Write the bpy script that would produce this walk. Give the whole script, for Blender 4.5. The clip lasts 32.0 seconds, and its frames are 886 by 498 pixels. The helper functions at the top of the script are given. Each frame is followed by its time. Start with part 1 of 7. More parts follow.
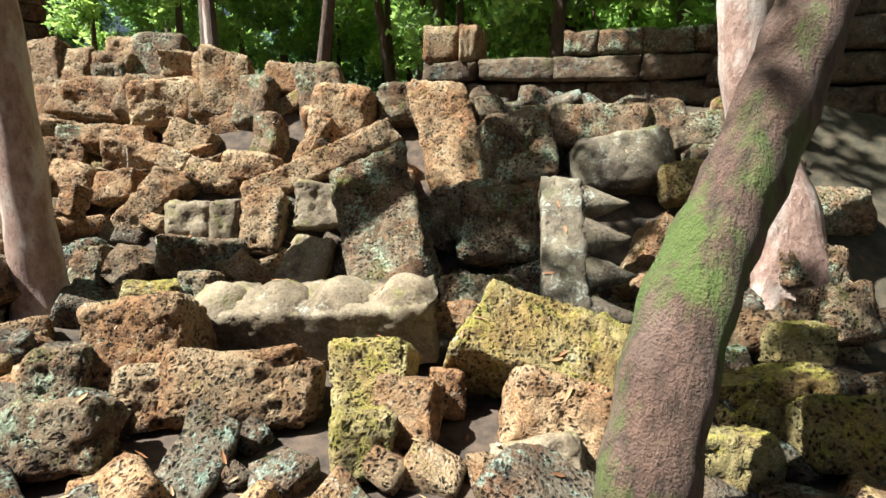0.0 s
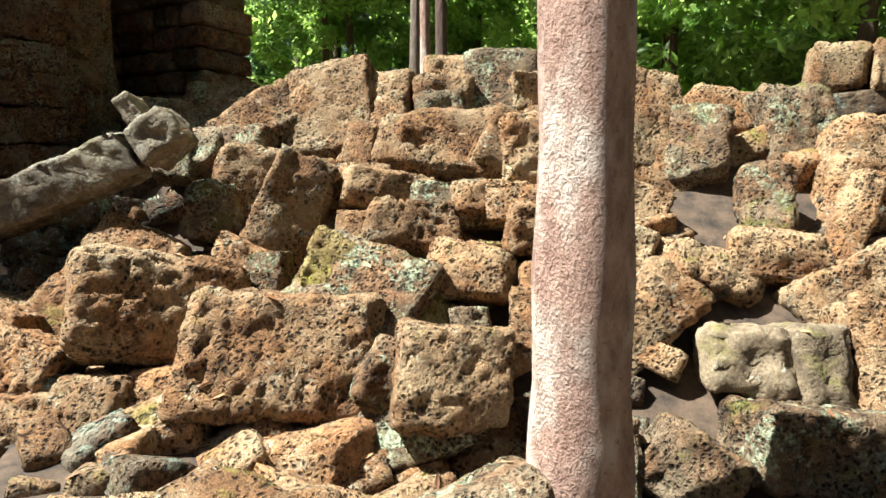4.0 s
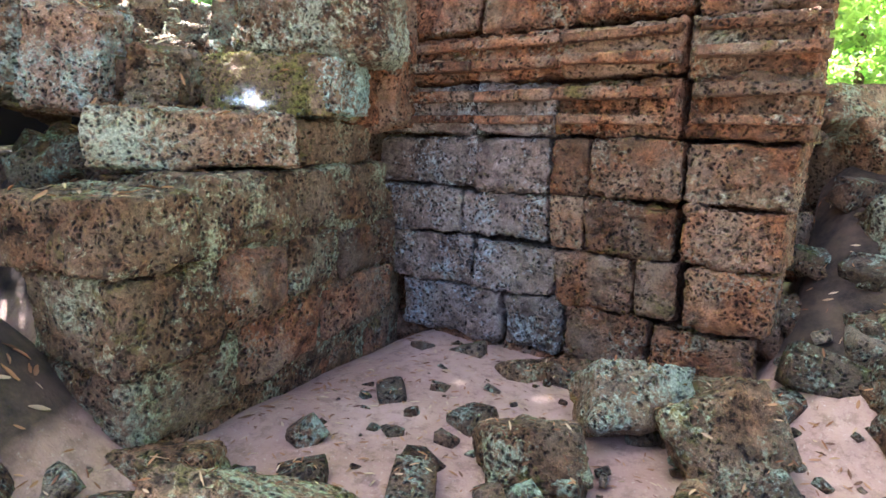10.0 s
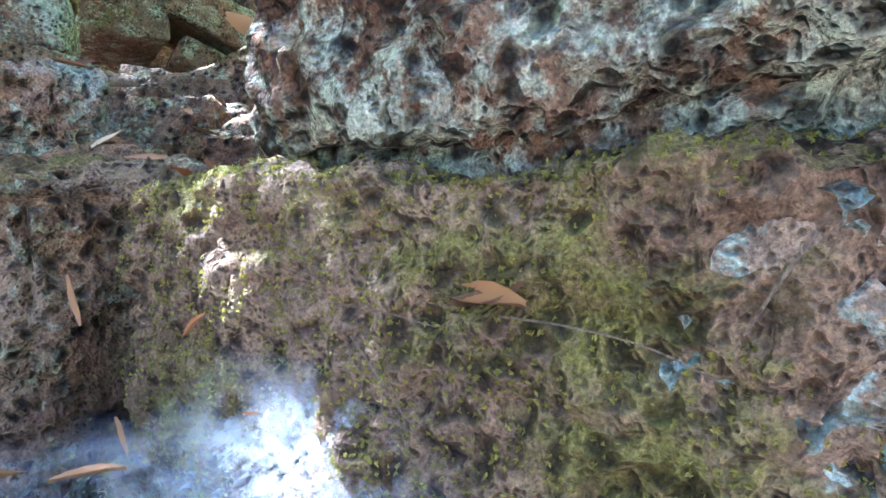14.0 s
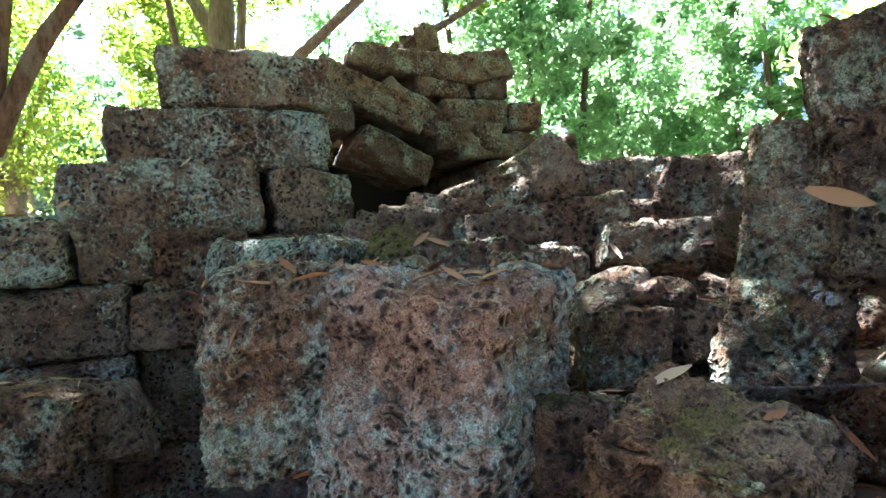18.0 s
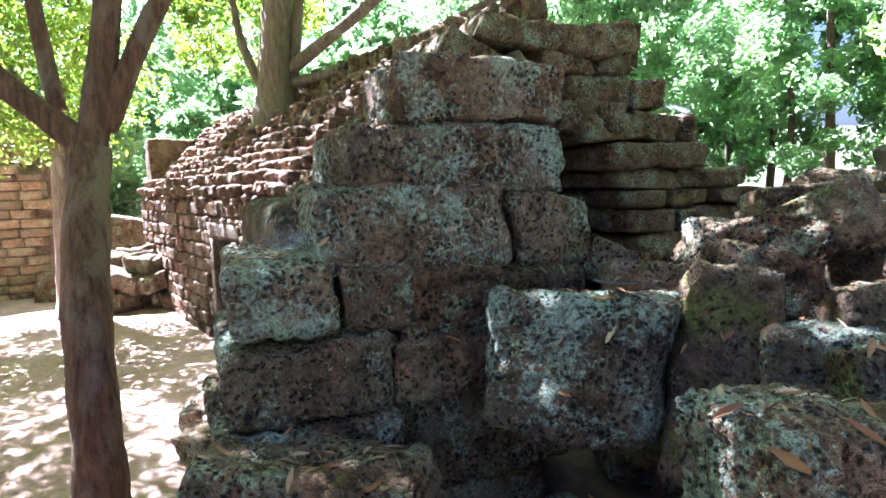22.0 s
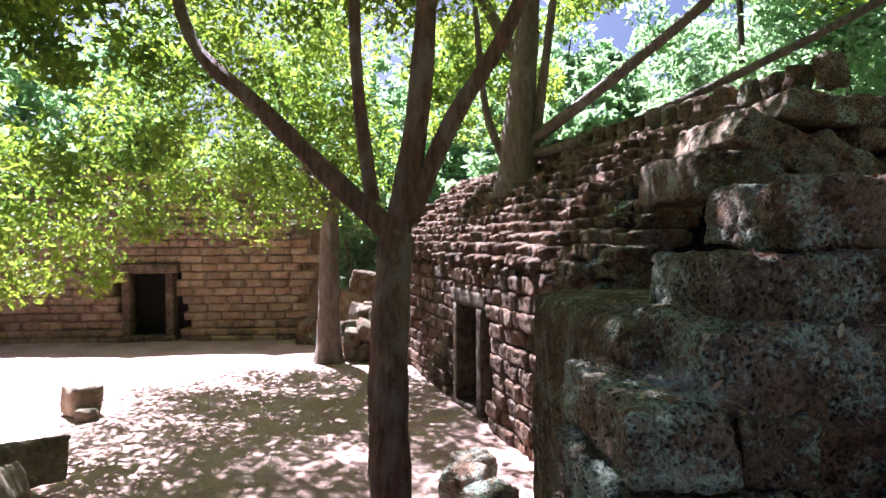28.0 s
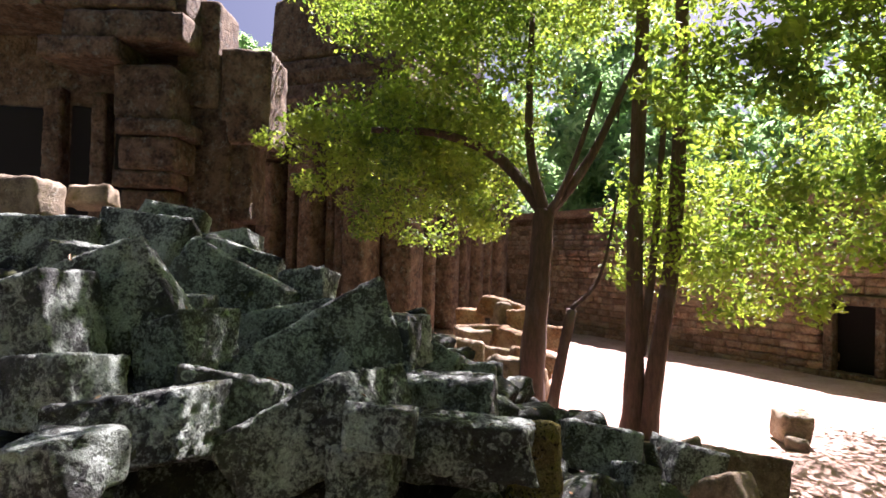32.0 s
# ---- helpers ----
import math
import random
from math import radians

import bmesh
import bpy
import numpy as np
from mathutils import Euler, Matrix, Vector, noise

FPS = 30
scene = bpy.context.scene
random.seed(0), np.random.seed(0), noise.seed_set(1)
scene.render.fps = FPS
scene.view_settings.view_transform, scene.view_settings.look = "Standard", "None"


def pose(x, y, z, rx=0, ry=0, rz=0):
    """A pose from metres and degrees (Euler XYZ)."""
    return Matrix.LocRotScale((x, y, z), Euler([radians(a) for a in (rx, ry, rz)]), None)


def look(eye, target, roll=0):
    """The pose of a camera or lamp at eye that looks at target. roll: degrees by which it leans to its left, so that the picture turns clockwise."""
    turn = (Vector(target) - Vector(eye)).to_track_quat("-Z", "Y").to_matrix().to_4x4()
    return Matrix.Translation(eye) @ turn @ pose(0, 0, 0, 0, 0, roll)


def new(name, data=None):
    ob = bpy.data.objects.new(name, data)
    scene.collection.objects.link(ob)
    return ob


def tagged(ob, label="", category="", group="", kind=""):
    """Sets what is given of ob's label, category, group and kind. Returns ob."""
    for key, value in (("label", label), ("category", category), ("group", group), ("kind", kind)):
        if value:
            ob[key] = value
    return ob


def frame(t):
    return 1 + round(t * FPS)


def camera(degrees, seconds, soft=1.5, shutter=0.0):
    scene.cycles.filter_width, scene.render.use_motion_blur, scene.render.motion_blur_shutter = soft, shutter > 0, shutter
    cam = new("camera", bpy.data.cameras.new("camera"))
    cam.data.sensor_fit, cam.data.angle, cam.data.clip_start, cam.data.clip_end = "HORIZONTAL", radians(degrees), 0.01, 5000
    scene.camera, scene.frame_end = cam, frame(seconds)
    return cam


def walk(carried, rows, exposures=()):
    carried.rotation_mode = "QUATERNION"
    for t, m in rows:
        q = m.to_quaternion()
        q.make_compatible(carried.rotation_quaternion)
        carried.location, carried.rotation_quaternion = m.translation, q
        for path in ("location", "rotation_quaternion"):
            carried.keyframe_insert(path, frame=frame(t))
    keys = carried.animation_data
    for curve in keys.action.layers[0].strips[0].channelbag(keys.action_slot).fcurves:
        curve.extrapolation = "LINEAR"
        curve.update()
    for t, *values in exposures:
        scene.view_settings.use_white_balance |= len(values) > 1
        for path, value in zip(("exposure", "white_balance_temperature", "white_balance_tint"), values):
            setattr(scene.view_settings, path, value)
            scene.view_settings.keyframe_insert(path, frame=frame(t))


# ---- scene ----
cam = camera(75.0, 32.0, soft=1.6)
METRES, EYE, TILT, LEAN, TURN = 20.0, 1.5, -13.0, 0.0, 20.0
ROWS = [
    (0.0, 0.0, 0.0, 0.0, 0.0, 0.0, -0.0),
    (0.5, -0.0182, 0.0233, 0.0077, -2.01, 0.65, 0.11),
    (1.0, -0.0415, 0.0404, 0.012, -2.97, 1.51, 0.25),
    (1.5, -0.0668, 0.0597, 0.0154, -3.02, 2.25, 0.17),
    (2.0, -0.094, 0.0751, 0.0192, -2.22, 2.66, -0.18),
    (2.5, -0.1176, 0.0889, 0.0212, -0.29, 3.5, -0.32),
    (4.5, -0.2181, 0.1349, 0.0328, 7.01, 4.6, -1.91),
    (5.0, -0.2542, 0.1363, 0.0348, 8.81, 4.36, -2.3),
    (5.5, -0.2892, 0.137, 0.0359, 10.62, 4.2, -2.55),
    (6.0, -0.3207, 0.1456, 0.0387, 12.09, 4.02, -2.93),
    (6.5, -0.3482, 0.1478, 0.0393, 13.15, 4.03, -3.34),
    (7.0, -0.3757, 0.1534, 0.0411, 13.96, 3.95, -3.46),
    (7.5, -0.4032, 0.1651, 0.0466, 14.86, 3.82, -3.69),
    (8.0, -0.4246, 0.1711, 0.0491, 15.12, 3.31, -3.83),
    (8.5, -0.4513, 0.1811, 0.0614, 15.29, 2.79, -4.04),
    (9.0, -0.4675, 0.1895, 0.0695, 15.13, 2.48, -3.97),
    (9.5, -0.4849, 0.2062, 0.0737, 14.16, 2.09, -4.3),
    (10.0, -0.4919, 0.2138, 0.0781, 13.2, 1.87, -4.5),
    (10.5, -0.506, 0.23, 0.0844, 12.65, 1.46, -4.53),
    (11.0, -0.513, 0.2431, 0.0959, 13.3, 1.56, -4.65),
    (11.5, -0.5148, 0.2697, 0.0983, 15.2, 1.97, -4.88),
    (12.0, -0.5249, 0.2922, 0.1033, 18.66, 2.39, -5.13),
    (12.5, -0.5386, 0.3102, 0.1097, 26.31, 3.93, -5.59),
    (13.0, -0.5519, 0.3309, 0.1171, 32.12, 4.64, -6.06),
    (13.5, -0.5631, 0.3486, 0.1279, 34.91, 4.82, -6.19),
    (14.0, -0.5696, 0.35, 0.1328, 37.42, 4.85, -6.27),
    (14.5, -0.5719, 0.3474, 0.1342, 39.21, 5.21, -6.54),
    (15.0, -0.5742, 0.3435, 0.1367, 40.55, 5.71, -6.57),
    (15.5, -0.5763, 0.3404, 0.1424, 41.72, 5.91, -6.45),
    (17.5, -0.5895, 0.3252, 0.1475, 45.96, 7.47, -6.58),
    (18.0, -0.6029, 0.3157, 0.146, 46.69, 8.01, -6.42),
    (18.5, -0.6147, 0.3095, 0.1487, 47.14, 8.38, -6.71),
    (19.0, -0.618, 0.3076, 0.1497, 47.23, 8.63, -6.97),
    (19.5, -0.6233, 0.2999, 0.1454, 47.5, 8.7, -7.26),
    (20.0, -0.6302, 0.2839, 0.1382, 47.83, 8.09, -7.47),
    (20.5, -0.6343, 0.2691, 0.1435, 48.31, 7.07, -7.91),
    (21.0, -0.6426, 0.2674, 0.1512, 48.86, 5.57, -8.36),
    (21.5, -0.6581, 0.2714, 0.1555, 48.56, 3.62, -8.52),
    (22.0, -0.663, 0.2706, 0.1637, 46.56, 2.54, -8.08),
    (22.5, -0.6704, 0.2649, 0.1677, 39.59, 1.55, -6.66),
    (23.0, -0.6729, 0.2676, 0.1737, 32.08, 1.35, -5.04),
    (23.5, -0.6719, 0.2687, 0.1773, 27.43, 1.92, -3.95),
    (24.0, -0.6659, 0.2669, 0.1805, 25.55, 2.42, -3.41),
    (24.5, -0.6655, 0.2659, 0.1816, 25.14, 2.91, -3.23),
    (26.5, -0.6832, 0.253, 0.181, 41.96, 5.9, -7.14),
    (27.0, -0.6873, 0.2475, 0.1792, 50.19, 6.09, -8.93),
    (27.5, -0.689, 0.2395, 0.177, 58.41, 5.46, -10.45),
    (28.0, -0.6893, 0.2326, 0.1752, 65.92, 4.27, -11.68),
    (28.5, -0.6886, 0.2281, 0.1735, 73.37, 2.94, -12.26),
    (29.0, -0.6913, 0.2247, 0.1731, 79.48, 1.8, -12.74),
    (29.5, -0.6951, 0.2233, 0.1732, 87.15, 0.32, -13.32),
    (30.0, -0.6961, 0.2202, 0.1721, 95.62, -1.15, -13.66),
    (30.5, -0.6952, 0.2149, 0.1709, 104.31, -2.67, -13.7),
    (31.0, -0.6936, 0.2111, 0.1697, 112.73, -4.26, -13.24),
    (31.5, -0.6924, 0.2078, 0.1687, 120.71, -5.81, -12.8),
    (32.0, -0.6901, 0.2048, 0.1676, 128.56, -7.24, -11.97),
]
EXPOSURES = [(0.0, 1.95, 5600, 4), (4.5, 2.05, 5800, 4), (6.4, 2.2, 6000, 6), (7.0, 3.0, 6300, 16), (8.0, 4.75, 6100, 19), (10.0, 5.6, 5300, 19), (11.0, 5.6, 5050, 19), (13.0, 5.6, 4650, 21), (15.5, 5.3, 4700, 21), (18.0, 4.5, 5000, 18), (21.0, 4.3, 5000, 20), (23.0, 4.6, 4650, 24), (24.5, 4.7, 4550, 20), (27.2, 3.4, 4800, 27), (29.0, 2.75, 5350, 33), (32.0, 2.75, 5700, 33)]
walk(cam, [(t, pose(0, 0, EYE, TILT, LEAN, TURN) @ pose(METRES * x, METRES * y, METRES * z, 90 + pitch, roll, yaw)) for t, x, y, z, yaw, pitch, roll in ROWS], EXPOSURES)

# ---- light ----
SUN_YAW, SUN_HEIGHT = 119.0, 57.0
world = bpy.data.worlds.new("sky")
scene.world = world
world.use_nodes = True
wn = world.node_tree.nodes
sky = wn.new("ShaderNodeTexSky")
sky.sky_type, sky.sun_disc = "NISHITA", False
sky.sun_elevation, sky.sun_rotation = radians(SUN_HEIGHT), radians(-SUN_YAW)
sky.air_density, sky.dust_density, sky.ozone_density = 0.8, 5.0, 0.3
wn["Background"].inputs["Strength"].default_value = 0.015
world.node_tree.links.new(sky.outputs[0], wn["Background"].inputs["Color"])
sun = new("sun", bpy.data.lights.new("sun", "SUN"))
sun.data.energy, sun.data.angle, sun.data.color = 5.0, radians(0.6), (1.0, 0.93, 0.8)
TO_SUN = Vector((-math.sin(radians(SUN_YAW)) * math.cos(radians(SUN_HEIGHT)), math.cos(radians(SUN_YAW)) * math.cos(radians(SUN_HEIGHT)), math.sin(radians(SUN_HEIGHT))))
sun.matrix_world = look(TO_SUN * 60, (0, 0, 0))

# ---- materials ----
def material(name):
    m = bpy.data.materials.new(name)
    m.use_nodes = True
    nt = m.node_tree
    return m, nt, nt.nodes["Principled BSDF"]


def put(nt, kind, **values):
    n = nt.nodes.new(kind)
    for key, value in values.items():
        if key in n.inputs:
            n.inputs[key].default_value = value
    return n


def grain(nt, where, scale, detail=4.0, rough=0.6, stretch=None):
    n = put(nt, "ShaderNodeTexNoise", Scale=scale, Detail=detail, Roughness=rough)
    if stretch:
        mp = nt.nodes.new("ShaderNodeMapping")
        mp.inputs["Scale"].default_value = stretch
        nt.links.new(where, mp.inputs["Vector"])
        where = mp.outputs[0]
    nt.links.new(where, n.inputs["Vector"])
    return n.outputs["Fac"]


def ramp(nt, source, *stops):
    n = nt.nodes.new("ShaderNodeValToRGB")
    while len(n.color_ramp.elements) < len(stops):
        n.color_ramp.elements.new(0.5)
    for e, (at, c) in zip(n.color_ramp.elements, stops):
        e.position = at
        e.color = (*c, 1) if isinstance(c, tuple) else (c, c, c, 1)
    nt.links.new(source, n.inputs[0])
    return n.outputs[0]


def blend(nt, fac, a, b, way="MIX"):
    n = nt.nodes.new("ShaderNodeMix")
    n.data_type, n.blend_type = "RGBA", way
    for k, v in ((0, fac), (6, a), (7, b)):
        if isinstance(v, (int, float)):
            n.inputs[k].default_value = v
        elif isinstance(v, tuple):
            n.inputs[k].default_value = (*v, 1)
        else:
            nt.links.new(v, n.inputs[k])
    return n.outputs[2]


def sums(nt, op, a, b):
    n = nt.nodes.new("ShaderNodeMath")
    n.operation = op
    for k, v in enumerate((a, b)):
        if isinstance(v, (int, float)):
            n.inputs[k].default_value = v
        else:
            nt.links.new(v, n.inputs[k])
    return n.outputs[0]


def stone(name, low, high, light, spot, moss, lichen_at=0.62, moss_at=0.62, pits=1.0, pit_size=34.0, bump=0.85, rough=0.9, spread=0.5, islands=False, rings=0.0, patch=5.0):
    """Weathered stone: two tones, pale lichen, moss and open pits whose shade is multiplied into the colour, all at
    real size.
    """
    m, nt, bsdf = material(name)
    geo = nt.nodes.new("ShaderNodeNewGeometry")
    at = geo.outputs["Position"]
    info = nt.nodes.new("ShaderNodeObjectInfo")
    each = geo.outputs["Random Per Island"] if islands else info.outputs["Random"]
    shift = nt.nodes.new("ShaderNodeVectorMath")
    shift.operation = "MULTIPLY_ADD"
    comb = nt.nodes.new("ShaderNodeCombineXYZ")
    for k in range(3):
        nt.links.new(each, comb.inputs[k])
    nt.links.new(comb.outputs[0], shift.inputs[0])
    shift.inputs[1].default_value = (37, 53, 71)
    nt.links.new(at, shift.inputs[2])
    at = shift.outputs[0]
    big = grain(nt, at, 2.2, 5, 0.62)
    mid = grain(nt, at, 9.0, 6, 0.7)
    fine = grain(nt, at, 60.0, 4, 0.7)
    vor = put(nt, "ShaderNodeTexVoronoi", Scale=pit_size)
    vor.inputs["Randomness"].default_value = 1.0
    warp = nt.nodes.new("ShaderNodeVectorMath")
    warp.operation = "MULTIPLY_ADD"
    wcol = put(nt, "ShaderNodeTexNoise", Scale=14.0, Detail=3.0)
    nt.links.new(at, wcol.inputs["Vector"])
    nt.links.new(wcol.outputs["Color"], warp.inputs[0])
    warp.inputs[1].default_value = (0.07, 0.07, 0.07)
    nt.links.new(at, warp.inputs[2])
    nt.links.new(warp.outputs[0], vor.inputs["Vector"])
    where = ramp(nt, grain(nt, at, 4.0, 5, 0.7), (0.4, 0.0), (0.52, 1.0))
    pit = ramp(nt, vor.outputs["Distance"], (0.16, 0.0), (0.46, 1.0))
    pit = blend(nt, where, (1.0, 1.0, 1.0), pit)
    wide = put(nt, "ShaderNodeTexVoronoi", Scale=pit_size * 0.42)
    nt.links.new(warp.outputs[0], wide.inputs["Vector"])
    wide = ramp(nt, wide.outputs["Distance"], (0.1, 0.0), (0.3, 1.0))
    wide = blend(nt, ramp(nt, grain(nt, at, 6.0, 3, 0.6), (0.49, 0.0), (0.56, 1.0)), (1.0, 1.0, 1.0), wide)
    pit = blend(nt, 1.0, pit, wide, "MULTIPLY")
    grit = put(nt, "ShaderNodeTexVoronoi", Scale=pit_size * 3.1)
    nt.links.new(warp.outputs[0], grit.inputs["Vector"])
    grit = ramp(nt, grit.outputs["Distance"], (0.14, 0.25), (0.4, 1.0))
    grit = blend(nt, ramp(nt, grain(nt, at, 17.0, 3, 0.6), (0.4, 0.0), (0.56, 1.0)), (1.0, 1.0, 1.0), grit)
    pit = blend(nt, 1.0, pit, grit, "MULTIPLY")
    body = blend(nt, ramp(nt, mid, (0.36, 0.0), (0.64, 1.0)), low, high)
    body = blend(nt, ramp(nt, big, (0.42, 0.0), (0.66, 1.0)), body, light)
    tone = nt.nodes.new("ShaderNodeHueSaturation")
    tone.inputs["Hue"].default_value = 0.5
    vary = sums(nt, "MULTIPLY_ADD", each, spread)
    nt.nodes[-1].inputs[2].default_value = 1.0 - spread / 2
    nt.links.new(vary, tone.inputs["Value"])
    nt.links.new(body, tone.inputs["Color"])
    body = tone.outputs[0]
    up = nt.nodes.new("ShaderNodeSeparateXYZ")
    nt.links.new(geo.outputs["Normal"], up.inputs[0])
    mossy = sums(nt, "MULTIPLY_ADD", up.outputs[2], 0.06)
    nt.nodes[-1].inputs[2].default_value = 0.0
    mossy = sums(nt, "ADD", mossy, grain(nt, at, 3.1, 7, 0.72))
    body = blend(nt, ramp(nt, mossy, (moss_at, 0.0), (moss_at + 0.1, 0.85)), body, moss)
    crust = sums(nt, "ADD", sums(nt, "MULTIPLY", grain(nt, at, patch, 3, 0.6), 0.5), sums(nt, "MULTIPLY", grain(nt, at, 32.0, 4, 0.75), 0.5))
    body = blend(nt, ramp(nt, crust, (lichen_at - 0.04, 0.0), (lichen_at + 0.05, 0.9)), body, spot)
    if rings:
        cells = put(nt, "ShaderNodeTexVoronoi", Scale=9.0)
        nt.links.new(warp.outputs[0], cells.inputs["Vector"])
        rim = ramp(nt, cells.outputs["Distance"], (0.0, 0.5), (0.16, 0.25), (0.24, 0.25), (0.3, 1.0), (0.38, 0.9), (0.42, 0.0))
        tint = nt.nodes.new("ShaderNodeSeparateColor")
        nt.links.new(cells.outputs["Color"], tint.inputs[0])
        rim = sums(nt, "MULTIPLY", rim, ramp(nt, tint.outputs[0], (0.45, 0.0), (0.5, rings)))
        body = blend(nt, sums(nt, "MULTIPLY", rim, ramp(nt, fine, (0.35, 0.3), (0.55, 1.0))), body, spot)
    # Shade inside the pits, multiplied into the base colour; also drives the bump.
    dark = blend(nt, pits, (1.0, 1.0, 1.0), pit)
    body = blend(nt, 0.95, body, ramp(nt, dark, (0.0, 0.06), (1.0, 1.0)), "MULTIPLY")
    body = blend(nt, 0.7, body, ramp(nt, fine, (0.25, 0.4), (0.72, 1.45)), "MULTIPLY")
    crumb = grain(nt, at, 230.0, 3, 0.7)
    body = blend(nt, 0.8, body, ramp(nt, crumb, (0.32, 0.35), (0.66, 1.5)), "MULTIPLY")
    nt.links.new(body, bsdf.inputs["Base Color"])
    bsdf.inputs["Roughness"].default_value = rough
    bsdf.inputs["Specular IOR Level"].default_value = 0.25
    high_ = sums(nt, "ADD", sums(nt, "MULTIPLY", dark, 1.0), sums(nt, "MULTIPLY", mid, 0.9))
    high_ = sums(nt, "ADD", high_, sums(nt, "MULTIPLY", fine, 0.35))
    high_ = sums(nt, "ADD", high_, sums(nt, "MULTIPLY", crumb, 0.12))
    b = put(nt, "ShaderNodeBump", Strength=bump, Distance=0.045)
    nt.links.new(high_, b.inputs["Height"])
    nt.links.new(b.outputs[0], bsdf.inputs["Normal"])
    return m


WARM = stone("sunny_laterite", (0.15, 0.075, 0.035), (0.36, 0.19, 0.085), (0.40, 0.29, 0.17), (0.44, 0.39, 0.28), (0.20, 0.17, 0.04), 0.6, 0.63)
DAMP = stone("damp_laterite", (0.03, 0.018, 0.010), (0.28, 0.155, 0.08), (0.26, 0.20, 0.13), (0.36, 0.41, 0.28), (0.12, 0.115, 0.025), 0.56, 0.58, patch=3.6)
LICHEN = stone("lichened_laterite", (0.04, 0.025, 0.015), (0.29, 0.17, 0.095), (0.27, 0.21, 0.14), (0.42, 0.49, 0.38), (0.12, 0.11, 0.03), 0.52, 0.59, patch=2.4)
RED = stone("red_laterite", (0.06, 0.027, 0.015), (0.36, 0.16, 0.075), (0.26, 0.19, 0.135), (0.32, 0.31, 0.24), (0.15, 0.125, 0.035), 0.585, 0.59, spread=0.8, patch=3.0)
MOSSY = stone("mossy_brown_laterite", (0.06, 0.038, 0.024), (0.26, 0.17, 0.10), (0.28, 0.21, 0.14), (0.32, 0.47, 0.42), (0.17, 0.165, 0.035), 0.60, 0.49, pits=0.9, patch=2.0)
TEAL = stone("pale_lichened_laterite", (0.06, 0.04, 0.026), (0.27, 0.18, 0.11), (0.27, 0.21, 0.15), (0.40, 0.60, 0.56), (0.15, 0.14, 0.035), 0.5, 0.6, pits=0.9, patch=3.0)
NAGA = stone("weathered_sandstone", (0.055, 0.042, 0.03), (0.17, 0.13, 0.09), (0.22, 0.18, 0.12), (0.42, 0.43, 0.35), (0.12, 0.115, 0.04), 0.60, 0.6, pits=0.3, bump=0.5, rough=0.75, rings=0.4)
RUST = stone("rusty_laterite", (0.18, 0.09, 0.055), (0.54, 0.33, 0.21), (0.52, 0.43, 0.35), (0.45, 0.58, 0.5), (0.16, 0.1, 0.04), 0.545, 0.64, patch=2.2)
GOLD = stone("mossy_laterite", (0.13, 0.08, 0.03), (0.30, 0.2, 0.07), (0.33, 0.27, 0.12), (0.42, 0.4, 0.3), (0.26, 0.22, 0.04), 0.62, 0.52)
TOWER = stone("tower_sandstone", (0.03, 0.021, 0.015), (0.13, 0.08, 0.048), (0.19, 0.135, 0.085), (0.2, 0.21, 0.17), (0.07, 0.07, 0.025), 0.58, 0.6, pits=0.5, pit_size=9.0, bump=0.8)
PALE = stone("pale_sandstone", (0.09, 0.065, 0.042), (0.24, 0.18, 0.115), (0.30, 0.235, 0.155), (0.40, 0.38, 0.3), (0.17, 0.15, 0.05), 0.6, 0.58, pits=0.3, bump=0.4, rough=0.85)
SLATE = stone("dark_sandstone", (0.014, 0.014, 0.012), (0.055, 0.054, 0.045), (0.08, 0.084, 0.07), (0.36, 0.40, 0.34), (0.10, 0.11, 0.03), 0.51, 0.62, pits=0.25, bump=0.6, rough=0.7, rings=0.8, patch=2.4)
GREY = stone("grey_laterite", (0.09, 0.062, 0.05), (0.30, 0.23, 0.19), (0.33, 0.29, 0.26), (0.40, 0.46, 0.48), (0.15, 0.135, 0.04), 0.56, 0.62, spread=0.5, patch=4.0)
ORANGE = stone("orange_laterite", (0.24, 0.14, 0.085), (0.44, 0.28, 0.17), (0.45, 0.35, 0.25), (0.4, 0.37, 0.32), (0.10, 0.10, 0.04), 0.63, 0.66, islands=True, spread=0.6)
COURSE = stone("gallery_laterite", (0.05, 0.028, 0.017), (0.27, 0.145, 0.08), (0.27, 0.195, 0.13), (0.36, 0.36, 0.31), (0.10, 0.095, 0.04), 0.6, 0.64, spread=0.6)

WARM_MANY = stone("tan_rubble", (0.15, 0.075, 0.035), (0.36, 0.19, 0.085), (0.40, 0.29, 0.17), (0.44, 0.39, 0.28), (0.20, 0.17, 0.04), 0.6, 0.6, islands=True, spread=0.7)
DAMP_MANY = stone("dark_rubble", (0.035, 0.024, 0.015), (0.16, 0.085, 0.045), (0.17, 0.14, 0.10), (0.30, 0.38, 0.30), (0.07, 0.08, 0.02), 0.56, 0.6, islands=True, spread=0.7)
SLATE_MANY = stone("sandstone_rubble", (0.012, 0.012, 0.011), (0.04, 0.038, 0.032), (0.055, 0.06, 0.05), (0.28, 0.31, 0.27), (0.09, 0.10, 0.03), 0.56, 0.6, pits=0.2, bump=0.4, islands=True)


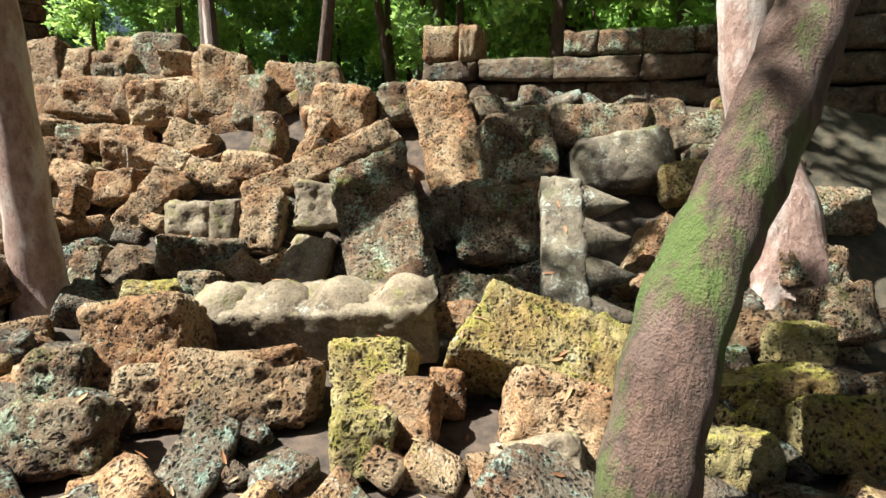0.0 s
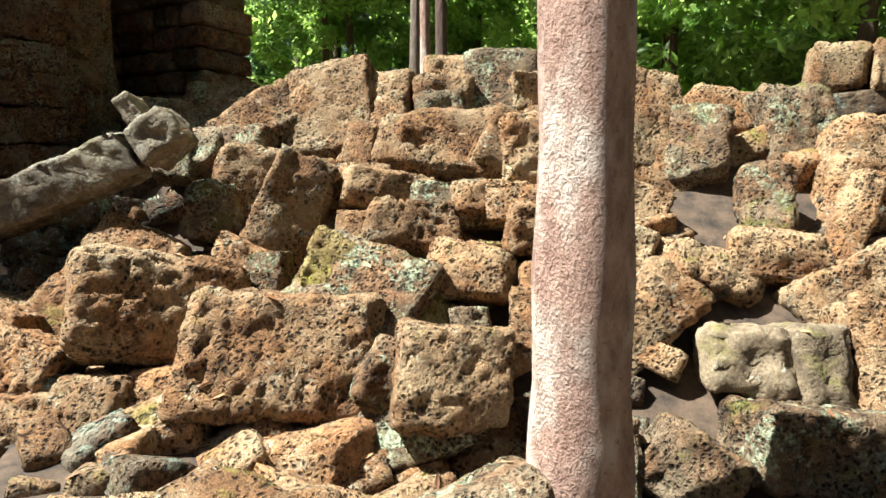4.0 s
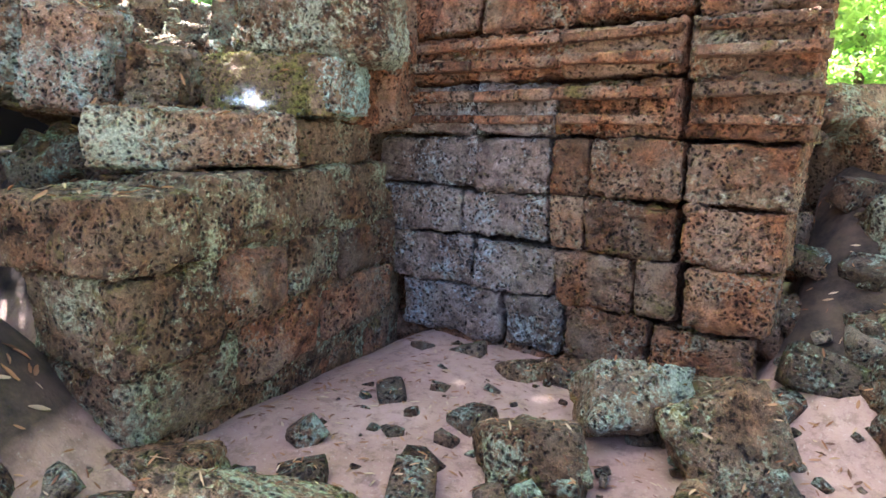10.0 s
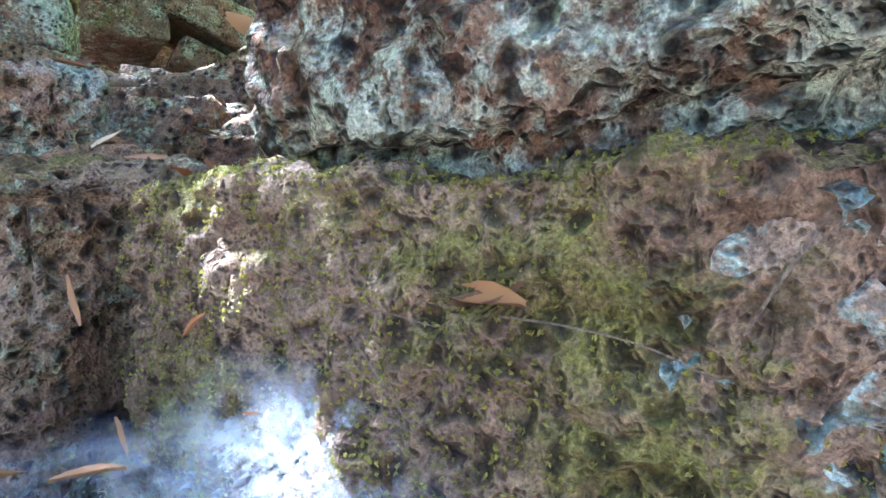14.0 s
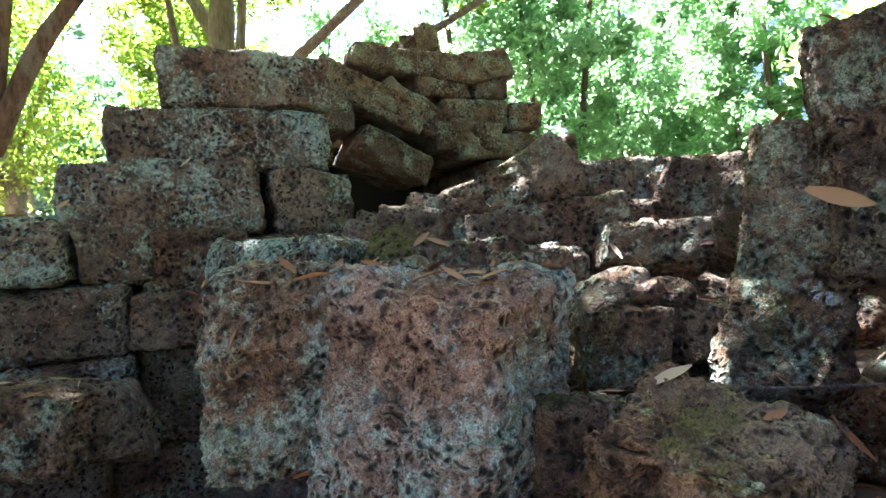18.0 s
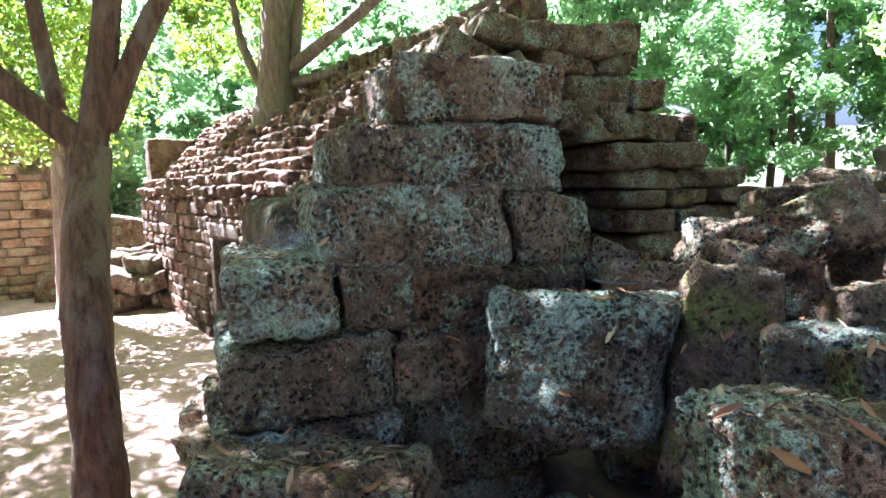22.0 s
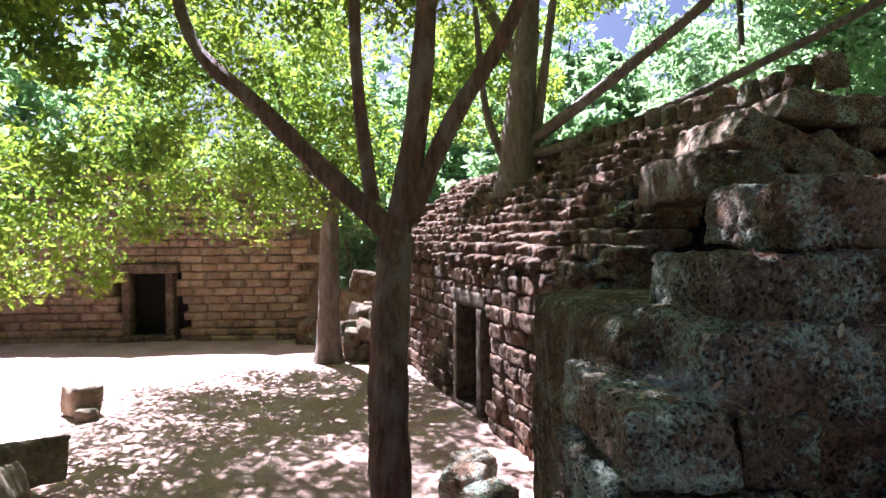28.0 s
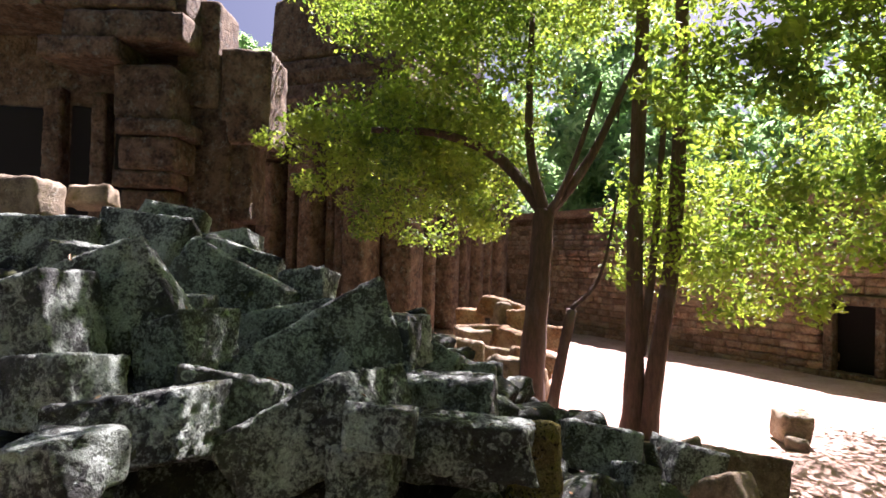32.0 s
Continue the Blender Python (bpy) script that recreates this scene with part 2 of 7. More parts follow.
def bark(name, low, high, patch, patch_at=0.6, moss=None, upright=5.0):
    m, nt, bsdf = material(name)
    at = nt.nodes.new("ShaderNodeNewGeometry").outputs["Position"]
    long = grain(nt, at, 16.0, 6, 0.7, (1, 1, 1.0 / upright))
    wide = grain(nt, at, 3.0, 4, 0.6, (1, 1, 0.5))
    c = blend(nt, ramp(nt, long, (0.3, 0.0), (0.7, 1.0)), low, high)
    c = blend(nt, ramp(nt, wide, (patch_at - 0.06, 0.0), (patch_at + 0.06, 0.8)), c, patch)
    c = blend(nt, ramp(nt, grain(nt, at, 34.0, 4, 0.75), (0.58, 0.0), (0.66, 0.75)), c, low)
    if moss:
        c = blend(nt, ramp(nt, grain(nt, at, 2.0, 6, 0.7, (1, 1, 0.5)), (0.46, 0.0), (0.56, 0.9)), c, moss)
    nt.links.new(c, bsdf.inputs["Base Color"])
    bsdf.inputs["Roughness"].default_value = 0.9
    b = put(nt, "ShaderNodeBump", Strength=1.0, Distance=0.06)
    nt.links.new(sums(nt, "ADD", long, sums(nt, "MULTIPLY", grain(nt, at, 90.0, 3, 0.6), 0.3)), b.inputs["Height"])
    nt.links.new(b.outputs[0], bsdf.inputs["Normal"])
    return m


BARK_PINK = bark("pink_bark", (0.22, 0.12, 0.09), (0.50, 0.33, 0.26), (0.62, 0.52, 0.45), 0.52, upright=2.0)
BARK_MOSS = bark("mossy_bark", (0.03, 0.018, 0.012), (0.17, 0.095, 0.065), (0.16, 0.10, 0.075), moss=(0.085, 0.12, 0.02))
BARK_DARK = bark("dark_bark", (0.05, 0.03, 0.022), (0.16, 0.09, 0.06), (0.13, 0.10, 0.08))
BARK_RED = bark("reddish_bark", (0.05, 0.027, 0.018), (0.34, 0.17, 0.10), (0.32, 0.23, 0.17), 0.56)
BARK_GREY = bark("grey_bark", (0.1, 0.07, 0.05), (0.27, 0.21, 0.165), (0.3, 0.26, 0.22))


def leaf_stuff(name, dark, bright, glow, through_=0.5):
    m, nt, bsdf = material(name)
    geo = nt.nodes.new("ShaderNodeNewGeometry")
    c = blend(nt, geo.outputs["Random Per Island"], dark, bright)
    c = blend(nt, ramp(nt, grain(nt, geo.outputs["Position"], 0.6, 3), (0.4, 0.0), (0.6, 0.5)), c, glow)
    nt.links.new(c, bsdf.inputs["Base Color"])
    bsdf.inputs["Roughness"].default_value = 0.55
    tr = nt.nodes.new("ShaderNodeBsdfTranslucent")
    hs = nt.nodes.new("ShaderNodeHueSaturation")
    hs.inputs["Value"].default_value, hs.inputs["Saturation"].default_value = 2.2, 1.05
    nt.links.new(c, hs.inputs["Color"])
    nt.links.new(hs.outputs[0], tr.inputs["Color"])
    mx = put(nt, "ShaderNodeMixShader")
    mx.inputs[0].default_value = through_
    nt.links.new(bsdf.outputs[0], mx.inputs[1])
    nt.links.new(tr.outputs[0], mx.inputs[2])
    nt.links.new(mx.outputs[0], nt.nodes["Material Output"].inputs[0])
    return m


LEAF = leaf_stuff("green_leaf", (0.035, 0.07, 0.013), (0.155, 0.22, 0.026), (0.24, 0.28, 0.03), 0.55)
MOSS = leaf_stuff("moss_crumb", (0.06, 0.065, 0.015), (0.24, 0.23, 0.04), (0.30, 0.26, 0.05), 0.25)
# One far leaf in three tints: haze and sunlight are put into the colour.
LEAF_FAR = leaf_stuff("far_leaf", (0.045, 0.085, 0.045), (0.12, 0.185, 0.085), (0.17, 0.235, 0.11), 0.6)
LEAF_HAZE_TINT = leaf_stuff("haze_tinted_far_leaf", (0.065, 0.12, 0.055), (0.18, 0.265, 0.115), (0.26, 0.345, 0.15), 0.6)
LEAF_SUN_TINT = leaf_stuff("sun_tinted_far_leaf", (0.09, 0.15, 0.05), (0.24, 0.33, 0.09), (0.36, 0.44, 0.12), 0.6)


def ground_stuff():
    m, nt, bsdf = material("sandy_soil")
    at = nt.nodes.new("ShaderNodeNewGeometry").outputs["Position"]
    c = blend(nt, ramp(nt, grain(nt, at, 1.3, 6, 0.65), (0.35, 0.0), (0.65, 1.0)), (0.31, 0.19, 0.14), (0.45, 0.31, 0.245))
    c = blend(nt, ramp(nt, grain(nt, at, 11.0, 6, 0.75), (0.5, 0.0), (0.62, 0.55)), c, (0.16, 0.10, 0.07))
    c = blend(nt, ramp(nt, grain(nt, at, 45.0, 4, 0.7), (0.6, 0.0), (0.7, 0.6)), c, (0.55, 0.47, 0.40))
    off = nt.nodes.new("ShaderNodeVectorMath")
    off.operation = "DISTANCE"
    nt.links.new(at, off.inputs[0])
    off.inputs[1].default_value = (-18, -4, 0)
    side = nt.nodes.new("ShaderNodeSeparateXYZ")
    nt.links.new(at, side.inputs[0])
    # Dark soil, with the shade between heaped stones put into its colour.
    shaded_soil = blend(nt, ramp(nt, grain(nt, at, 5.0, 6, 0.7), (0.35, 0.0), (0.65, 1.0)), (0.018, 0.013, 0.009), (0.10, 0.065, 0.042))
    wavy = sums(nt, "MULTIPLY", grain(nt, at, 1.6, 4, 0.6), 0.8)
    c = blend(nt, ramp(nt, sums(nt, "ADD", sums(nt, "ADD", side.outputs[0], 9.7), wavy), (0.0, 0.0), (0.5, 1.0)), c, shaded_soil)
    c = blend(nt, ramp(nt, sums(nt, "ADD", sums(nt, "ADD", side.outputs[1], -7.0), wavy), (0.0, 0.0), (0.5, 1.0)), c, shaded_soil)
    c = blend(nt, ramp(nt, sums(nt, "ADD", side.outputs[2], sums(nt, "MULTIPLY", wavy, 0.3)), (0.93, 0.0), (1.0, 1.0)), c, shaded_soil)
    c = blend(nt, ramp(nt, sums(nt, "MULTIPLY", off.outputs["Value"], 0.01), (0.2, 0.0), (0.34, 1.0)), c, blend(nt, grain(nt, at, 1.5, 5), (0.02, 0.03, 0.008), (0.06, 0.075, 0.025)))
    nt.links.new(c, bsdf.inputs["Base Color"])
    bsdf.inputs["Roughness"].default_value = 0.95
    b = put(nt, "ShaderNodeBump", Strength=0.5, Distance=0.03)
    nt.links.new(sums(nt, "ADD", grain(nt, at, 14.0, 6, 0.7), sums(nt, "MULTIPLY", grain(nt, at, 80.0, 3, 0.7), 0.4)), b.inputs["Height"])
    nt.links.new(b.outputs[0], bsdf.inputs["Normal"])
    return m


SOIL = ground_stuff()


def dry_leaf_stuff():
    m, nt, bsdf = material("dry_leaf")
    geo = nt.nodes.new("ShaderNodeNewGeometry")
    c = ramp(nt, geo.outputs["Random Per Island"], (0.0, (0.10, 0.045, 0.02)), (0.35, (0.26, 0.11, 0.04)), (0.7, (0.36, 0.20, 0.09)), (1.0, (0.5, 0.38, 0.24)))
    nt.links.new(c, bsdf.inputs["Base Color"])
    bsdf.inputs["Roughness"].default_value = 0.7
    return m


DRY = dry_leaf_stuff()


def web_stuff():
    m, nt, bsdf = material("spider_silk")
    at = nt.nodes.new("ShaderNodeNewGeometry").outputs["Position"]
    bsdf.inputs["Base Color"].default_value = (0.8, 0.86, 0.95, 1)
    bsdf.inputs["Roughness"].default_value = 0.6
    cover = ramp(nt, sums(nt, "ADD", sums(nt, "MULTIPLY", grain(nt, at, 7.0, 5, 0.7), 0.7), sums(nt, "MULTIPLY", grain(nt, at, 120.0, 3, 0.7, (1, 0.15, 1)), 0.3)), (0.4, 0.0), (0.7, 0.75))
    gen = nt.nodes.new("ShaderNodeTexCoord")
    far_ = nt.nodes.new("ShaderNodeVectorMath")
    far_.operation = "DISTANCE"
    flat = nt.nodes.new("ShaderNodeVectorMath")
    flat.operation = "MULTIPLY"
    nt.links.new(gen.outputs["Generated"], flat.inputs[0])
    flat.inputs[1].default_value = (1, 1, 0)
    nt.links.new(flat.outputs[0], far_.inputs[0])
    far_.inputs[1].default_value = (0.5, 0.5, 0)
    edge = ramp(nt, sums(nt, "ADD", far_.outputs["Value"], sums(nt, "MULTIPLY", grain(nt, at, 9.0, 3), 0.3)), (0.32, 1.0), (0.62, 0.0))
    nt.links.new(sums(nt, "MULTIPLY", cover, edge), bsdf.inputs["Alpha"])
    return m


SILK = web_stuff()
# Flat black standing in for shade inside openings and recesses.
SHADE_BLACK, _nt, _b = material("painted_shade")
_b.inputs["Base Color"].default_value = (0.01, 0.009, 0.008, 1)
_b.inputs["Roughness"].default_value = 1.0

# ---- shapes ----
LATTICE = np.random.RandomState(5).rand(32, 32, 32) * 2 - 1


def rough3(p, scale, seed=0):
    """Smooth noise from -1 to 1 at points p, with features of about 1 / scale metres."""
    q = p * scale + np.array((seed * 7.31, seed * 3.77, seed * 11.13))
    i = np.floor(q).astype(int)
    f = q - i
    f = f * f * (3 - 2 * f)
    i &= 31
    j = (i + 1) & 31
    out = 0
    for a in (0, 1):
        for b in (0, 1):
            for c in (0, 1):
                w = (f[:, 0] if a else 1 - f[:, 0]) * (f[:, 1] if b else 1 - f[:, 1]) * (f[:, 2] if c else 1 - f[:, 2])
                out = out + w * LATTICE[(j if a else i)[:, 0], (j if b else i)[:, 1], (j if c else i)[:, 2]]
    return out


def mesh_of(name, verts, faces, mat, smooth=True):
    me = bpy.data.meshes.new(name)
    me.from_pydata([tuple(v) for v in verts], [], [tuple(f) for f in faces])
    me.materials.append(mat)
    if smooth:
        me.polygons.foreach_set("use_smooth", [True] * len(me.polygons))
    me.update()
    return me


def fast_mesh(name, verts, quads, mat, smooth=True):
    me = bpy.data.meshes.new(name)
    verts, quads = np.asarray(verts, np.float32), np.asarray(quads, np.int32)
    n, k = quads.shape
    me.vertices.add(len(verts))
    me.vertices.foreach_set("co", verts.ravel())
    me.loops.add(n * k)
    me.loops.foreach_set("vertex_index", quads.ravel())
    me.polygons.add(n)
    me.polygons.foreach_set("loop_start", np.arange(0, n * k, k, dtype=np.int32))
    me.polygons.foreach_set("use_smooth", np.full(n, smooth))
    me.materials.append(mat)
    me.update(calc_edges=True)
    return me


def shell(nx, ny, nz):
    """The skin of a box from -1 to 1 as a grid: points and quads."""
    index, pts, quads = {}, [], []

    def vert(i, j, k):
        if (i, j, k) not in index:
            index[(i, j, k)] = len(pts)
            pts.append((2 * i / nx - 1, 2 * j / ny - 1, 2 * k / nz - 1))
        return index[(i, j, k)]
    for k, up in ((0, False), (nz, True)):
        for i in range(nx):
            for j in range(ny):
                q = [vert(i, j, k), vert(i + 1, j, k), vert(i + 1, j + 1, k), vert(i, j + 1, k)]
                quads.append(q if up else q[::-1])
    for j, up in ((0, True), (ny, False)):
        for i in range(nx):
            for k in range(nz):
                q = [vert(i, j, k), vert(i + 1, j, k), vert(i + 1, j, k + 1), vert(i, j, k + 1)]
                quads.append(q if up else q[::-1])
    for i, up in ((0, False), (nx, True)):
        for j in range(ny):
            for k in range(nz):
                q = [vert(i, j, k), vert(i, j + 1, k), vert(i, j + 1, k + 1), vert(i, j, k + 1)]
                quads.append(q if up else q[::-1])
    return np.array(pts), np.array(quads)


SHELLS = {}


def rough_box(size, seed, g=0.06, wear=1.0, skew=0.08, pitted=1.0, most=70):
    """A weathered block: uneven corners, rounded edges, dents and pits."""
    half = np.array(size) / 2
    n = [int(min(most, max(4, round(s / g)))) for s in size]
    p, quads = SHELLS[tuple(n)] if tuple(n) in SHELLS else SHELLS.setdefault(tuple(n), shell(*n))
    rs = np.random.RandomState(seed)
    r = min(half) * (0.16 + 0.14 * rs.rand()) * min(1.4, wear)
    s = p * half
    core = np.clip(s, -(half - r), half - r)
    d = s - core
    length = np.linalg.norm(d, axis=1, keepdims=True)
    normal = d / np.maximum(length, 1e-6)
    s = core + normal * r
    corner = (rs.rand(2, 2, 2, 3) - 0.5) * 2 * skew
    w = (p + 1) / 2
    move = 0
    for a in (0, 1):
        for b in (0, 1):
            for c in (0, 1):
                ww = (w[:, 0] if a else 1 - w[:, 0]) * (w[:, 1] if b else 1 - w[:, 1]) * (w[:, 2] if c else 1 - w[:, 2])
                move = move + ww[:, None] * corner[a, b, c]
    s = s + move * half * 1.6
    k = seed % 97
    small = min(1.0, min(half) / 0.16)
    edge = np.sort(np.abs(p), axis=1)[:, 1] ** 6
    bump = 0.030 * rough3(s, 3.2, k) * wear + 0.016 * rough3(s, 8.0, k + 1) * wear + 0.009 * rough3(s, 19.0, k + 2)
    bump = bump - 0.035 * wear * edge * np.clip(rough3(s, 5.5, k + 3) + 0.25, 0, 1)
    if g < 0.045:
        hole = np.clip(rough3(s, 26.0, k + 4) - 0.22, 0, 0.5)
        bump = bump + pitted * (0.006 * rough3(s, 40.0, k + 5) - 0.055 * hole)
    if g < 0.02:
        bump = bump + 0.008 * rough3(s, 44.0, k + 6) + 0.007 * rough3(s, 90.0, k + 7) - 0.02 * np.clip(rough3(s, 60.0, k + 8) - 0.35, 0, 0.4)
    return s + normal * bump[:, None] * small, quads


LABELS = {
    "pale_lichened_laterite": "laterite block crusted with blue-green lichen",
    "grey_laterite": "grey-brown pitted laterite block",
    "sunny_laterite": "fallen pitted tan laterite block in the rubble",
    "damp_laterite": "dark damp laterite block with pale green lichen",
    "weathered_sandstone": "weathered grey-brown sandstone block in the broken wall",
    "lichened_laterite": "laterite block crusted with pale green lichen",
    "red_laterite": "rusty red pitted laterite block",
    "mossy_brown_laterite": "moss-covered brown laterite block",
    "rusty_laterite": "large rusty laterite block with holes and pale lichen",
    "mossy_laterite": "yellow moss-covered laterite block in the rubble",
    "pale_sandstone": "smooth pale sandstone block among the rubble",
    "dark_sandstone": "dark grey sandstone block spotted with lichen",
    "gallery_laterite": "fallen orange-brown laterite block",
}
COUNT = [100]


def rock(x, y, z, sx, sy, sz, rx, ry, rz, mat=None, g=0.055, wear=1.0, skew=0.1, group="rubble heap", label=""):
    """One fallen block, centre and size in metres, turned by degrees."""
    mat = mat or WARM
    COUNT[0] += 1
    if mat is SLATE:
        wear, skew = 0.4, 0.17
    verts, quads = rough_box((sx, sy, sz), COUNT[0], g, wear, skew)
    kind = "sandstone_block" if "sandstone" in mat.name else "laterite_block"
    ob = new(kind, fast_mesh(kind, verts, quads, mat))
    ob.matrix_world = pose(x, y, z, rx, ry, rz)
    return tagged(ob, label or LABELS[mat.name], "stone block", group)


def part(name, me, parent, m=None, label=""):
    ob = new(name, me)
    ob.parent = parent
    if m is not None:
        ob.matrix_basis = m
    if label:
        ob["label"] = label
    return ob


def thing(name, x, y, z, label, category, group="", kind="", rz=0):
    ob = new(name)
    ob.matrix_world = pose(x, y, z, 0, 0, rz)
    return tagged(ob, label, category, group, kind)


def tube(points, radii, sides=10, wobble=0.0, seed=0, flute=0.0):
    """A tapered, slightly uneven round limb along points."""
    pts = [Vector(p) for p in points]
    verts, quads = [], []
    ref = Vector((0.13, 0.97, 0.2))
    rs = np.random.RandomState(seed)
    ph = rs.rand(4) * 6.28
    for i, p in enumerate(pts):
        t = (pts[min(i + 1, len(pts) - 1)] - pts[max(i - 1, 0)]).normalized()
        a = t.cross(ref).normalized() if abs(t.dot(ref)) < 0.95 else t.cross(Vector((1, 0, 0))).normalized()
        b = t.cross(a)
        for k in range(sides):
            ang = 2 * math.pi * k / sides
            r = radii[i] * (1 + wobble * (math.sin(3 * ang + ph[0] + i * 0.3) * 0.5 + math.sin(5 * ang + ph[1] - i * 0.2) * 0.35 + math.sin(i * 1.7 + ph[2]) * 0.4))
            verts.append(p + (a * math.cos(ang) + b * math.sin(ang)) * r)
    for i in range(len(pts) - 1):
        for k in range(sides):
            k2 = (k + 1) % sides
            quads.append((i * sides + k, i * sides + k2, (i + 1) * sides + k2, (i + 1) * sides + k))
    n = len(pts)
    verts += [pts[0], pts[-1]]
    for k in range(sides):
        k2 = (k + 1) % sides
        quads.append((n * sides, k2, k, n * sides))
        quads.append((n * sides + 1, (n - 1) * sides + k, (n - 1) * sides + k2, n * sides + 1))
    return np.array([tuple(v) for v in verts]), [tuple(dict.fromkeys(q)) for q in quads]


def curve_points(points, steps):
    """A smooth line through a few points."""
    p = [Vector(points[0])] + [Vector(q) for q in points] + [Vector(points[-1])]
    out = []
    for i in range(1, len(p) - 2):
        for s in range(steps):
            t = s / steps
            a, b, c, d = p[i - 1], p[i], p[i + 1], p[i + 2]
            out.append(0.5 * ((2 * b) + (c - a) * t + (2 * a - 5 * b + 4 * c - d) * t * t + (3 * b - a - 3 * c + d) * t ** 3))
    out.append(p[-2])
    return out


def limb(points, r0, r1, mat, parent, name="branch", steps=5, sides=10, wobble=0.1, seed=0, flare=0.0):
    pts = curve_points(points, steps)
    n = len(pts)
    radii = [r0 + (r1 - r0) * i / (n - 1) for i in range(n)]
    if flare:
        for i in range(n):
            radii[i] += flare * math.exp(-i / n * 9)
    verts, faces = tube(pts, radii, sides, wobble, seed)
    return part(name, mesh_of(name, verts, faces, mat), parent)


def leaf_cloud(centres, count, size, spread, seed, flat=0.7):
    """Many small leaves round the given centres, thinner at the rim. Returns points and quads."""
    rs = np.random.RandomState(seed)
    c = np.array(centres)
    which = rs.randint(0, len(c), count)
    off = rs.normal(size=(count, 3))
    off *= (rs.rand(count, 1) ** 0.45) / np.maximum(np.linalg.norm(off, axis=1, keepdims=True), 1e-6)
    off *= np.asarray(spread)[which][:, None] if np.ndim(spread) else spread
    off[:, 2] *= flat
    pos = c[which] + off
    n = rs.normal(size=(count, 3)) + np.array((0, 0, 0.8))
    n /= np.linalg.norm(n, axis=1, keepdims=True)
    a = np.cross(n, rs.normal(size=(count, 3)))
    a /= np.maximum(np.linalg.norm(a, axis=1, keepdims=True), 1e-6)
    b = np.cross(n, a)
    s = size * (0.6 + 0.8 * rs.rand(count, 1))
    tip, side = a * s, b * s * 0.42
    verts = np.stack((pos - tip, pos + side - n * s * 0.12, pos + tip, pos - side - n * s * 0.12), 1).reshape(-1, 3)
    return verts, np.arange(count * 4).reshape(-1, 4)

# ---- ground ----
C20, S20 = math.cos(radians(20)), math.sin(radians(20))


def ease(v, a, b):
    t = np.clip((v - a) / (b - a), 0, 1)
    return t * t * (3 - 2 * t)


def ground_height(x, y):
    v, u = -x * S20 + y * C20, x * C20 + y * S20
    h = -0.22 + 0.3 * ease(-x, 3.5, 7.5) + 0.27 * ease(-x, 9, 17)
    k = ease(-x, 4.5, 7.0)
    slope = np.clip(0.75 * (v - 5.1 - 0.55 * k) - 0.12, -0.3, 1.6) - 1.0 * ease(v, 9.0, 12.0)
    h = h + np.maximum(slope - h, 0) * ease(x, -10.4, -9.2)
    alcove = ease(x, -14.0, -13.2) * ease(-x, 9.3, 10.0) * ease(y, 0.6, 1.4) * ease(-y, -5.2, -4.7)
    h = h * (1 - alcove) + 0.52 * alcove
    bank = ease(x, -11.15, -10.75) * ease(-x, 7.6, 9.0) * ease(y, 3.9, 4.3)
    h = h + np.maximum(0.55 + 0.85 * np.clip(y - 4.1, 0, 1.7) + 0.05 * np.sin(7 * x) * np.cos(6 * y) - h, 0) * bank
    r = np.hypot(x + 14.0, y - 1.45)
    h = h + np.maximum(1.05 - h, 0) * (1 - ease(r, 0.35, 1.2))
    r = np.hypot((x + 14.9) / 1.0, (y + 0.1) / 1.0)
    h = h + (2.1 - h) * (1 - ease(r, 0.8, 2.6))
    rubble = ease(x, -21.5, -20.5) * ease(-x, 14.2, 14.8) * ease(y, 2.2, 3.0)
    h = h + np.maximum(1.75 + 0.06 * np.clip(y - 3, 0, 12) - h, 0) * rubble
    back = ease(y, 6.0, 8.0) * ease(-x, 13.5, 15.5)
    h = h + np.maximum(2.0 - h, 0) * back
    r = np.hypot(x + 15.95, y - 0.95)
    h = h + np.maximum(1.9 - h, 0) * (1 - ease(r, 0.45, 1.25))
    south = (1 - ease(np.abs(y + 6.6), 2.4, 5.0)) * ease(x, -22.0, -20.0) * ease(-x, 6, 9)
    h = h + np.maximum(2.3 + 0.25 * np.clip(-y - 3.5, 0, 5) - 0.3 * np.clip(-(x + 15.5), 0, 7) - h, 0) * south
    far_off = np.hypot(x + 15, y)
    return h + 9.0 * ease(far_off, 55, 110)


def build_ground():
    xs = np.concatenate((-np.geomspace(40, 400, 14)[::-1], np.arange(-39.8, 6, 0.16), np.geomspace(6.2, 400, 18)))
    ys = np.concatenate((-np.geomspace(30, 400, 14)[::-1], np.arange(-29.8, 14, 0.16), np.geomspace(14.2, 400, 18)))
    gx, gy = np.meshgrid(xs, ys, indexing="ij")
    p = np.stack((gx.ravel(), gy.ravel(), np.zeros(gx.size)), 1)
    z = ground_height(p[:, 0], p[:, 1])
    near = 1 - ease(np.hypot(p[:, 0] + 15, p[:, 1]), 35, 60)
    p[:, 2] = z + near * (0.05 * rough3(p, 0.7, 1) + 0.025 * rough3(p, 2.3, 2) + 0.012 * rough3(p, 5.0, 3))
    nx, ny = len(xs), len(ys)
    i = (np.arange(nx - 1)[:, None] * ny + np.arange(ny - 1)[None, :]).ravel()
    quads = np.stack((i, i + ny, i + ny + 1, i + 1), 1)
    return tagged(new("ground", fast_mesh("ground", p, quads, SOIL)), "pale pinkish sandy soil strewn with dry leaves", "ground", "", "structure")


GROUND = build_ground()

# ---- masonry ----
UNITS = {}


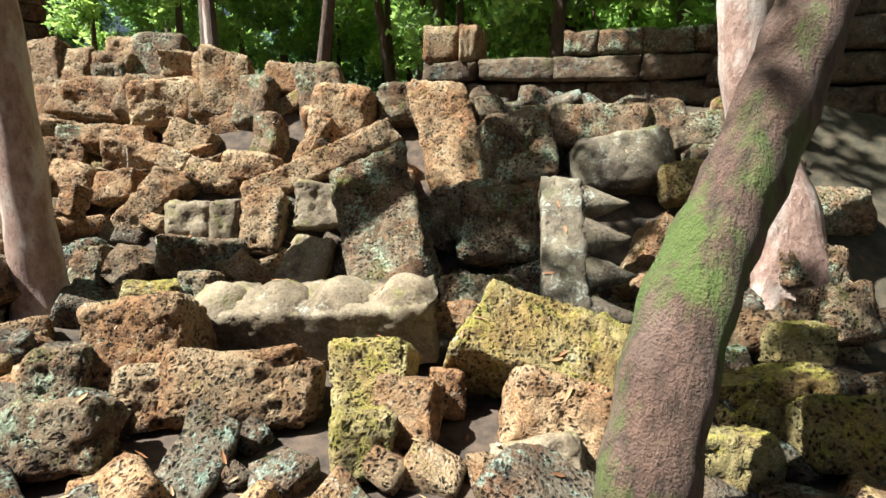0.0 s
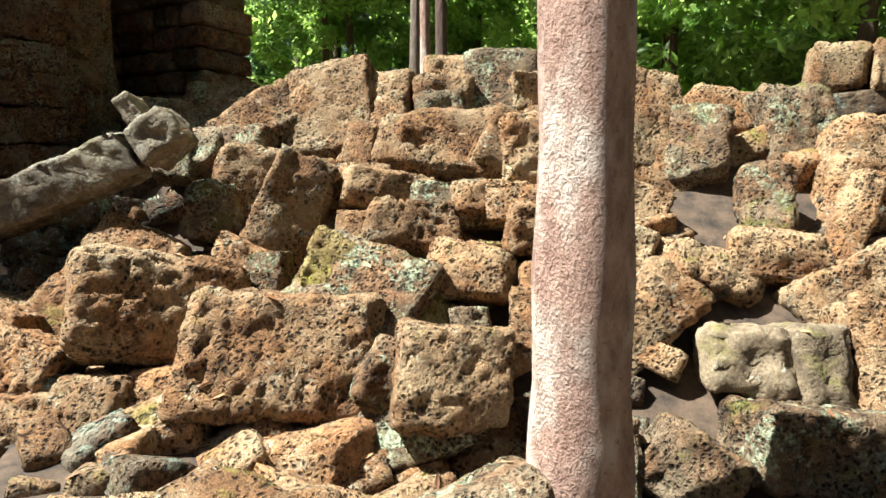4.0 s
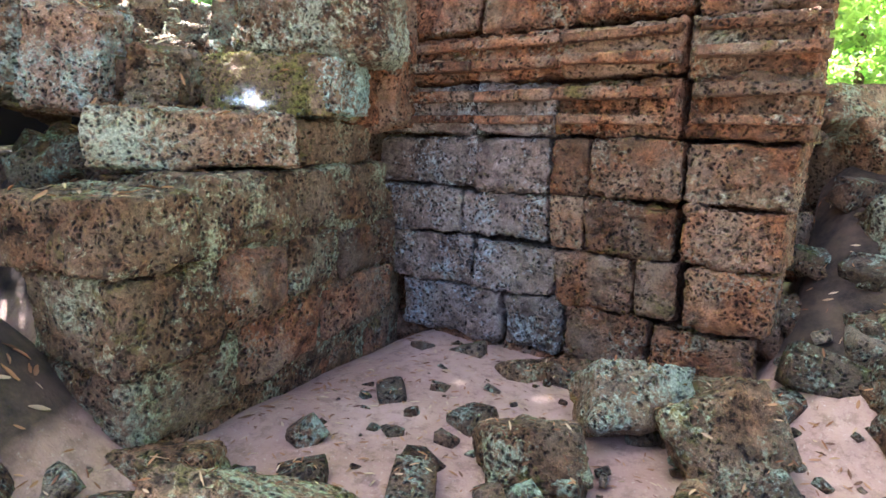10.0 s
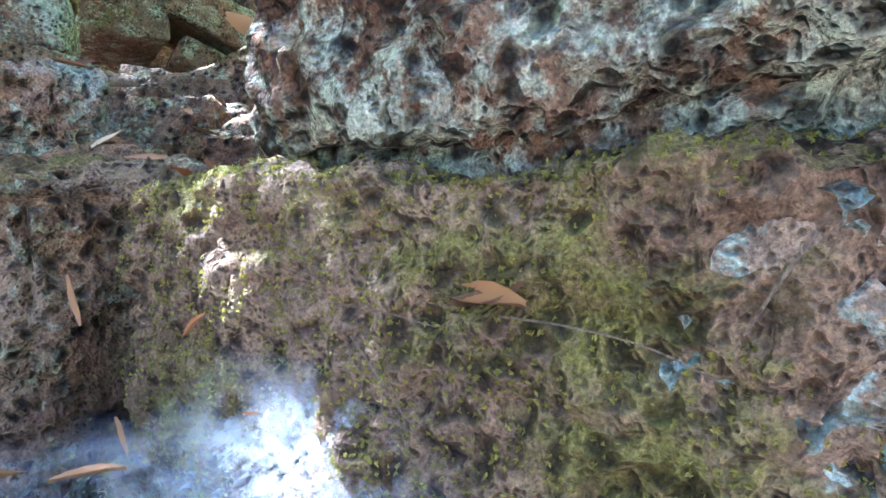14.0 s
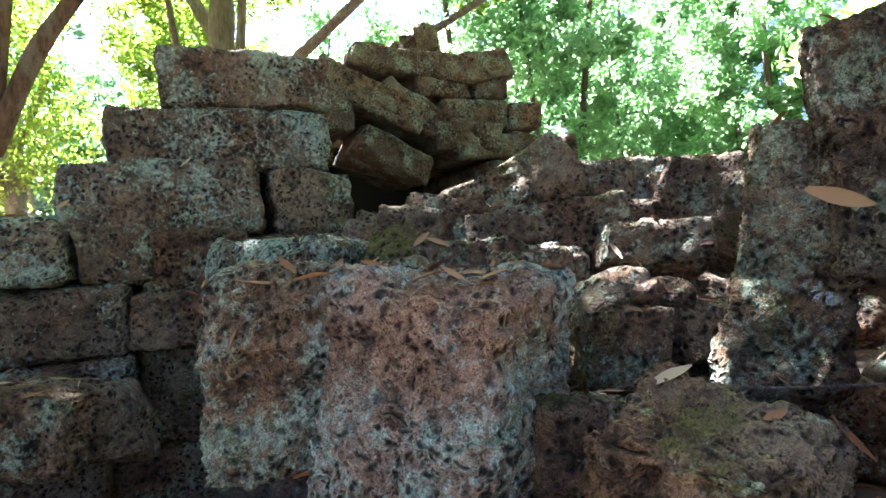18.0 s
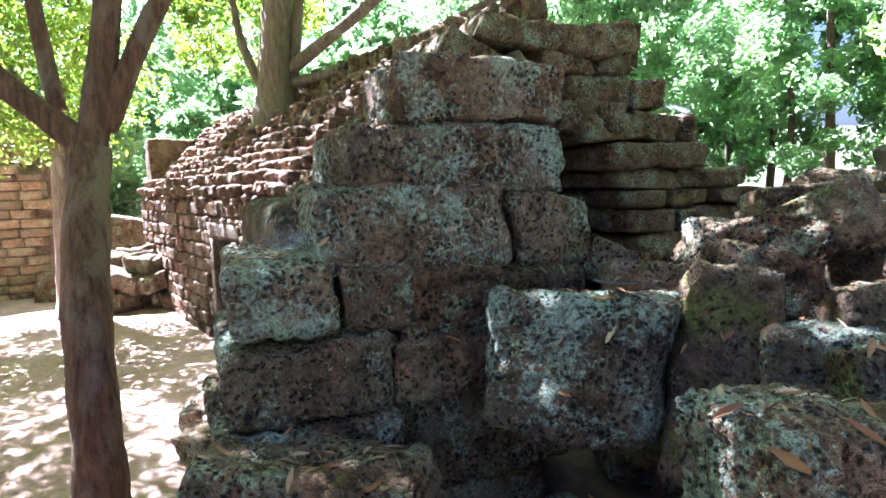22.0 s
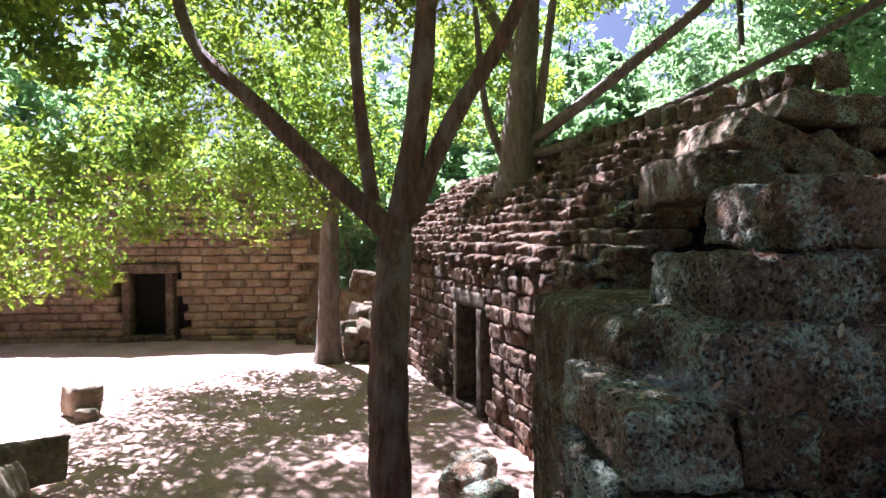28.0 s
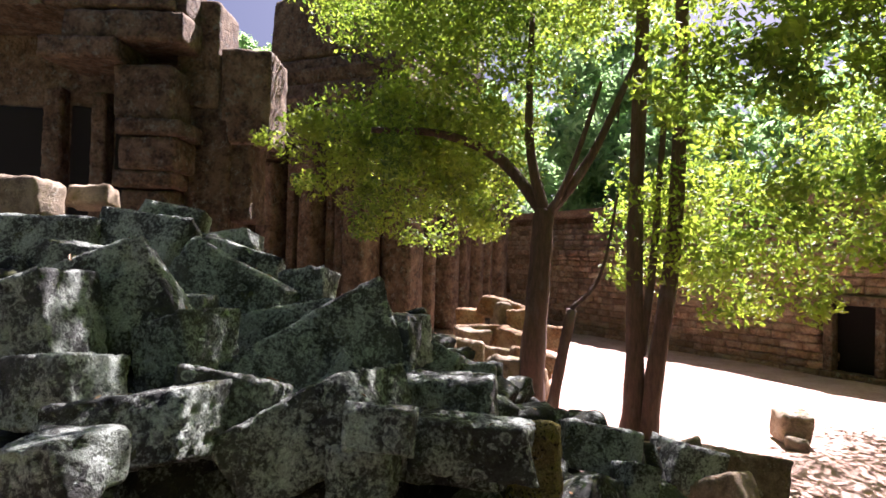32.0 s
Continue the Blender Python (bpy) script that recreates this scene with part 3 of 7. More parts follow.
def unit_block(mat, k, ref=(0.6, 0.45, 0.3), wear=1.0, g=0.045, skew=0.05):
    key = (mat.name, k, ref, wear)
    if key not in UNITS:
        verts, quads = rough_box(ref, 700 + k * 13, g, wear, skew)
        UNITS[key] = fast_mesh("stone", verts / np.array(ref), quads, mat)
    return UNITS[key]


def course(wall, x0, x1, z0, z1, depth, out=0.0, lengths=(0.42, 0.75), mat=None, rs=None, wear=1.0, name="stone", skip=()):
    """One course of blocks along the wall's own x, its face at y = -out, body behind it."""
    x = x0 - rs.uniform(0, 0.3)
    while x < x1 - 0.05:
        n = rs.uniform(*lengths)
        a, b = max(x, x0), min(x + n, x1)
        if x1 - b < 0.22:
            b = x1
        x = b
        if b - a < 0.08 or any(a < q and b > p for p, q in skip):
            continue
        push = rs.uniform(-0.03, 0.03)
        size = (b - a - 0.02, depth, z1 - z0 - 0.006)
        m = pose((a + b) / 2, depth / 2 - out + push, (z0 + z1) / 2, rs.uniform(-1, 1), rs.uniform(-1, 1), rs.uniform(-1.5, 1.5)) @ Matrix.Diagonal((*size, 1))
        part(name, unit_block(mat, rs.randint(7), wear=wear), wall, m)


def lump(name, x, y, z, sx, sy, sz, parent, mat, seed=1, g=0.12, rz=0, wear=0.6):
    verts, quads = rough_box((sx, sy, sz), seed, g, wear, 0.02)
    return part(name, fast_mesh(name, verts, quads, mat), parent, pose(x, y, z, 0, 0, rz))


rw = np.random.RandomState(11)
# the standing red wall; its face runs along y = 4.5
wall_w = thing("wall_north", -13.7, 4.5, 0.0, "standing wall of rusty red pitted laterite blocks with cornice", "wall", kind="structure")


def wall_block(x0, x1, z0, z1, mat, out=0.0, depth=0.5, wear=0.6, pitted=1.0):
    """One block of the red wall, by its edges in world metres."""
    COUNT_W[0] += 1
    verts, quads = rough_box((x1 - x0 - 0.016, depth, z1 - z0 - 0.014), COUNT_W[0], 0.019, wear, 0.035, pitted, 60)
    part("stone", fast_mesh("stone", verts, quads, mat), wall_w, pose((x0 + x1) / 2 + 13.7, depth / 2 - out, (z0 + z1) / 2, rw.uniform(-1.5, 1.5), rw.uniform(-1.2, 1.2), rw.uniform(-1.5, 1.5)))


COUNT_W = [210]
for z0, z1, edges, wear in (
        (0.25, 0.6, (-13.8, -13.3, -12.7, -12.2, -11.6, -11.05), 1.5), (0.58, 0.98, (-13.6, -12.68, -12.22, -11.62, -11.02), 1.1), (0.98, 1.36, (-13.85, -12.95, -12.27, -11.75, -11.48, -10.96), 0.7),
        (1.36, 1.71, (-13.85, -13.06, -12.34, -12.1, -11.52, -10.93), 0.7), (1.71, 2.09, (-13.85, -12.95, -12.36, -12.08, -11.52, -10.92), 0.6), (2.09, 2.45, (-13.8, -12.95, -12.34, -11.82, -11.55, -10.9), 0.6),
        (2.45, 2.77, (-13.8, -12.94, -12.29, -11.56, -10.9), 0.6), (2.77, 3.14, (-13.8, -12.93, -12.25, -11.56, -10.88), 0.8), (3.14, 3.5, (-13.8, -13.1, -12.5, -11.56, -10.95), 0.8), (3.5, 3.86, (-13.8, -12.9, -12.2, -11.56, -11.0), 0.9), (3.86, 4.25, (-13.8, -13.0, -12.4, -11.7, -11.1), 1.0)):
    for a, e in zip(edges, edges[1:]):
        right = a > -11.57
        grey = e < -12.2 and 0.5 < z0 < 2.4
        wall_block(a + (0.03 if right else 0.0), e, z0 + rw.uniform(-0.012, 0.012), z1 + rw.uniform(-0.01, 0.01), GREY if grey else RED, 0.08 if right else (0.05 if a > -12.3 else 0.0) - (0.06 if z0 < 0.5 else 0.0), 0.8 if right else 0.5, wear)
# the cornice: narrow ledges along the upper courses
for z, h, out in ((2.2, 0.07, 0.05), (2.36, 0.09, 0.08), (2.56, 0.08, 0.09), (2.7, 0.07, 0.05)):
    for a, e in ((-13.75, -12.96), (-12.94, -12.33), (-12.31, -11.58), (-11.5, -10.86)):
        wall_block(a, e, z - h / 2, z + h / 2, RED, out + (0.08 if a > -11.57 else 0.05 if a > -12.32 else 0.0), 0.3, 0.7, 0.5)
lump("core", 1.3, 1.15, 2.2, 2.2, 0.9, 4.1, wall_w, RED, 5)
# far side of the same ruined hall, seen past the wall's end
hall = thing("wall_hall", -14.5, 7.9, 0.0, "shadowed rear wall of the ruined laterite hall", "wall", kind="structure")
for z0 in np.arange(0.6, 4.9, 0.34):
    course(hall, 0.0, 2.75 - 0.08 * abs(z0 - 3.0) + rw.uniform(-0.1, 0.1), z0, z0 + 0.34, 1.1, 0.0, (0.5, 0.85), RED, rw, 0.8)
# Unseen roof and side wall, added to keep the gap behind dark.
lump("roof_slab", 1.0, -1.2, 4.9, 3.6, 4.4, 0.5, hall, RED, 9)
lump("side_wall", 0.0, -1.5, 2.6, 0.6, 3.2, 4.4, hall, RED, 10)

# low wall and dark building behind the first heap
low = thing("wall_east", -3.6, 9.0, 0.0, "low ruined sandstone wall with a sunlit mossy top", "wall", kind="structure")
for z0, out in ((0.6, 0.0), (0.95, 0.0), (1.3, 0.02), (1.65, 0.0), (2.0, 0.1)):
    course(low, 0.0, 4.4, z0, z0 + 0.36, 0.9, out, (0.8, 1.4), TOWER, rw, 0.8)
course(low, 2.2, 4.6, 2.36, 2.72, 0.8, 0.0, (0.6, 1.0), DAMP, rw, 0.9)
course(low, 0.0, 0.9, 2.3, 2.9, 0.7, 0.1, (0.8, 1.0), WARM, rw, 1.0)
lump("core", 2.4, 1.2, 1.3, 4.2, 0.9, 2.0, low, RED, 6)
east = thing("wall_shrine", 0.6, 9.6, 0.0, "shadowed sandstone shrine wall with a stepped plinth", "wall", kind="structure")
for z0 in np.arange(0.2, 6.4, 0.42):
    step = 0.9 if z0 < 2.4 else (0.5 if z0 < 3.2 else 0.0)
    course(east, 0.9 - step, 8.0, z0, z0 + 0.42, 1.2, step, (0.8, 1.3), TOWER, rw, 0.7)
lump("core", 4.6, 1.6, 3.0, 6.4, 1.6, 6.0, east, RED, 7)

# ---- stepped pier beside the sand ----
pier = thing("wall_pier", -13.13, 2.0, 0.0, "stepped low pier of laterite blocks with green lichen", "wall", kind="structure", rz=10)
lump("core", -0.5, 1.5, 0.9, 0.8, 2.4, 1.5, pier, DAMP, 14)


def pier_block(x0, x1, y0, y1, z0, z1, mat, seed, g=0.026, wear=0.9, rz=0, pitted=1.0):
    verts, quads = rough_box((x1 - x0 - 0.01, y1 - y0 - 0.01, z1 - z0 - 0.008), seed, g, wear, 0.04, pitted, 130)
    return part("stone", fast_mesh("stone", verts, quads, mat), pier, pose((x0 + x1) / 2, (y0 + y1) / 2, (z0 + z1) / 2, 0, 0, rz))


pier_block(-0.78, 0.04, 0.0, 0.5, 1.45, 1.8, DAMP, 21)
pier_block(-0.75, -0.05, 0.5, 1.3, 1.45, 1.86, DAMP, 22)
pier_block(-0.85, -0.06, 1.28, 2.5, 1.45, 1.87, DAMP, 23)
pier_block(-0.72, 0.0, 0.03, 0.62, 1.0, 1.45, DAMP, 24)
pier_block(-0.72, -0.02, 0.62, 1.2, 1.05, 1.46, RED, 25)
pier_block(-0.72, -0.03, 1.2, 1.7, 1.1, 1.46, DAMP, 26)
pier_block(-0.72, -0.02, 1.7, 2.5, 1.1, 1.46, RED, 27)
pier_block(-0.7, -0.04, 0.08, 0.75, 0.6, 1.02, DAMP, 28)
pier_block(-0.7, -0.06, 0.75, 1.5, 0.66, 1.08, RED, 29)
pier_block(-0.7, -0.04, 1.5, 2.5, 0.7, 1.1, RED, 30)
pier_block(-0.66, -0.1, 0.14, 1.2, 0.2, 0.62, RED, 31, wear=1.4)
pier_block(-0.66, -0.1, 1.2, 2.5, 0.2, 0.68, RED, 32, wear=1.4)
pier_block(-0.62, -0.12, 1.32, 2.3, 1.86, 2.17, DAMP, 35, 0.014)
pier_block(-0.6, -0.05, 1.95, 2.5, 2.14, 2.55, RED, 36, 0.016)
pier_block(-0.5, 0.02, 2.0, 2.6, 2.5, 3.05, RED, 40, 0.02)
pier_block(-0.5, 0.0, 1.9, 2.5, 3.0, 3.4, RED, 38, 0.03, 1.2)
pier_block(-0.2, 0.1, 2.2, 2.6, 2.1, 4.0, RED, 39, 0.04, 1.0)


def turned_block(x, y, z, sx, sy, sz, rz, mat, seed, g, wear, pitted=1.0):
    """A block of the pier that lies askew, by its centre in world metres."""
    verts, quads = rough_box((sx, sy, sz), seed, g, wear, 0.04, pitted, 130)
    ob = part("stone", fast_mesh("stone", verts, quads, mat), pier)
    ob.matrix_basis = pier.matrix_world.inverted() @ pose(x, y, z, 0, 0, rz)
    return ob


turned_block(-13.80, 2.87, 2.03, 0.62, 1.02, 0.31, -30, LICHEN, 33, 0.011, 0.6, 0.6)
mossy = turned_block(-13.82, 3.54, 2.355, 0.80, 0.6, 0.37, 21, MOSSY, 34, 0.0075, 0.6, 0.5)
turned_block(-13.46, 3.64, 2.36, 0.26, 0.5, 0.34, 21, TEAL, 41, 0.0075, 0.8, 0.8)
turned_block(-13.62, 3.72, 2.80, 0.95, 0.72, 0.56, 18, LICHEN, 37, 0.0095, 1.4)

# ---- end of the gallery: the lichen-covered masonry ----
stack = thing("wall_stack", -17.4, 1.2, 0.0, "end of a gallery wall of huge lichen-covered laterite blocks", "wall", kind="structure")
lump("core", -1.6, 1.1, 1.7, 2.4, 1.7, 3.4, stack, DAMP, 44)


def stack_block(y0, y1, z0, z1, x=0.0, seed=1, mat=None, d=0.9, ry=0, wear=0.9):
    verts, quads = rough_box((d, y1 - y0 - 0.012, z1 - z0 - 0.01), seed, 0.028, wear, 0.05, 1.0, 60)
    part("stone", fast_mesh("stone", verts, quads, mat or DAMP), stack, pose(x - d / 2, (y0 + y1) / 2, (z0 + z1) / 2, ry, 0, 0))


stack_block(0.92, 1.96, 3.80, 4.17, 0.0, 51, LICHEN)
stack_block(0.60, 1.92, 3.40, 3.80, 0.02, 52, LICHEN)
stack_block(0.40, 1.48, 3.04, 3.47, 0.17, 54, LICHEN, 1.1)
stack_block(1.49, 2.02, 2.98, 3.42, 0.14, 55, DAMP, 1.0)
stack_block(0.0, 0.47, 2.80, 3.16, 0.33, 56, LICHEN, 1.1)
stack_block(0.48, 0.86, 2.78, 3.12, 0.31, 69, DAMP, 1.1)
stack_block(0.80, 1.36, 2.66, 3.06, 0.26, 57, DAMP, 1.1)
stack_block(1.34, 1.9, 2.70, 3.02, 0.22, 58, DAMP, 1.0)
stack_block(-0.05, 0.72, 2.40, 2.80, 0.38, 59, LICHEN, 1.1)
stack_block(0.72, 1.25, 2.42, 2.74, 0.33, 60, DAMP, 1.1)
stack_block(1.25, 1.9, 2.3, 2.70, 0.05, 61)
stack_block(-0.12, 0.75, 1.92, 2.41, 0.4, 62, LICHEN, 1.1)
stack_block(0.75, 1.8, 1.85, 2.42, 0.2, 63)
stack_block(-0.15, 0.6, 1.4, 1.93, 0.42, 64, DAMP, 1.1)
stack_block(0.6, 1.7, 1.35, 1.88, 0.2, 65)
stack_block(-0.2, 0.9, 0.8, 1.41, 0.42, 66, DAMP, 1.1)
stack_block(0.9, 1.9, 0.7, 1.36, 0.2, 67)
stack_block(-0.2, 0.9, 0.2, 0.82, 0.42, 68, DAMP, 1.1)

# ---- gallery along the courtyard ----
GAL = pose(-20.5, 3.1, 0.0, 0, 0, 15)
gallery = thing("wall_gallery", 0, 0, 0, "long orange laterite gallery wall with doorway and corbelled roof", "wall", kind="structure")
gallery.matrix_world = GAL @ pose(0, 0, 0, 0, 0, 180)


def gal(x0, x1, y0, y1, z0, z1, name="stone", mat=None, seed=3, g=0.1):
    lump(name, (x0 + x1) / 2, -(y0 + y1) / 2, (z0 + z1) / 2, abs(x1 - x0), abs(y1 - y0), z1 - z0, gallery, mat or COURSE, seed, g)


DOOR = (5.5, 6.9)
for z0 in np.arange(0.25, 3.2, 0.3):
    x = 0.4
    while x < 13.5:
        n = rw.uniform(0.45, 0.85)
        if not (x + n > DOOR[0] and x < DOOR[1] and z0 < 2.5):
            m = pose(x + n / 2, -0.35 + rw.uniform(-0.02, 0.02), z0 + 0.15, rw.uniform(-1, 1), rw.uniform(-1, 1), 0) @ Matrix.Diagonal((n - 0.01, 0.7, 0.295, 1))
            part("stone", unit_block(COURSE, rw.randint(7), wear=0.6), gallery, m)
        x += n
# corbelled roof, course upon course
for k in range(13):
    inner = 0.12 - 0.16 * (k in (1, 2)) + 2.5 * (k / 12) ** 1.35
    z0 = 3.15 + 0.205 * k
    x = 1.0 + 0.08 * k
    while x < 13.5:
        n = rw.uniform(0.26, 0.55)
        m = pose(x + n / 2, -(inner + 0.35 + rw.uniform(-0.06, 0.06)), z0 + 0.1 + rw.uniform(-0.015, 0.015), rw.uniform(-6, 6), rw.uniform(-4, 4), rw.uniform(-6, 6)) @ Matrix.Diagonal((n, 0.85, 0.225, 1))
        part("stone", unit_block(COURSE if x > 2.5 or k > 6 else DAMP, rw.randint(7), wear=1.3), gallery, m)
        x += n
gal(1.2, 13.4, 4.6, 5.4, 0.3, 4.2, "back_wall")
gal(2.0, 13.4, 2.5, 3.1, 5.2, 5.78, "ridge")
gal(1.6, 13.4, 2.8, 5.3, 4.0, 4.5, "vault_far")
gal(13.2, 14.0, 0.2, 5.4, 0.3, 5.0, "end_wall")
for k in range(20):
    verts, quads = rough_box((0.3, 0.3, 0.42), 300 + k % 4, 0.05, 1.6, 0.1)
    part("ridge_finial", fast_mesh("ridge_finial", verts, quads, DAMP), gallery, pose(0.6 + k * 0.42, -2.8, 5.95, rw.uniform(-8, 8), rw.uniform(-8, 8), rw.uniform(0, 40)))

# ---- fallen blocks ----
# sunlit heap behind the pale trunk
rock(-7.81, 5.63, 1.91, 0.73, 0.52, 0.52, -19, 24, 16, WARM, 0.043)
rock(-7.16, 5.31, 1.63, 0.32, 0.34, 0.48, -20, 5, 7, WARM, 0.040)
rock(-6.34, 6.45, 2.16, 0.74, 0.59, 0.65, -23, -0, 19, DAMP, 0.045)
rock(-5.90, 5.72, 1.59, 0.72, 0.51, 0.49, -13, 27, 28, WARM, 0.039)
rock(-5.67, 5.89, 1.69, 0.63, 0.44, 0.43, -19, 10, 22, WARM, 0.040)
rock(-5.14, 6.12, 1.63, 0.66, 0.72, 1.10, -18, 6, 33, WARM, 0.039)
rock(-5.01, 5.35, 1.21, 0.55, 0.38, 0.36, -24, 18, 11, WARM, 0.035)
rock(-4.61, 6.08, 1.62, 0.43, 0.42, 0.58, -22, -3, 5, DAMP, 0.039)
rock(-4.46, 6.51, 1.90, 0.56, 0.40, 0.39, -21, 10, 20, WARM, 0.041)
rock(-3.95, 6.49, 1.72, 0.62, 0.57, 0.72, -19, -8, 32, DAMP, 0.039)
rock(-3.50, 6.19, 1.38, 0.66, 0.67, 0.95, -13, 8, 18, WARM, 0.036)
rock(-3.64, 5.69, 1.18, 0.23, 0.34, 0.68, -23, 25, 15, WARM, 0.034)
rock(-4.14, 5.60, 1.22, 0.32, 0.34, 0.50, -27, -3, 7, DAMP, 0.035)
rock(-2.89, 6.53, 1.58, 0.61, 0.46, 0.47, -22, 1, 28, DAMP, 0.038)
rock(-1.57, 6.19, 1.03, 0.63, 0.57, 0.72, -16, 2, 35, DAMP, 0.032)
rock(-1.71, 5.38, 0.53, 0.58, 0.48, 0.55, -27, -1, 17, DAMP, 0.028)
rock(-4.07, 5.23, 0.93, 0.55, 0.39, 0.37, -15, 2, 13, WARM, 0.033)
rock(-4.47, 5.01, 0.86, 0.55, 0.37, 0.34, -21, 17, 25, WARM, 0.032)
rock(-5.12, 5.05, 1.02, 0.69, 0.37, 0.27, -24, 18, 8, WARM, 0.034)
rock(-3.60, 4.69, 0.44, 0.41, 0.45, 0.69, -24, 3, 19, WARM, 0.028)
rock(-3.13, 5.02, 0.58, 0.56, 0.43, 0.46, -24, 1, 28, PALE, 0.029)
rock(-5.73, 5.12, 1.20, 0.51, 0.34, 0.31, -22, 1, 26, WARM, 0.036)
rock(-5.27, 4.61, 0.75, 0.51, 0.36, 0.35, -19, -7, 11, WARM, 0.032)
rock(-7.38, 4.56, 1.03, 0.51, 0.64, 1.08, -11, 23, 31, WARM, 0.035)
rock(-6.99, 4.95, 1.32, 0.55, 0.37, 0.35, -19, -4, 27, WARM, 0.037)
rock(-6.73, 4.50, 1.00, 0.27, 0.27, 0.38, -17, -1, 19, WARM, 0.034)
rock(-6.52, 4.61, 1.02, 0.29, 0.29, 0.41, -18, 1, 26, WARM, 0.035)
rock(-8.59, 4.89, 1.59, 0.58, 0.41, 0.40, -27, -3, 6, DAMP, 0.041)
rock(-8.20, 5.01, 1.61, 0.51, 0.38, 0.40, -15, -2, 12, DAMP, 0.041)
rock(-7.92, 4.37, 1.12, 0.40, 0.35, 0.42, -26, 1, 31, DAMP, 0.036)
rock(-6.77, 6.06, 2.03, 0.57, 0.46, 0.51, -15, -1, 18, WARM, 0.043)
rock(-6.57, 5.46, 1.57, 0.67, 0.45, 0.41, -11, 10, 22, WARM, 0.039)
rock(-6.22, 5.00, 1.19, 0.56, 0.39, 0.38, -24, 2, 35, DAMP, 0.036)
rock(-5.86, 4.54, 0.81, 0.55, 0.39, 0.38, -18, 3, 8, WARM, 0.032)
rock(-7.41, 4.09, 0.82, 0.39, 0.33, 0.39, -20, 20, 18, WARM, 0.033)
rock(-3.37, 5.52, 0.99, 1.59, 0.40, 0.28, -19, -23, 35, WARM, 0.033)
rock(-2.13, 6.09, 1.16, 0.61, 0.36, 1.47, -24, -14, 22, WARM, 0.034)
rock(-2.32, 4.72, 0.45, 0.78, 0.34, 1.49, -38, -20, 17, DAMP, 0.025)
rock(-4.85, 4.48, 0.55, 0.98, 0.40, 0.34, -14, -48, 30, WARM, 0.030)
rock(-4.27, 4.50, 0.47, 0.42, 0.35, 0.40, -17, 2, 21, PALE, 0.029, wear=1.4)
rock(-3.92, 4.56, 0.47, 0.29, 0.30, 0.43, -20, 2, 19, PALE, 0.028)
rock(-3.97, 4.21, 0.15, 0.75, 0.50, 0.44, -10, 11, 33, DAMP, 0.026)
rock(-3.02, 4.52, 0.06, 0.45, 0.34, 0.77, -34, 11, 5, PALE, 0.026)
rock(-3.39, 4.18, 0.10, 0.46, 0.28, 0.24, -14, 46, 33, WARM, 0.025)
rock(-6.43, 4.27, 0.65, 0.84, 0.61, 0.61, -31, 18, 7, DAMP, 0.031)
rock(-6.68, 3.86, 0.38, 0.92, 0.66, 0.66, -16, 3, 28, WARM, 0.029)
rock(-5.77, 3.66, 0.15, 0.71, 0.45, 0.39, -18, -28, 8, DAMP, 0.027)
rock(-6.17, 3.30, -0.02, 0.63, 0.44, 0.43, -12, -14, 7, WARM, 0.025)
rock(-5.26, 2.94, 0.05, 0.80, 0.48, 0.40, -20, -20, 25, DAMP, 0.022)
rock(-4.98, 2.84, -0.04, 0.30, 0.25, 0.17, -26, 5, 7, DAMP, 0.022)
rock(-5.94, 3.83, 0.37, 0.43, 0.28, 0.25, -15, 20, 23, DAMP, 0.029)
rock(-4.81, 3.77, 0.07, 0.31, 0.35, 0.55, -22, -2, 12, DAMP, 0.025)
rock(-4.48, 3.90, 0.09, 0.46, 0.35, 0.37, -26, 31, 2, DAMP, 0.025)
rock(-3.74, 3.40, 0.02, 0.47, 0.33, 0.33, -18, -1, 14, GOLD, 0.022)
rock(-3.40, 3.61, 0.09, 0.31, 0.28, 0.35, -12, -2, 13, DAMP, 0.022)
rock(-3.16, 3.56, -0.02, 0.39, 0.25, 0.22, -17, 1, 31, WARM, 0.022)

# stones round the upended beam
rock(-1.43, 5.39, 0.41, 0.73, 0.62, 0.73, -28, -0, 18, DAMP, 0.037)
rock(-1.42, 6.32, 1.04, 0.72, 0.67, 0.86, -31, -6, 28, DAMP, 0.042)
rock(-1.33, 6.70, 1.41, 0.57, 0.38, 0.35, -19, 0, 21, DAMP, 0.045)
rock(-0.68, 6.93, 1.34, 1.09, 0.62, 0.49, -16, -0, 19, DAMP, 0.045)
rock(0.32, 6.36, 0.84, 0.54, 0.38, 0.38, -22, -6, 30, GOLD, 0.040)
rock(-0.07, 7.14, 1.43, 0.71, 0.46, 0.41, -21, -3, 4, DAMP, 0.045)
rock(0.40, 7.00, 1.26, 0.57, 0.40, 0.40, -24, -3, 7, DAMP, 0.043)
rock(-1.99, 5.17, 0.45, 0.44, 0.43, 0.58, -24, -4, 3, DAMP, 0.037)
rock(-1.90, 6.68, 1.53, 0.36, 0.31, 0.36, -26, 3, 33, DAMP, 0.046)
rock(0.54, 6.69, 1.04, 0.49, 0.34, 0.33, -19, -1, 16, DAMP, 0.042)
rock(-0.38, 6.52, 0.96, 1.10, 0.71, 0.63, -24, -6, 22, NAGA, 0.041, wear=1.3)
rock(0.23, 5.36, 0.11, 0.84, 0.50, 0.78, -30, 27, 14, WARM, 0.034)
rock(-1.18, 4.15, 0.13, 0.60, 0.40, 0.36, -19, 1, 26, DAMP, 0.029)
rock(-0.45, 3.33, 0.04, 1.20, 0.50, 0.53, -51, 19, 14, GOLD, 0.022)
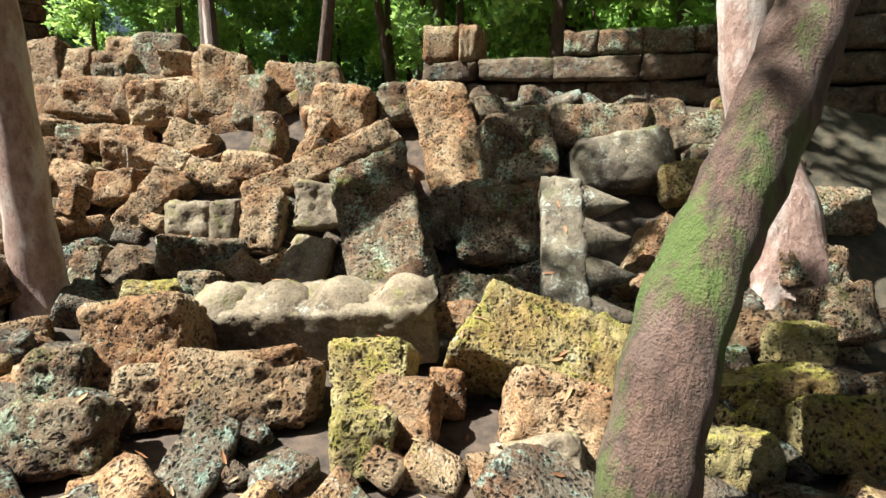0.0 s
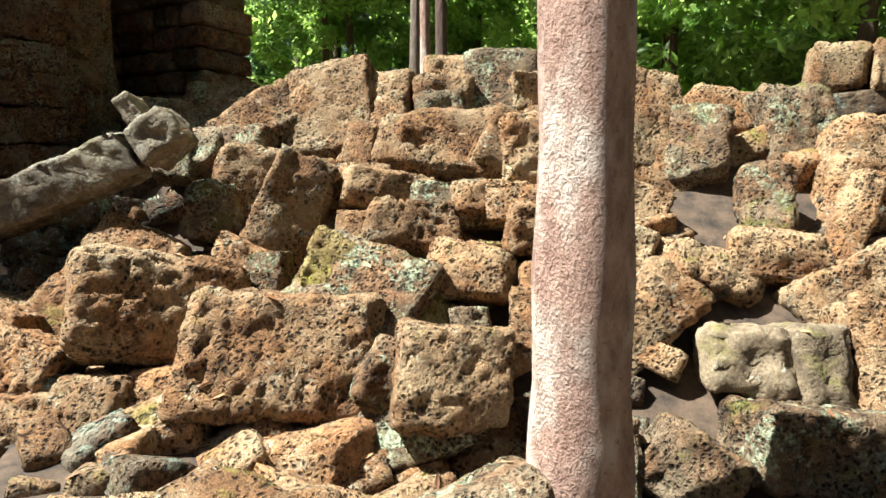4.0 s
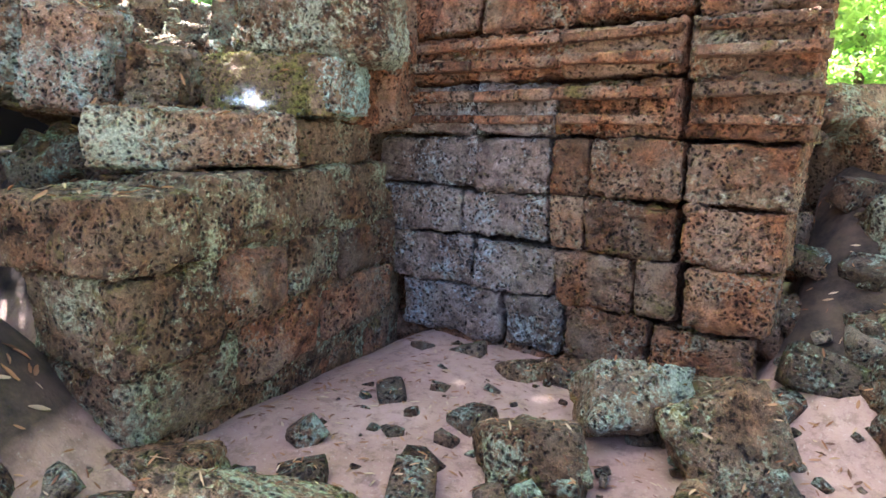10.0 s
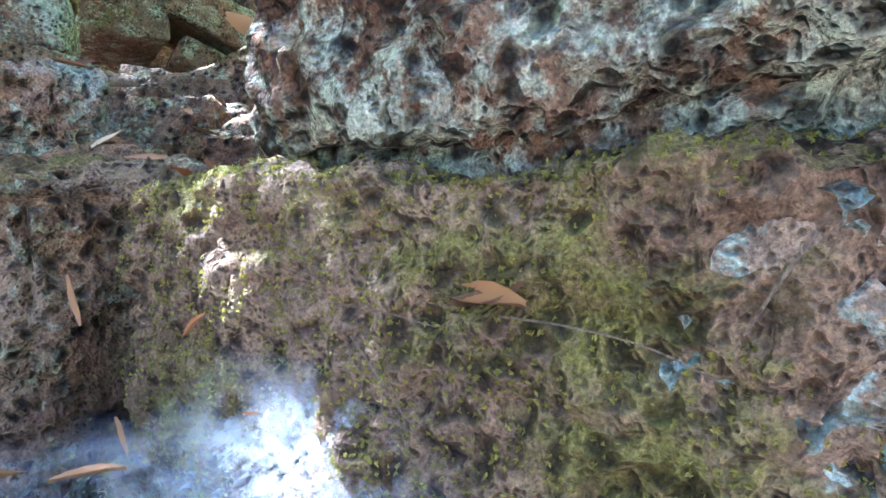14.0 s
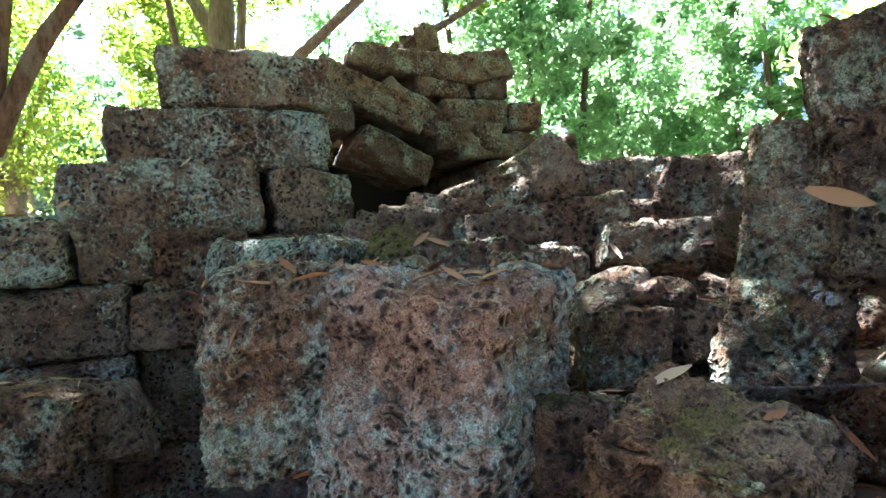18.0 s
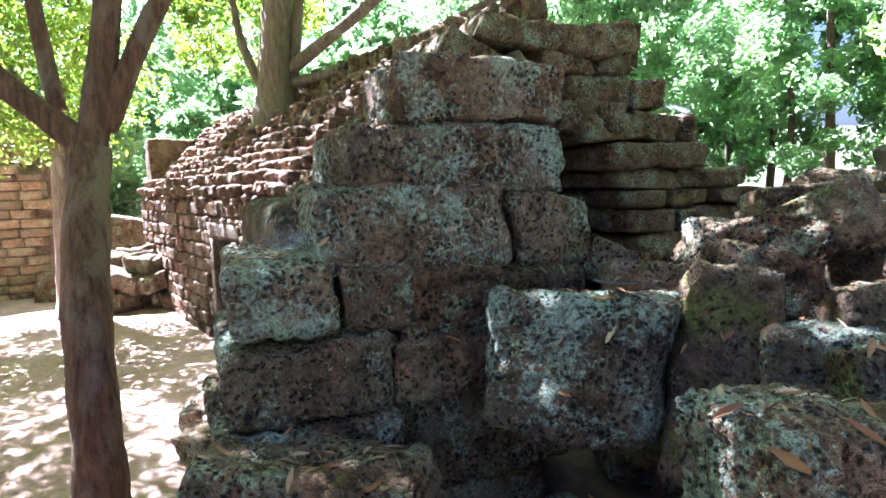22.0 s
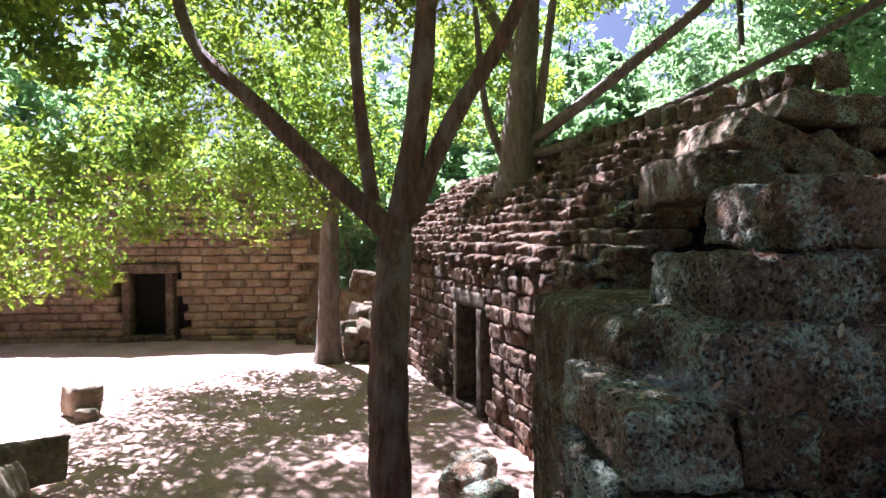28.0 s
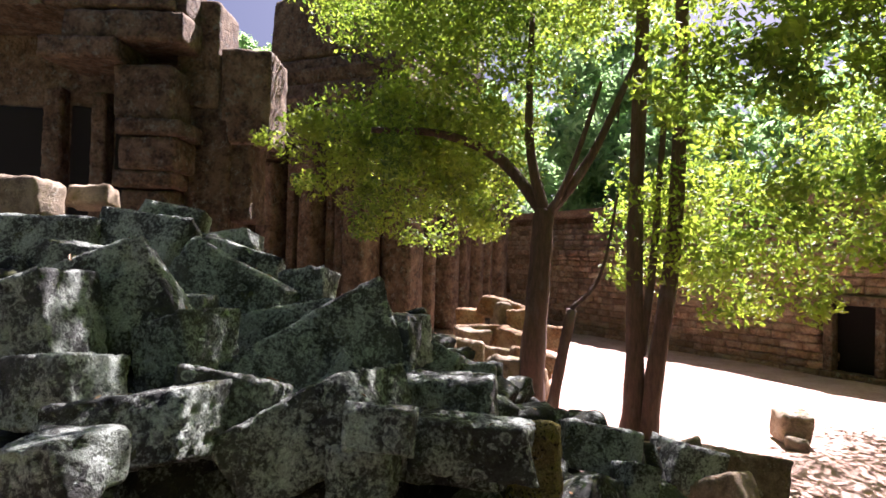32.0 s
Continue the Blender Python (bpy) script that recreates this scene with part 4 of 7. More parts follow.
rock(-1.45, 2.82, -0.03, 0.45, 0.39, 0.46, -28, -2, 11, GOLD, 0.022)
rock(-1.06, 2.94, -0.08, 0.22, 0.25, 0.31, -15, 2, 27, WARM, 0.022)
rock(-1.29, 3.68, 0.08, 0.40, 0.25, 0.22, -28, -1, 13, WARM, 0.027)
rock(-2.91, 2.59, 0.09, 0.63, 0.49, 0.52, -24, -7, 26, WARM, 0.022, wear=1.3)
rock(-2.13, 2.53, -0.07, 0.78, 0.47, 0.39, -25, 7, 25, WARM, 0.022)
rock(-3.15, 2.18, 0.02, 0.34, 0.29, 0.33, -18, 1, 24, DAMP, 0.022)
rock(-3.27, 3.21, 0.02, 0.43, 0.32, 0.32, -20, 7, 6, DAMP, 0.028)
rock(-2.38, 2.51, -0.08, 1.04, 0.53, 0.38, -18, -5, 27, WARM, 0.024)
rock(-2.68, 1.77, -0.07, 0.48, 0.36, 0.37, -25, 0, 22, DAMP, 0.022)
rock(-1.14, 2.58, -0.05, 0.35, 0.32, 0.40, -30, -2, 10, WARM, 0.022)
rock(-1.24, 2.28, -0.08, 0.30, 0.26, 0.32, -24, 3, 31, GOLD, 0.022)
rock(-0.38, 2.79, -0.04, 0.56, 0.42, 0.44, -26, 10, 17, WARM, 0.022)
rock(-0.41, 2.45, -0.11, 0.41, 0.28, 0.26, -25, -10, 20, PALE, 0.022)
rock(0.68, 3.32, -0.03, 0.58, 0.38, 0.35, -15, -15, 7, GOLD, 0.022)
rock(0.66, 4.27, 0.01, 0.42, 0.30, 0.30, -31, -2, 11, WARM, 0.029)
rock(0.96, 4.16, 0.01, 0.43, 0.32, 0.32, -17, 5, 18, GOLD, 0.028)
rock(0.94, 3.03, -0.02, 0.37, 0.31, 0.37, -29, -2, 11, GOLD, 0.022)
rock(0.41, 2.78, -0.10, 0.41, 0.29, 0.28, -19, -1, 17, GOLD, 0.022)
rock(1.31, 4.56, 0.15, 0.42, 0.35, 0.42, -26, 2, 30, DAMP, 0.029)
rock(1.27, 5.48, 0.23, 0.55, 0.38, 0.37, -24, -1, 18, DAMP, 0.035)
rock(1.75, 6.91, 0.49, 0.73, 0.54, 0.56, -30, -3, 7, DAMP, 0.043)

# heap under the fallen balustrade
rock(-7.42, 3.47, 0.61, 0.94, 0.60, 0.65, -17, 14, 52, WARM, 0.022)
rock(-6.69, 3.60, 0.36, 1.06, 0.70, 0.67, -31, 9, 38, WARM, 0.022)
rock(-8.24, 3.68, 0.65, 0.67, 0.34, 1.02, -34, 24, 14, WARM, 0.027)
rock(-7.91, 4.75, 1.00, 0.66, 0.45, 1.25, -15, 9, 42, WARM, 0.032)
rock(-7.27, 4.92, 0.84, 0.34, 0.35, 0.89, -13, -12, 35, PALE, 0.031, wear=1.4)
rock(-7.03, 5.07, 0.79, 0.37, 0.40, 0.73, -16, 9, 39, PALE, 0.031, wear=1.2)
rock(-6.37, 4.28, 0.60, 1.20, 0.50, 0.40, -33, 28, 18, GOLD, 0.024)
rock(-6.17, 4.89, 0.81, 0.43, 0.32, 0.33, -15, 7, 23, GOLD, 0.027, wear=1.6)
rock(-5.81, 4.90, 0.73, 0.31, 0.33, 0.49, -23, -3, 37, GOLD, 0.026)
rock(-5.48, 4.87, 0.68, 0.41, 0.32, 0.35, -10, 9, 39, PALE, 0.025)
rock(-6.43, 4.73, 1.03, 0.71, 0.45, 0.40, -23, 2, 44, WARM, 0.026)
rock(-6.76, 4.98, 1.29, 0.73, 0.41, 0.32, -16, 6, 44, WARM, 0.029)
rock(-6.58, 5.57, 1.57, 1.10, 0.68, 0.57, -26, 2, 26, WARM, 0.031)
rock(-5.79, 5.83, 1.60, 0.92, 0.64, 0.62, -17, -6, 42, WARM, 0.030)
rock(-5.18, 5.89, 1.62, 0.49, 0.38, 0.42, -23, 2, 42, WARM, 0.029)
rock(-7.75, 5.77, 1.90, 0.89, 0.77, 0.92, -23, -8, 17, WARM, 0.036)
rock(-7.21, 5.86, 1.98, 0.38, 0.45, 0.74, -26, -2, 14, WARM, 0.035)
rock(-6.66, 6.42, 2.19, 0.90, 0.65, 0.64, -21, 0, 21, WARM, 0.036)
rock(-5.96, 6.35, 2.10, 0.58, 0.40, 0.37, -11, 1, 36, WARM, 0.034)
rock(-5.48, 6.40, 2.03, 0.60, 0.41, 0.39, -21, -1, 26, WARM, 0.033)
rock(-8.27, 5.33, 1.80, 0.80, 0.51, 0.45, -35, -29, 49, WARM, 0.036)
rock(-5.94, 5.10, 1.24, 0.62, 0.33, 0.25, -23, 0, 31, WARM, 0.027)
rock(-5.44, 4.95, 1.02, 0.56, 0.38, 0.35, -15, 8, 27, WARM, 0.024)
rock(-7.31, 4.87, 1.35, 0.44, 0.35, 0.38, -17, 1, 38, WARM, 0.030)
rock(-7.09, 4.01, 0.74, 0.25, 0.27, 0.39, -15, -1, 25, DAMP, 0.025)
rock(-6.73, 5.84, 1.92, 0.40, 0.34, 0.40, -19, 2, 41, DAMP, 0.034)
rock(-8.71, 4.72, 1.53, 0.40, 0.32, 0.36, -16, -2, 19, DAMP, 0.034)
rock(-6.17, 5.87, 1.84, 0.34, 0.29, 0.34, -17, -2, 20, DAMP, 0.032)
rock(-5.60, 3.61, 0.48, 0.52, 0.45, 0.52, -16, 7, 38, WARM, 0.022)
rock(-5.32, 4.05, 0.69, 0.21, 0.25, 0.35, -24, -3, 13, WARM, 0.022)
rock(-5.93, 3.64, 0.31, 0.42, 0.30, 0.29, -9, 38, 35, DAMP, 0.022)
rock(-5.74, 4.25, 0.56, 0.26, 0.25, 0.23, -19, 1, 39, DAMP, 0.022)
rock(-8.78, 2.77, 0.47, 0.63, 0.39, 0.33, -20, 21, 22, WARM, 0.023)
rock(-8.70, 3.11, 0.46, 0.74, 0.47, 0.42, -18, 14, 16, WARM, 0.025)
rock(-7.91, 2.95, 0.35, 0.50, 0.37, 0.39, -24, 19, 14, WARM, 0.022)
rock(-9.00, 2.46, 0.35, 0.43, 0.34, 0.37, -18, -3, 13, WARM, 0.022)
rock(-8.68, 2.40, 0.18, 0.69, 0.42, 0.35, -9, 7, 41, WARM, 0.022)
rock(-8.35, 2.70, 0.19, 0.77, 0.46, 0.38, -23, -8, 18, WARM, 0.022)
rock(-7.81, 2.82, 0.12, 0.53, 0.35, 0.32, -23, 6, 42, WARM, 0.022)
rock(-7.42, 3.02, 0.18, 0.50, 0.35, 0.34, -23, -2, 15, WARM, 0.022)
rock(-7.10, 3.11, 0.16, 0.34, 0.26, 0.29, -22, 5, 13, WARM, 0.022)
rock(-9.28, 2.77, 0.68, 0.38, 0.25, 0.21, -24, -7, 37, DAMP, 0.025)
rock(-8.88, 3.02, 0.65, 0.40, 0.25, 0.20, -17, 5, 40, DAMP, 0.025)

# stones on the sand before the wall
rock(-12.12, 1.82, 0.76, 0.63, 0.49, 0.53, -30, 6, 25, DAMP, 0.022)
rock(-10.92, 2.45, 0.79, 0.43, 0.35, 0.58, -32, -38, 43, DAMP, 0.022)
rock(-11.03, 2.13, 0.59, 0.73, 0.57, 0.62, -28, 15, 49, DAMP, 0.022)
rock(-10.62, 2.19, 0.40, 0.54, 0.32, 0.27, -19, -3, 45, GOLD, 0.022)
rock(-9.89, 3.23, 0.43, 0.42, 0.31, 0.33, -15, 5, 32, DAMP, 0.022)
rock(-9.84, 3.03, 0.28, 0.70, 0.43, 0.36, -16, 12, 24, WARM, 0.022)
rock(-9.33, 3.50, 0.37, 0.57, 0.43, 0.45, -21, 30, 33, GOLD, 0.022)
rock(-11.45, 1.40, 0.48, 0.50, 0.29, 0.23, -15, -7, 29, DAMP, 0.022)
rock(-11.71, 1.27, 0.57, 0.32, 0.26, 0.30, -23, 10, 36, DAMP, 0.022)
rock(-10.38, 2.41, 0.43, 0.29, 0.25, 0.21, -25, -1, 33, DAMP, 0.022)
rock(-11.43, 1.65, 0.38, 0.35, 0.25, 0.21, -24, 1, 46, DAMP, 0.022)
rock(-10.15, 6.49, 1.99, 1.71, 0.80, 0.44, -21, -3, 42, DAMP, 0.038)
rock(-11.12, 6.39, 1.82, 0.55, 0.53, 0.72, -25, -1, 34, DAMP, 0.042)
rock(-10.70, 7.18, 2.36, 0.93, 0.51, 0.38, -23, 0, 39, DAMP, 0.045)
rock(-9.86, 5.69, 1.42, 1.72, 0.80, 0.75, -25, -6, 23, DAMP, 0.032)
rock(-9.80, 4.89, 1.27, 0.60, 0.40, 0.56, -28, 16, 37, DAMP, 0.029)
rock(-10.25, 4.86, 0.96, 0.57, 0.44, 0.46, -17, -2, 26, DAMP, 0.031)
rock(-9.52, 6.75, 2.04, 0.59, 0.41, 0.39, -23, 2, 47, DAMP, 0.038)
rock(-10.94, 5.77, 1.34, 0.60, 0.47, 0.50, -16, 2, 49, RED, 0.038)
rock(-10.95, 5.05, 0.92, 0.59, 0.42, 0.41, -21, 7, 43, RED, 0.035)
rock(-10.35, 4.49, 0.74, 0.35, 0.25, 0.23, -18, -3, 20, DAMP, 0.030)
rock(-11.30, 4.26, 0.51, 0.77, 0.40, 0.46, -21, 5, 51, DAMP, 0.032)
rock(-12.24, 4.38, 0.44, 0.68, 0.35, 0.32, -13, 1, 44, DAMP, 0.037)
rock(-10.21, 2.52, 0.30, 1.27, 0.70, 0.54, -41, -7, 50, WARM, 0.022)
rock(-10.55, 2.18, 0.45, 0.33, 0.25, 0.25, -18, -1, 26, GOLD, 0.022)
rock(-11.18, 1.70, 0.61, 0.48, 0.32, 0.30, -12, -0, 33, DAMP, 0.022)
rock(-11.16, 2.27, 0.57, 0.38, 0.25, 0.19, -22, 1, 43, DAMP, 0.024)
rock(-9.34, 3.36, 0.30, 0.78, 0.47, 0.39, -27, 15, 27, WARM, 0.023)
rock(-8.94, 3.57, 0.28, 0.54, 0.36, 0.33, -23, 18, 24, WARM, 0.023)
rock(-8.54, 3.34, 0.23, 0.77, 0.45, 0.36, -15, 7, 46, WARM, 0.022)
rock(-9.46, 2.70, 0.12, 0.63, 0.31, 0.21, -19, -8, 25, WARM, 0.022)
rock(-11.52, 3.95, 0.67, 0.61, 0.40, 0.35, -36, 4, 42, LICHEN, 0.022)
rock(-11.79, 3.19, 0.61, 0.50, 0.33, 0.30, -24, -1, 38, DAMP, 0.022)
rock(-13.10, 2.17, 0.57, 0.48, 0.28, 0.22, -17, -2, 32, DAMP, 0.022)
rock(-11.06, 3.80, 0.67, 0.54, 0.42, 0.46, -28, -21, 40, DAMP, 0.022)
rock(-13.42, 1.97, 0.61, 0.19, 0.25, 0.17, -16, -4, 22, DAMP, 0.022)

# broken stones between the pier and the gallery end
rock(-16.72, 2.74, 2.62, 0.76, 0.60, 0.69, -12, 1, 40, LICHEN, 0.022, group="fallen blocks beside the gallery end")
rock(-16.05, 3.55, 2.60, 0.62, 0.60, 0.47, -12, -1, 48, LICHEN, 0.022, group="fallen blocks beside the gallery end")
rock(-16.38, 3.22, 2.60, 0.36, 0.50, 0.85, -15, 9, 50, MOSSY, 0.024, group="fallen blocks beside the gallery end")
rock(-16.43, 3.51, 2.92, 0.48, 0.35, 0.36, -26, 4, 59, DAMP, 0.022, group="fallen blocks beside the gallery end")
rock(-16.66, 4.04, 3.13, 0.93, 0.50, 0.35, -14, -21, 43, DAMP, 0.025, group="fallen blocks beside the gallery end")
rock(-16.76, 3.56, 2.94, 0.34, 0.30, 0.37, -21, 14, 59, DAMP, 0.024, group="fallen blocks beside the gallery end")
rock(-16.45, 4.70, 3.06, 0.67, 0.45, 0.42, -15, 5, 38, LICHEN, 0.027, group="fallen blocks beside the gallery end")
rock(-16.12, 4.30, 2.92, 0.47, 0.29, 0.25, -25, 4, 57, DAMP, 0.024, group="fallen blocks beside the gallery end")
rock(-16.01, 3.86, 2.85, 0.42, 0.27, 0.25, -14, 6, 50, DAMP, 0.022, group="fallen blocks beside the gallery end")
rock(-15.94, 5.01, 2.92, 0.87, 0.54, 0.47, -14, 20, 47, DAMP, 0.026, group="fallen blocks beside the gallery end")
rock(-15.74, 4.36, 2.59, 0.76, 0.35, 0.22, -19, 10, 37, DAMP, 0.022, group="fallen blocks beside the gallery end")
rock(-15.71, 3.90, 2.52, 0.39, 0.36, 0.47, -14, -19, 43, DAMP, 0.022, group="fallen blocks beside the gallery end")
rock(-15.34, 3.56, 2.55, 0.46, 0.36, 0.38, -25, -12, 50, DAMP, 0.022, group="fallen blocks beside the gallery end")
rock(-15.54, 2.82, 2.72, 0.56, 0.50, 0.17, -14, -6, 47, DAMP, 0.022, group="fallen blocks beside the gallery end")
rock(-15.54, 5.07, 2.43, 0.40, 0.25, 0.20, -22, 2, 48, DAMP, 0.025, group="fallen blocks beside the gallery end")
rock(-16.79, 9.44, 2.75, 1.23, 0.50, 0.75, -23, -30, 69, NAGA, 0.050, group="fallen blocks beside the gallery end")
rock(-17.81, 6.43, 3.22, 1.00, 0.51, 0.37, -22, 6, 62, DAMP, 0.043, group="fallen blocks beside the gallery end")
rock(-17.74, 5.57, 3.15, 0.74, 0.60, 0.18, -19, 3, 54, DAMP, 0.038, group="fallen blocks beside the gallery end")
rock(-17.71, 4.67, 2.98, 0.49, 0.35, 0.34, -26, 2, 46, LICHEN, 0.034, group="fallen blocks beside the gallery end")
rock(-16.89, 3.27, 2.88, 0.42, 0.29, 0.27, -21, 4, 61, DAMP, 0.023, group="fallen blocks beside the gallery end")
rock(-17.27, 3.33, 2.97, 0.30, 0.25, 0.23, -20, 22, 46, DAMP, 0.025, group="fallen blocks beside the gallery end")
rock(-17.58, 7.67, 3.10, 0.93, 0.58, 0.50, -27, 4, 60, DAMP, 0.047, group="fallen blocks beside the gallery end")
rock(-16.92, 2.55, 2.73, 0.29, 0.25, 0.23, -21, -12, 35, DAMP, 0.022, group="fallen blocks beside the gallery end")
rock(-15.52, 2.51, 2.57, 0.39, 0.50, 0.58, -4, 2, 76, LICHEN, 0.014, wear=0.7, group="fallen blocks beside the gallery end")
rock(-16.79, 1.47, 2.22, 0.94, 0.60, 0.37, -6, 2, 59, DAMP, 0.022, group="fallen blocks beside the gallery end")
rock(-16.19, 4.82, 3.03, 0.45, 0.34, 0.36, -17, 2, 71, DAMP, 0.023, group="fallen blocks beside the gallery end")
rock(-15.92, 3.82, 2.92, 0.62, 0.50, 0.23, -11, -2, 65, DAMP, 0.022, group="fallen blocks beside the gallery end")
rock(-15.64, 3.23, 2.78, 0.41, 0.26, 0.23, -16, 2, 64, DAMP, 0.022, group="fallen blocks beside the gallery end")
rock(-16.37, 5.43, 2.85, 0.61, 0.36, 0.30, -13, 6, 55, DAMP, 0.026, group="fallen blocks beside the gallery end")
rock(-16.46, 4.65, 3.17, 0.81, 0.45, 0.34, -2, -2, 66, DAMP, 0.024, group="fallen blocks beside the gallery end")
rock(-15.08, 3.42, 2.55, 0.30, 0.25, 0.24, -15, 2, 72, DAMP, 0.022, group="fallen blocks beside the gallery end")
rock(-18.98, 9.58, 3.44, 0.78, 0.67, 0.78, -11, 2, 80, NAGA, 0.050, group="fallen blocks beside the gallery end")
rock(-15.24, 3.65, 2.55, 0.38, 0.32, 0.36, -7, 3, 60, DAMP, 0.022, group="fallen blocks beside the gallery end")
rock(-15.53, 3.40, 2.58, 0.33, 0.36, 0.53, -17, 3, 59, DAMP, 0.022, group="fallen blocks beside the gallery end")
rock(-14.87, 3.10, 2.41, 0.25, 0.25, 0.21, -8, 3, 68, DAMP, 0.016, group="fallen blocks beside the gallery end")
rock(-15.72, 3.48, 2.63, 0.53, 0.44, 0.49, -8, 3, 70, LICHEN, 0.018, group="fallen blocks beside the gallery end")
rock(-15.47, 3.95, 2.83, 0.44, 0.25, 0.20, -21, 2, 60, DAMP, 0.022, group="fallen blocks beside the gallery end")
rock(-15.09, 3.84, 2.55, 0.30, 0.25, 0.22, -17, 2, 64, DAMP, 0.022, group="fallen blocks beside the gallery end")
rock(-15.91, 3.55, 2.92, 0.36, 0.25, 0.14, -21, 2, 64, DAMP, 0.022, group="fallen blocks beside the gallery end")
rock(-17.65, 5.96, 3.26, 1.38, 1.00, 0.25, -8, -3, 51, DAMP, 0.036, group="fallen blocks beside the gallery end")
rock(-18.21, 7.56, 3.22, 1.19, 0.75, 0.43, -7, 4, 56, DAMP, 0.047, group="fallen blocks beside the gallery end")
rock(-16.72, 9.28, 2.76, 1.44, 0.75, 0.75, -7, -26, 46, DAMP, 0.048, group="fallen blocks beside the gallery end")
rock(-20.01, 12.72, 3.82, 1.93, 0.80, 0.62, 0, -0, 43, NAGA, 0.070, group="far broken wall of stacked blocks")
rock(-20.79, 11.80, 3.34, 0.83, 0.80, 0.45, 0, -0, 43, NAGA, 0.070, group="far broken wall of stacked blocks")
rock(-20.07, 12.55, 3.36, 1.05, 0.80, 0.45, 0, -0, 43, NAGA, 0.070, group="far broken wall of stacked blocks")
rock(-19.29, 13.38, 3.40, 1.11, 0.80, 0.51, 0, -0, 43, NAGA, 0.070, group="far broken wall of stacked blocks")
rock(-19.46, 13.07, 2.82, 2.04, 0.80, 0.51, 0, -0, 43, NAGA, 0.070, group="far broken wall of stacked blocks")
rock(-18.88, 13.70, 2.96, 1.44, 0.80, 0.56, 0, -0, 43, NAGA, 0.070, group="far broken wall of stacked blocks")
rock(-19.07, 13.38, 2.47, 1.88, 0.80, 0.45, 0, -0, 43, NAGA, 0.070, group="far broken wall of stacked blocks")
rock(-19.55, 12.81, 2.17, 0.88, 0.80, 0.34, 0, -0, 43, NAGA, 0.070, group="far broken wall of stacked blocks")
rock(-18.87, 13.48, 2.02, 0.99, 0.80, 0.41, 0, -0, 43, NAGA, 0.070, group="far broken wall of stacked blocks")
rock(-20.30, 12.25, 3.04, 1.22, 0.80, 0.34, 0, -0, 43, NAGA, 0.070, group="far broken wall of stacked blocks")
rock(-18.53, 13.96, 2.55, 0.66, 0.80, 0.45, 0, -0, 43, NAGA, 0.070, group="far broken wall of stacked blocks")
rock(-16.50, 10.54, 3.91, 0.98, 0.80, 0.26, 0, -0, 38, DAMP, 0.051, group="broken doorway among the rubble")
rock(-16.40, 10.58, 3.61, 0.84, 0.80, 0.33, 0, -0, 38, DAMP, 0.051, group="broken doorway among the rubble")
rock(-16.29, 10.60, 3.19, 0.63, 0.80, 0.44, 0, -0, 38, DAMP, 0.051, group="broken doorway among the rubble")
rock(-16.55, 10.08, 2.12, 0.42, 0.80, 0.81, 0, -0, 38, DAMP, 0.051, group="broken doorway among the rubble")

rock(-15.04, 2.84, 2.50, 0.50, 0.42, 0.66, 0, 3, 32, RUST, 0.010, wear=0.8, group="fallen blocks beside the gallery end")
rock(-14.42, 3.06, 2.37, 0.36, 0.36, 0.50, 4, 6, 26, DAMP, 0.009, wear=1.2, group="fallen blocks beside the gallery end")
rock(-14.86, 3.92, 2.82, 0.30, 0.34, 0.78, 0, 8, 40, DAMP, 0.015, group="fallen blocks beside the gallery end")
rock(-14.62, 4.0, 3.12, 0.34, 0.34, 0.66, 4, -10, 30, DAMP, 0.016, group="fallen blocks beside the gallery end")

# dark sandstone heap by the courtyard
rock(-14.29, -7.91, 3.78, 1.11, 0.70, 0.64, -11, -2, 152, SLATE, 0.045, group="dark sandstone heap")
rock(-15.35, -7.50, 3.85, 0.97, 0.70, 0.67, -13, 13, 132, SLATE, 0.047, group="dark sandstone heap")
rock(-15.62, -7.97, 4.14, 0.67, 0.45, 0.38, -13, 8, 156, SLATE, 0.050, group="dark sandstone heap")
rock(-14.88, -5.40, 3.30, 0.94, 0.70, 0.92, -14, -27, 157, SLATE, 0.031, group="dark sandstone heap")
rock(-14.42, -4.92, 3.30, 0.49, 0.54, 0.60, -4, -16, 135, SLATE, 0.027, group="dark sandstone heap")
rock(-15.95, -6.18, 3.44, 1.06, 0.69, 0.61, -13, 26, 145, SLATE, 0.041, group="dark sandstone heap")
rock(-16.16, -6.79, 3.70, 0.96, 0.52, 0.38, -3, 20, 149, SLATE, 0.046, group="dark sandstone heap")
rock(-16.08, -7.26, 3.92, 0.70, 0.38, 0.28, -5, -2, 141, SLATE, 0.049, group="dark sandstone heap")
rock(-16.64, -6.07, 3.44, 0.52, 0.39, 0.42, -15, -6, 139, SLATE, 0.044, group="dark sandstone heap")
rock(-15.26, -4.86, 3.05, 0.59, 0.54, 0.61, -6, -9, 138, SLATE, 0.030, group="dark sandstone heap")
rock(-15.41, -5.63, 3.27, 0.52, 0.39, 0.37, -6, -2, 139, SLATE, 0.036, group="dark sandstone heap")
rock(-16.26, -5.60, 3.07, 0.95, 0.57, 0.48, -13, -17, 147, SLATE, 0.038, group="dark sandstone heap")
rock(-16.32, -4.66, 2.98, 1.18, 0.70, 0.76, -12, -31, 161, SLATE, 0.032, group="dark sandstone heap")
rock(-17.11, -5.38, 3.09, 0.38, 0.35, 0.48, -3, -31, 139, SLATE, 0.041, group="dark sandstone heap")
rock(-16.73, -4.77, 2.75, 0.44, 0.48, 0.74, -13, 26, 135, SLATE, 0.035, group="dark sandstone heap")
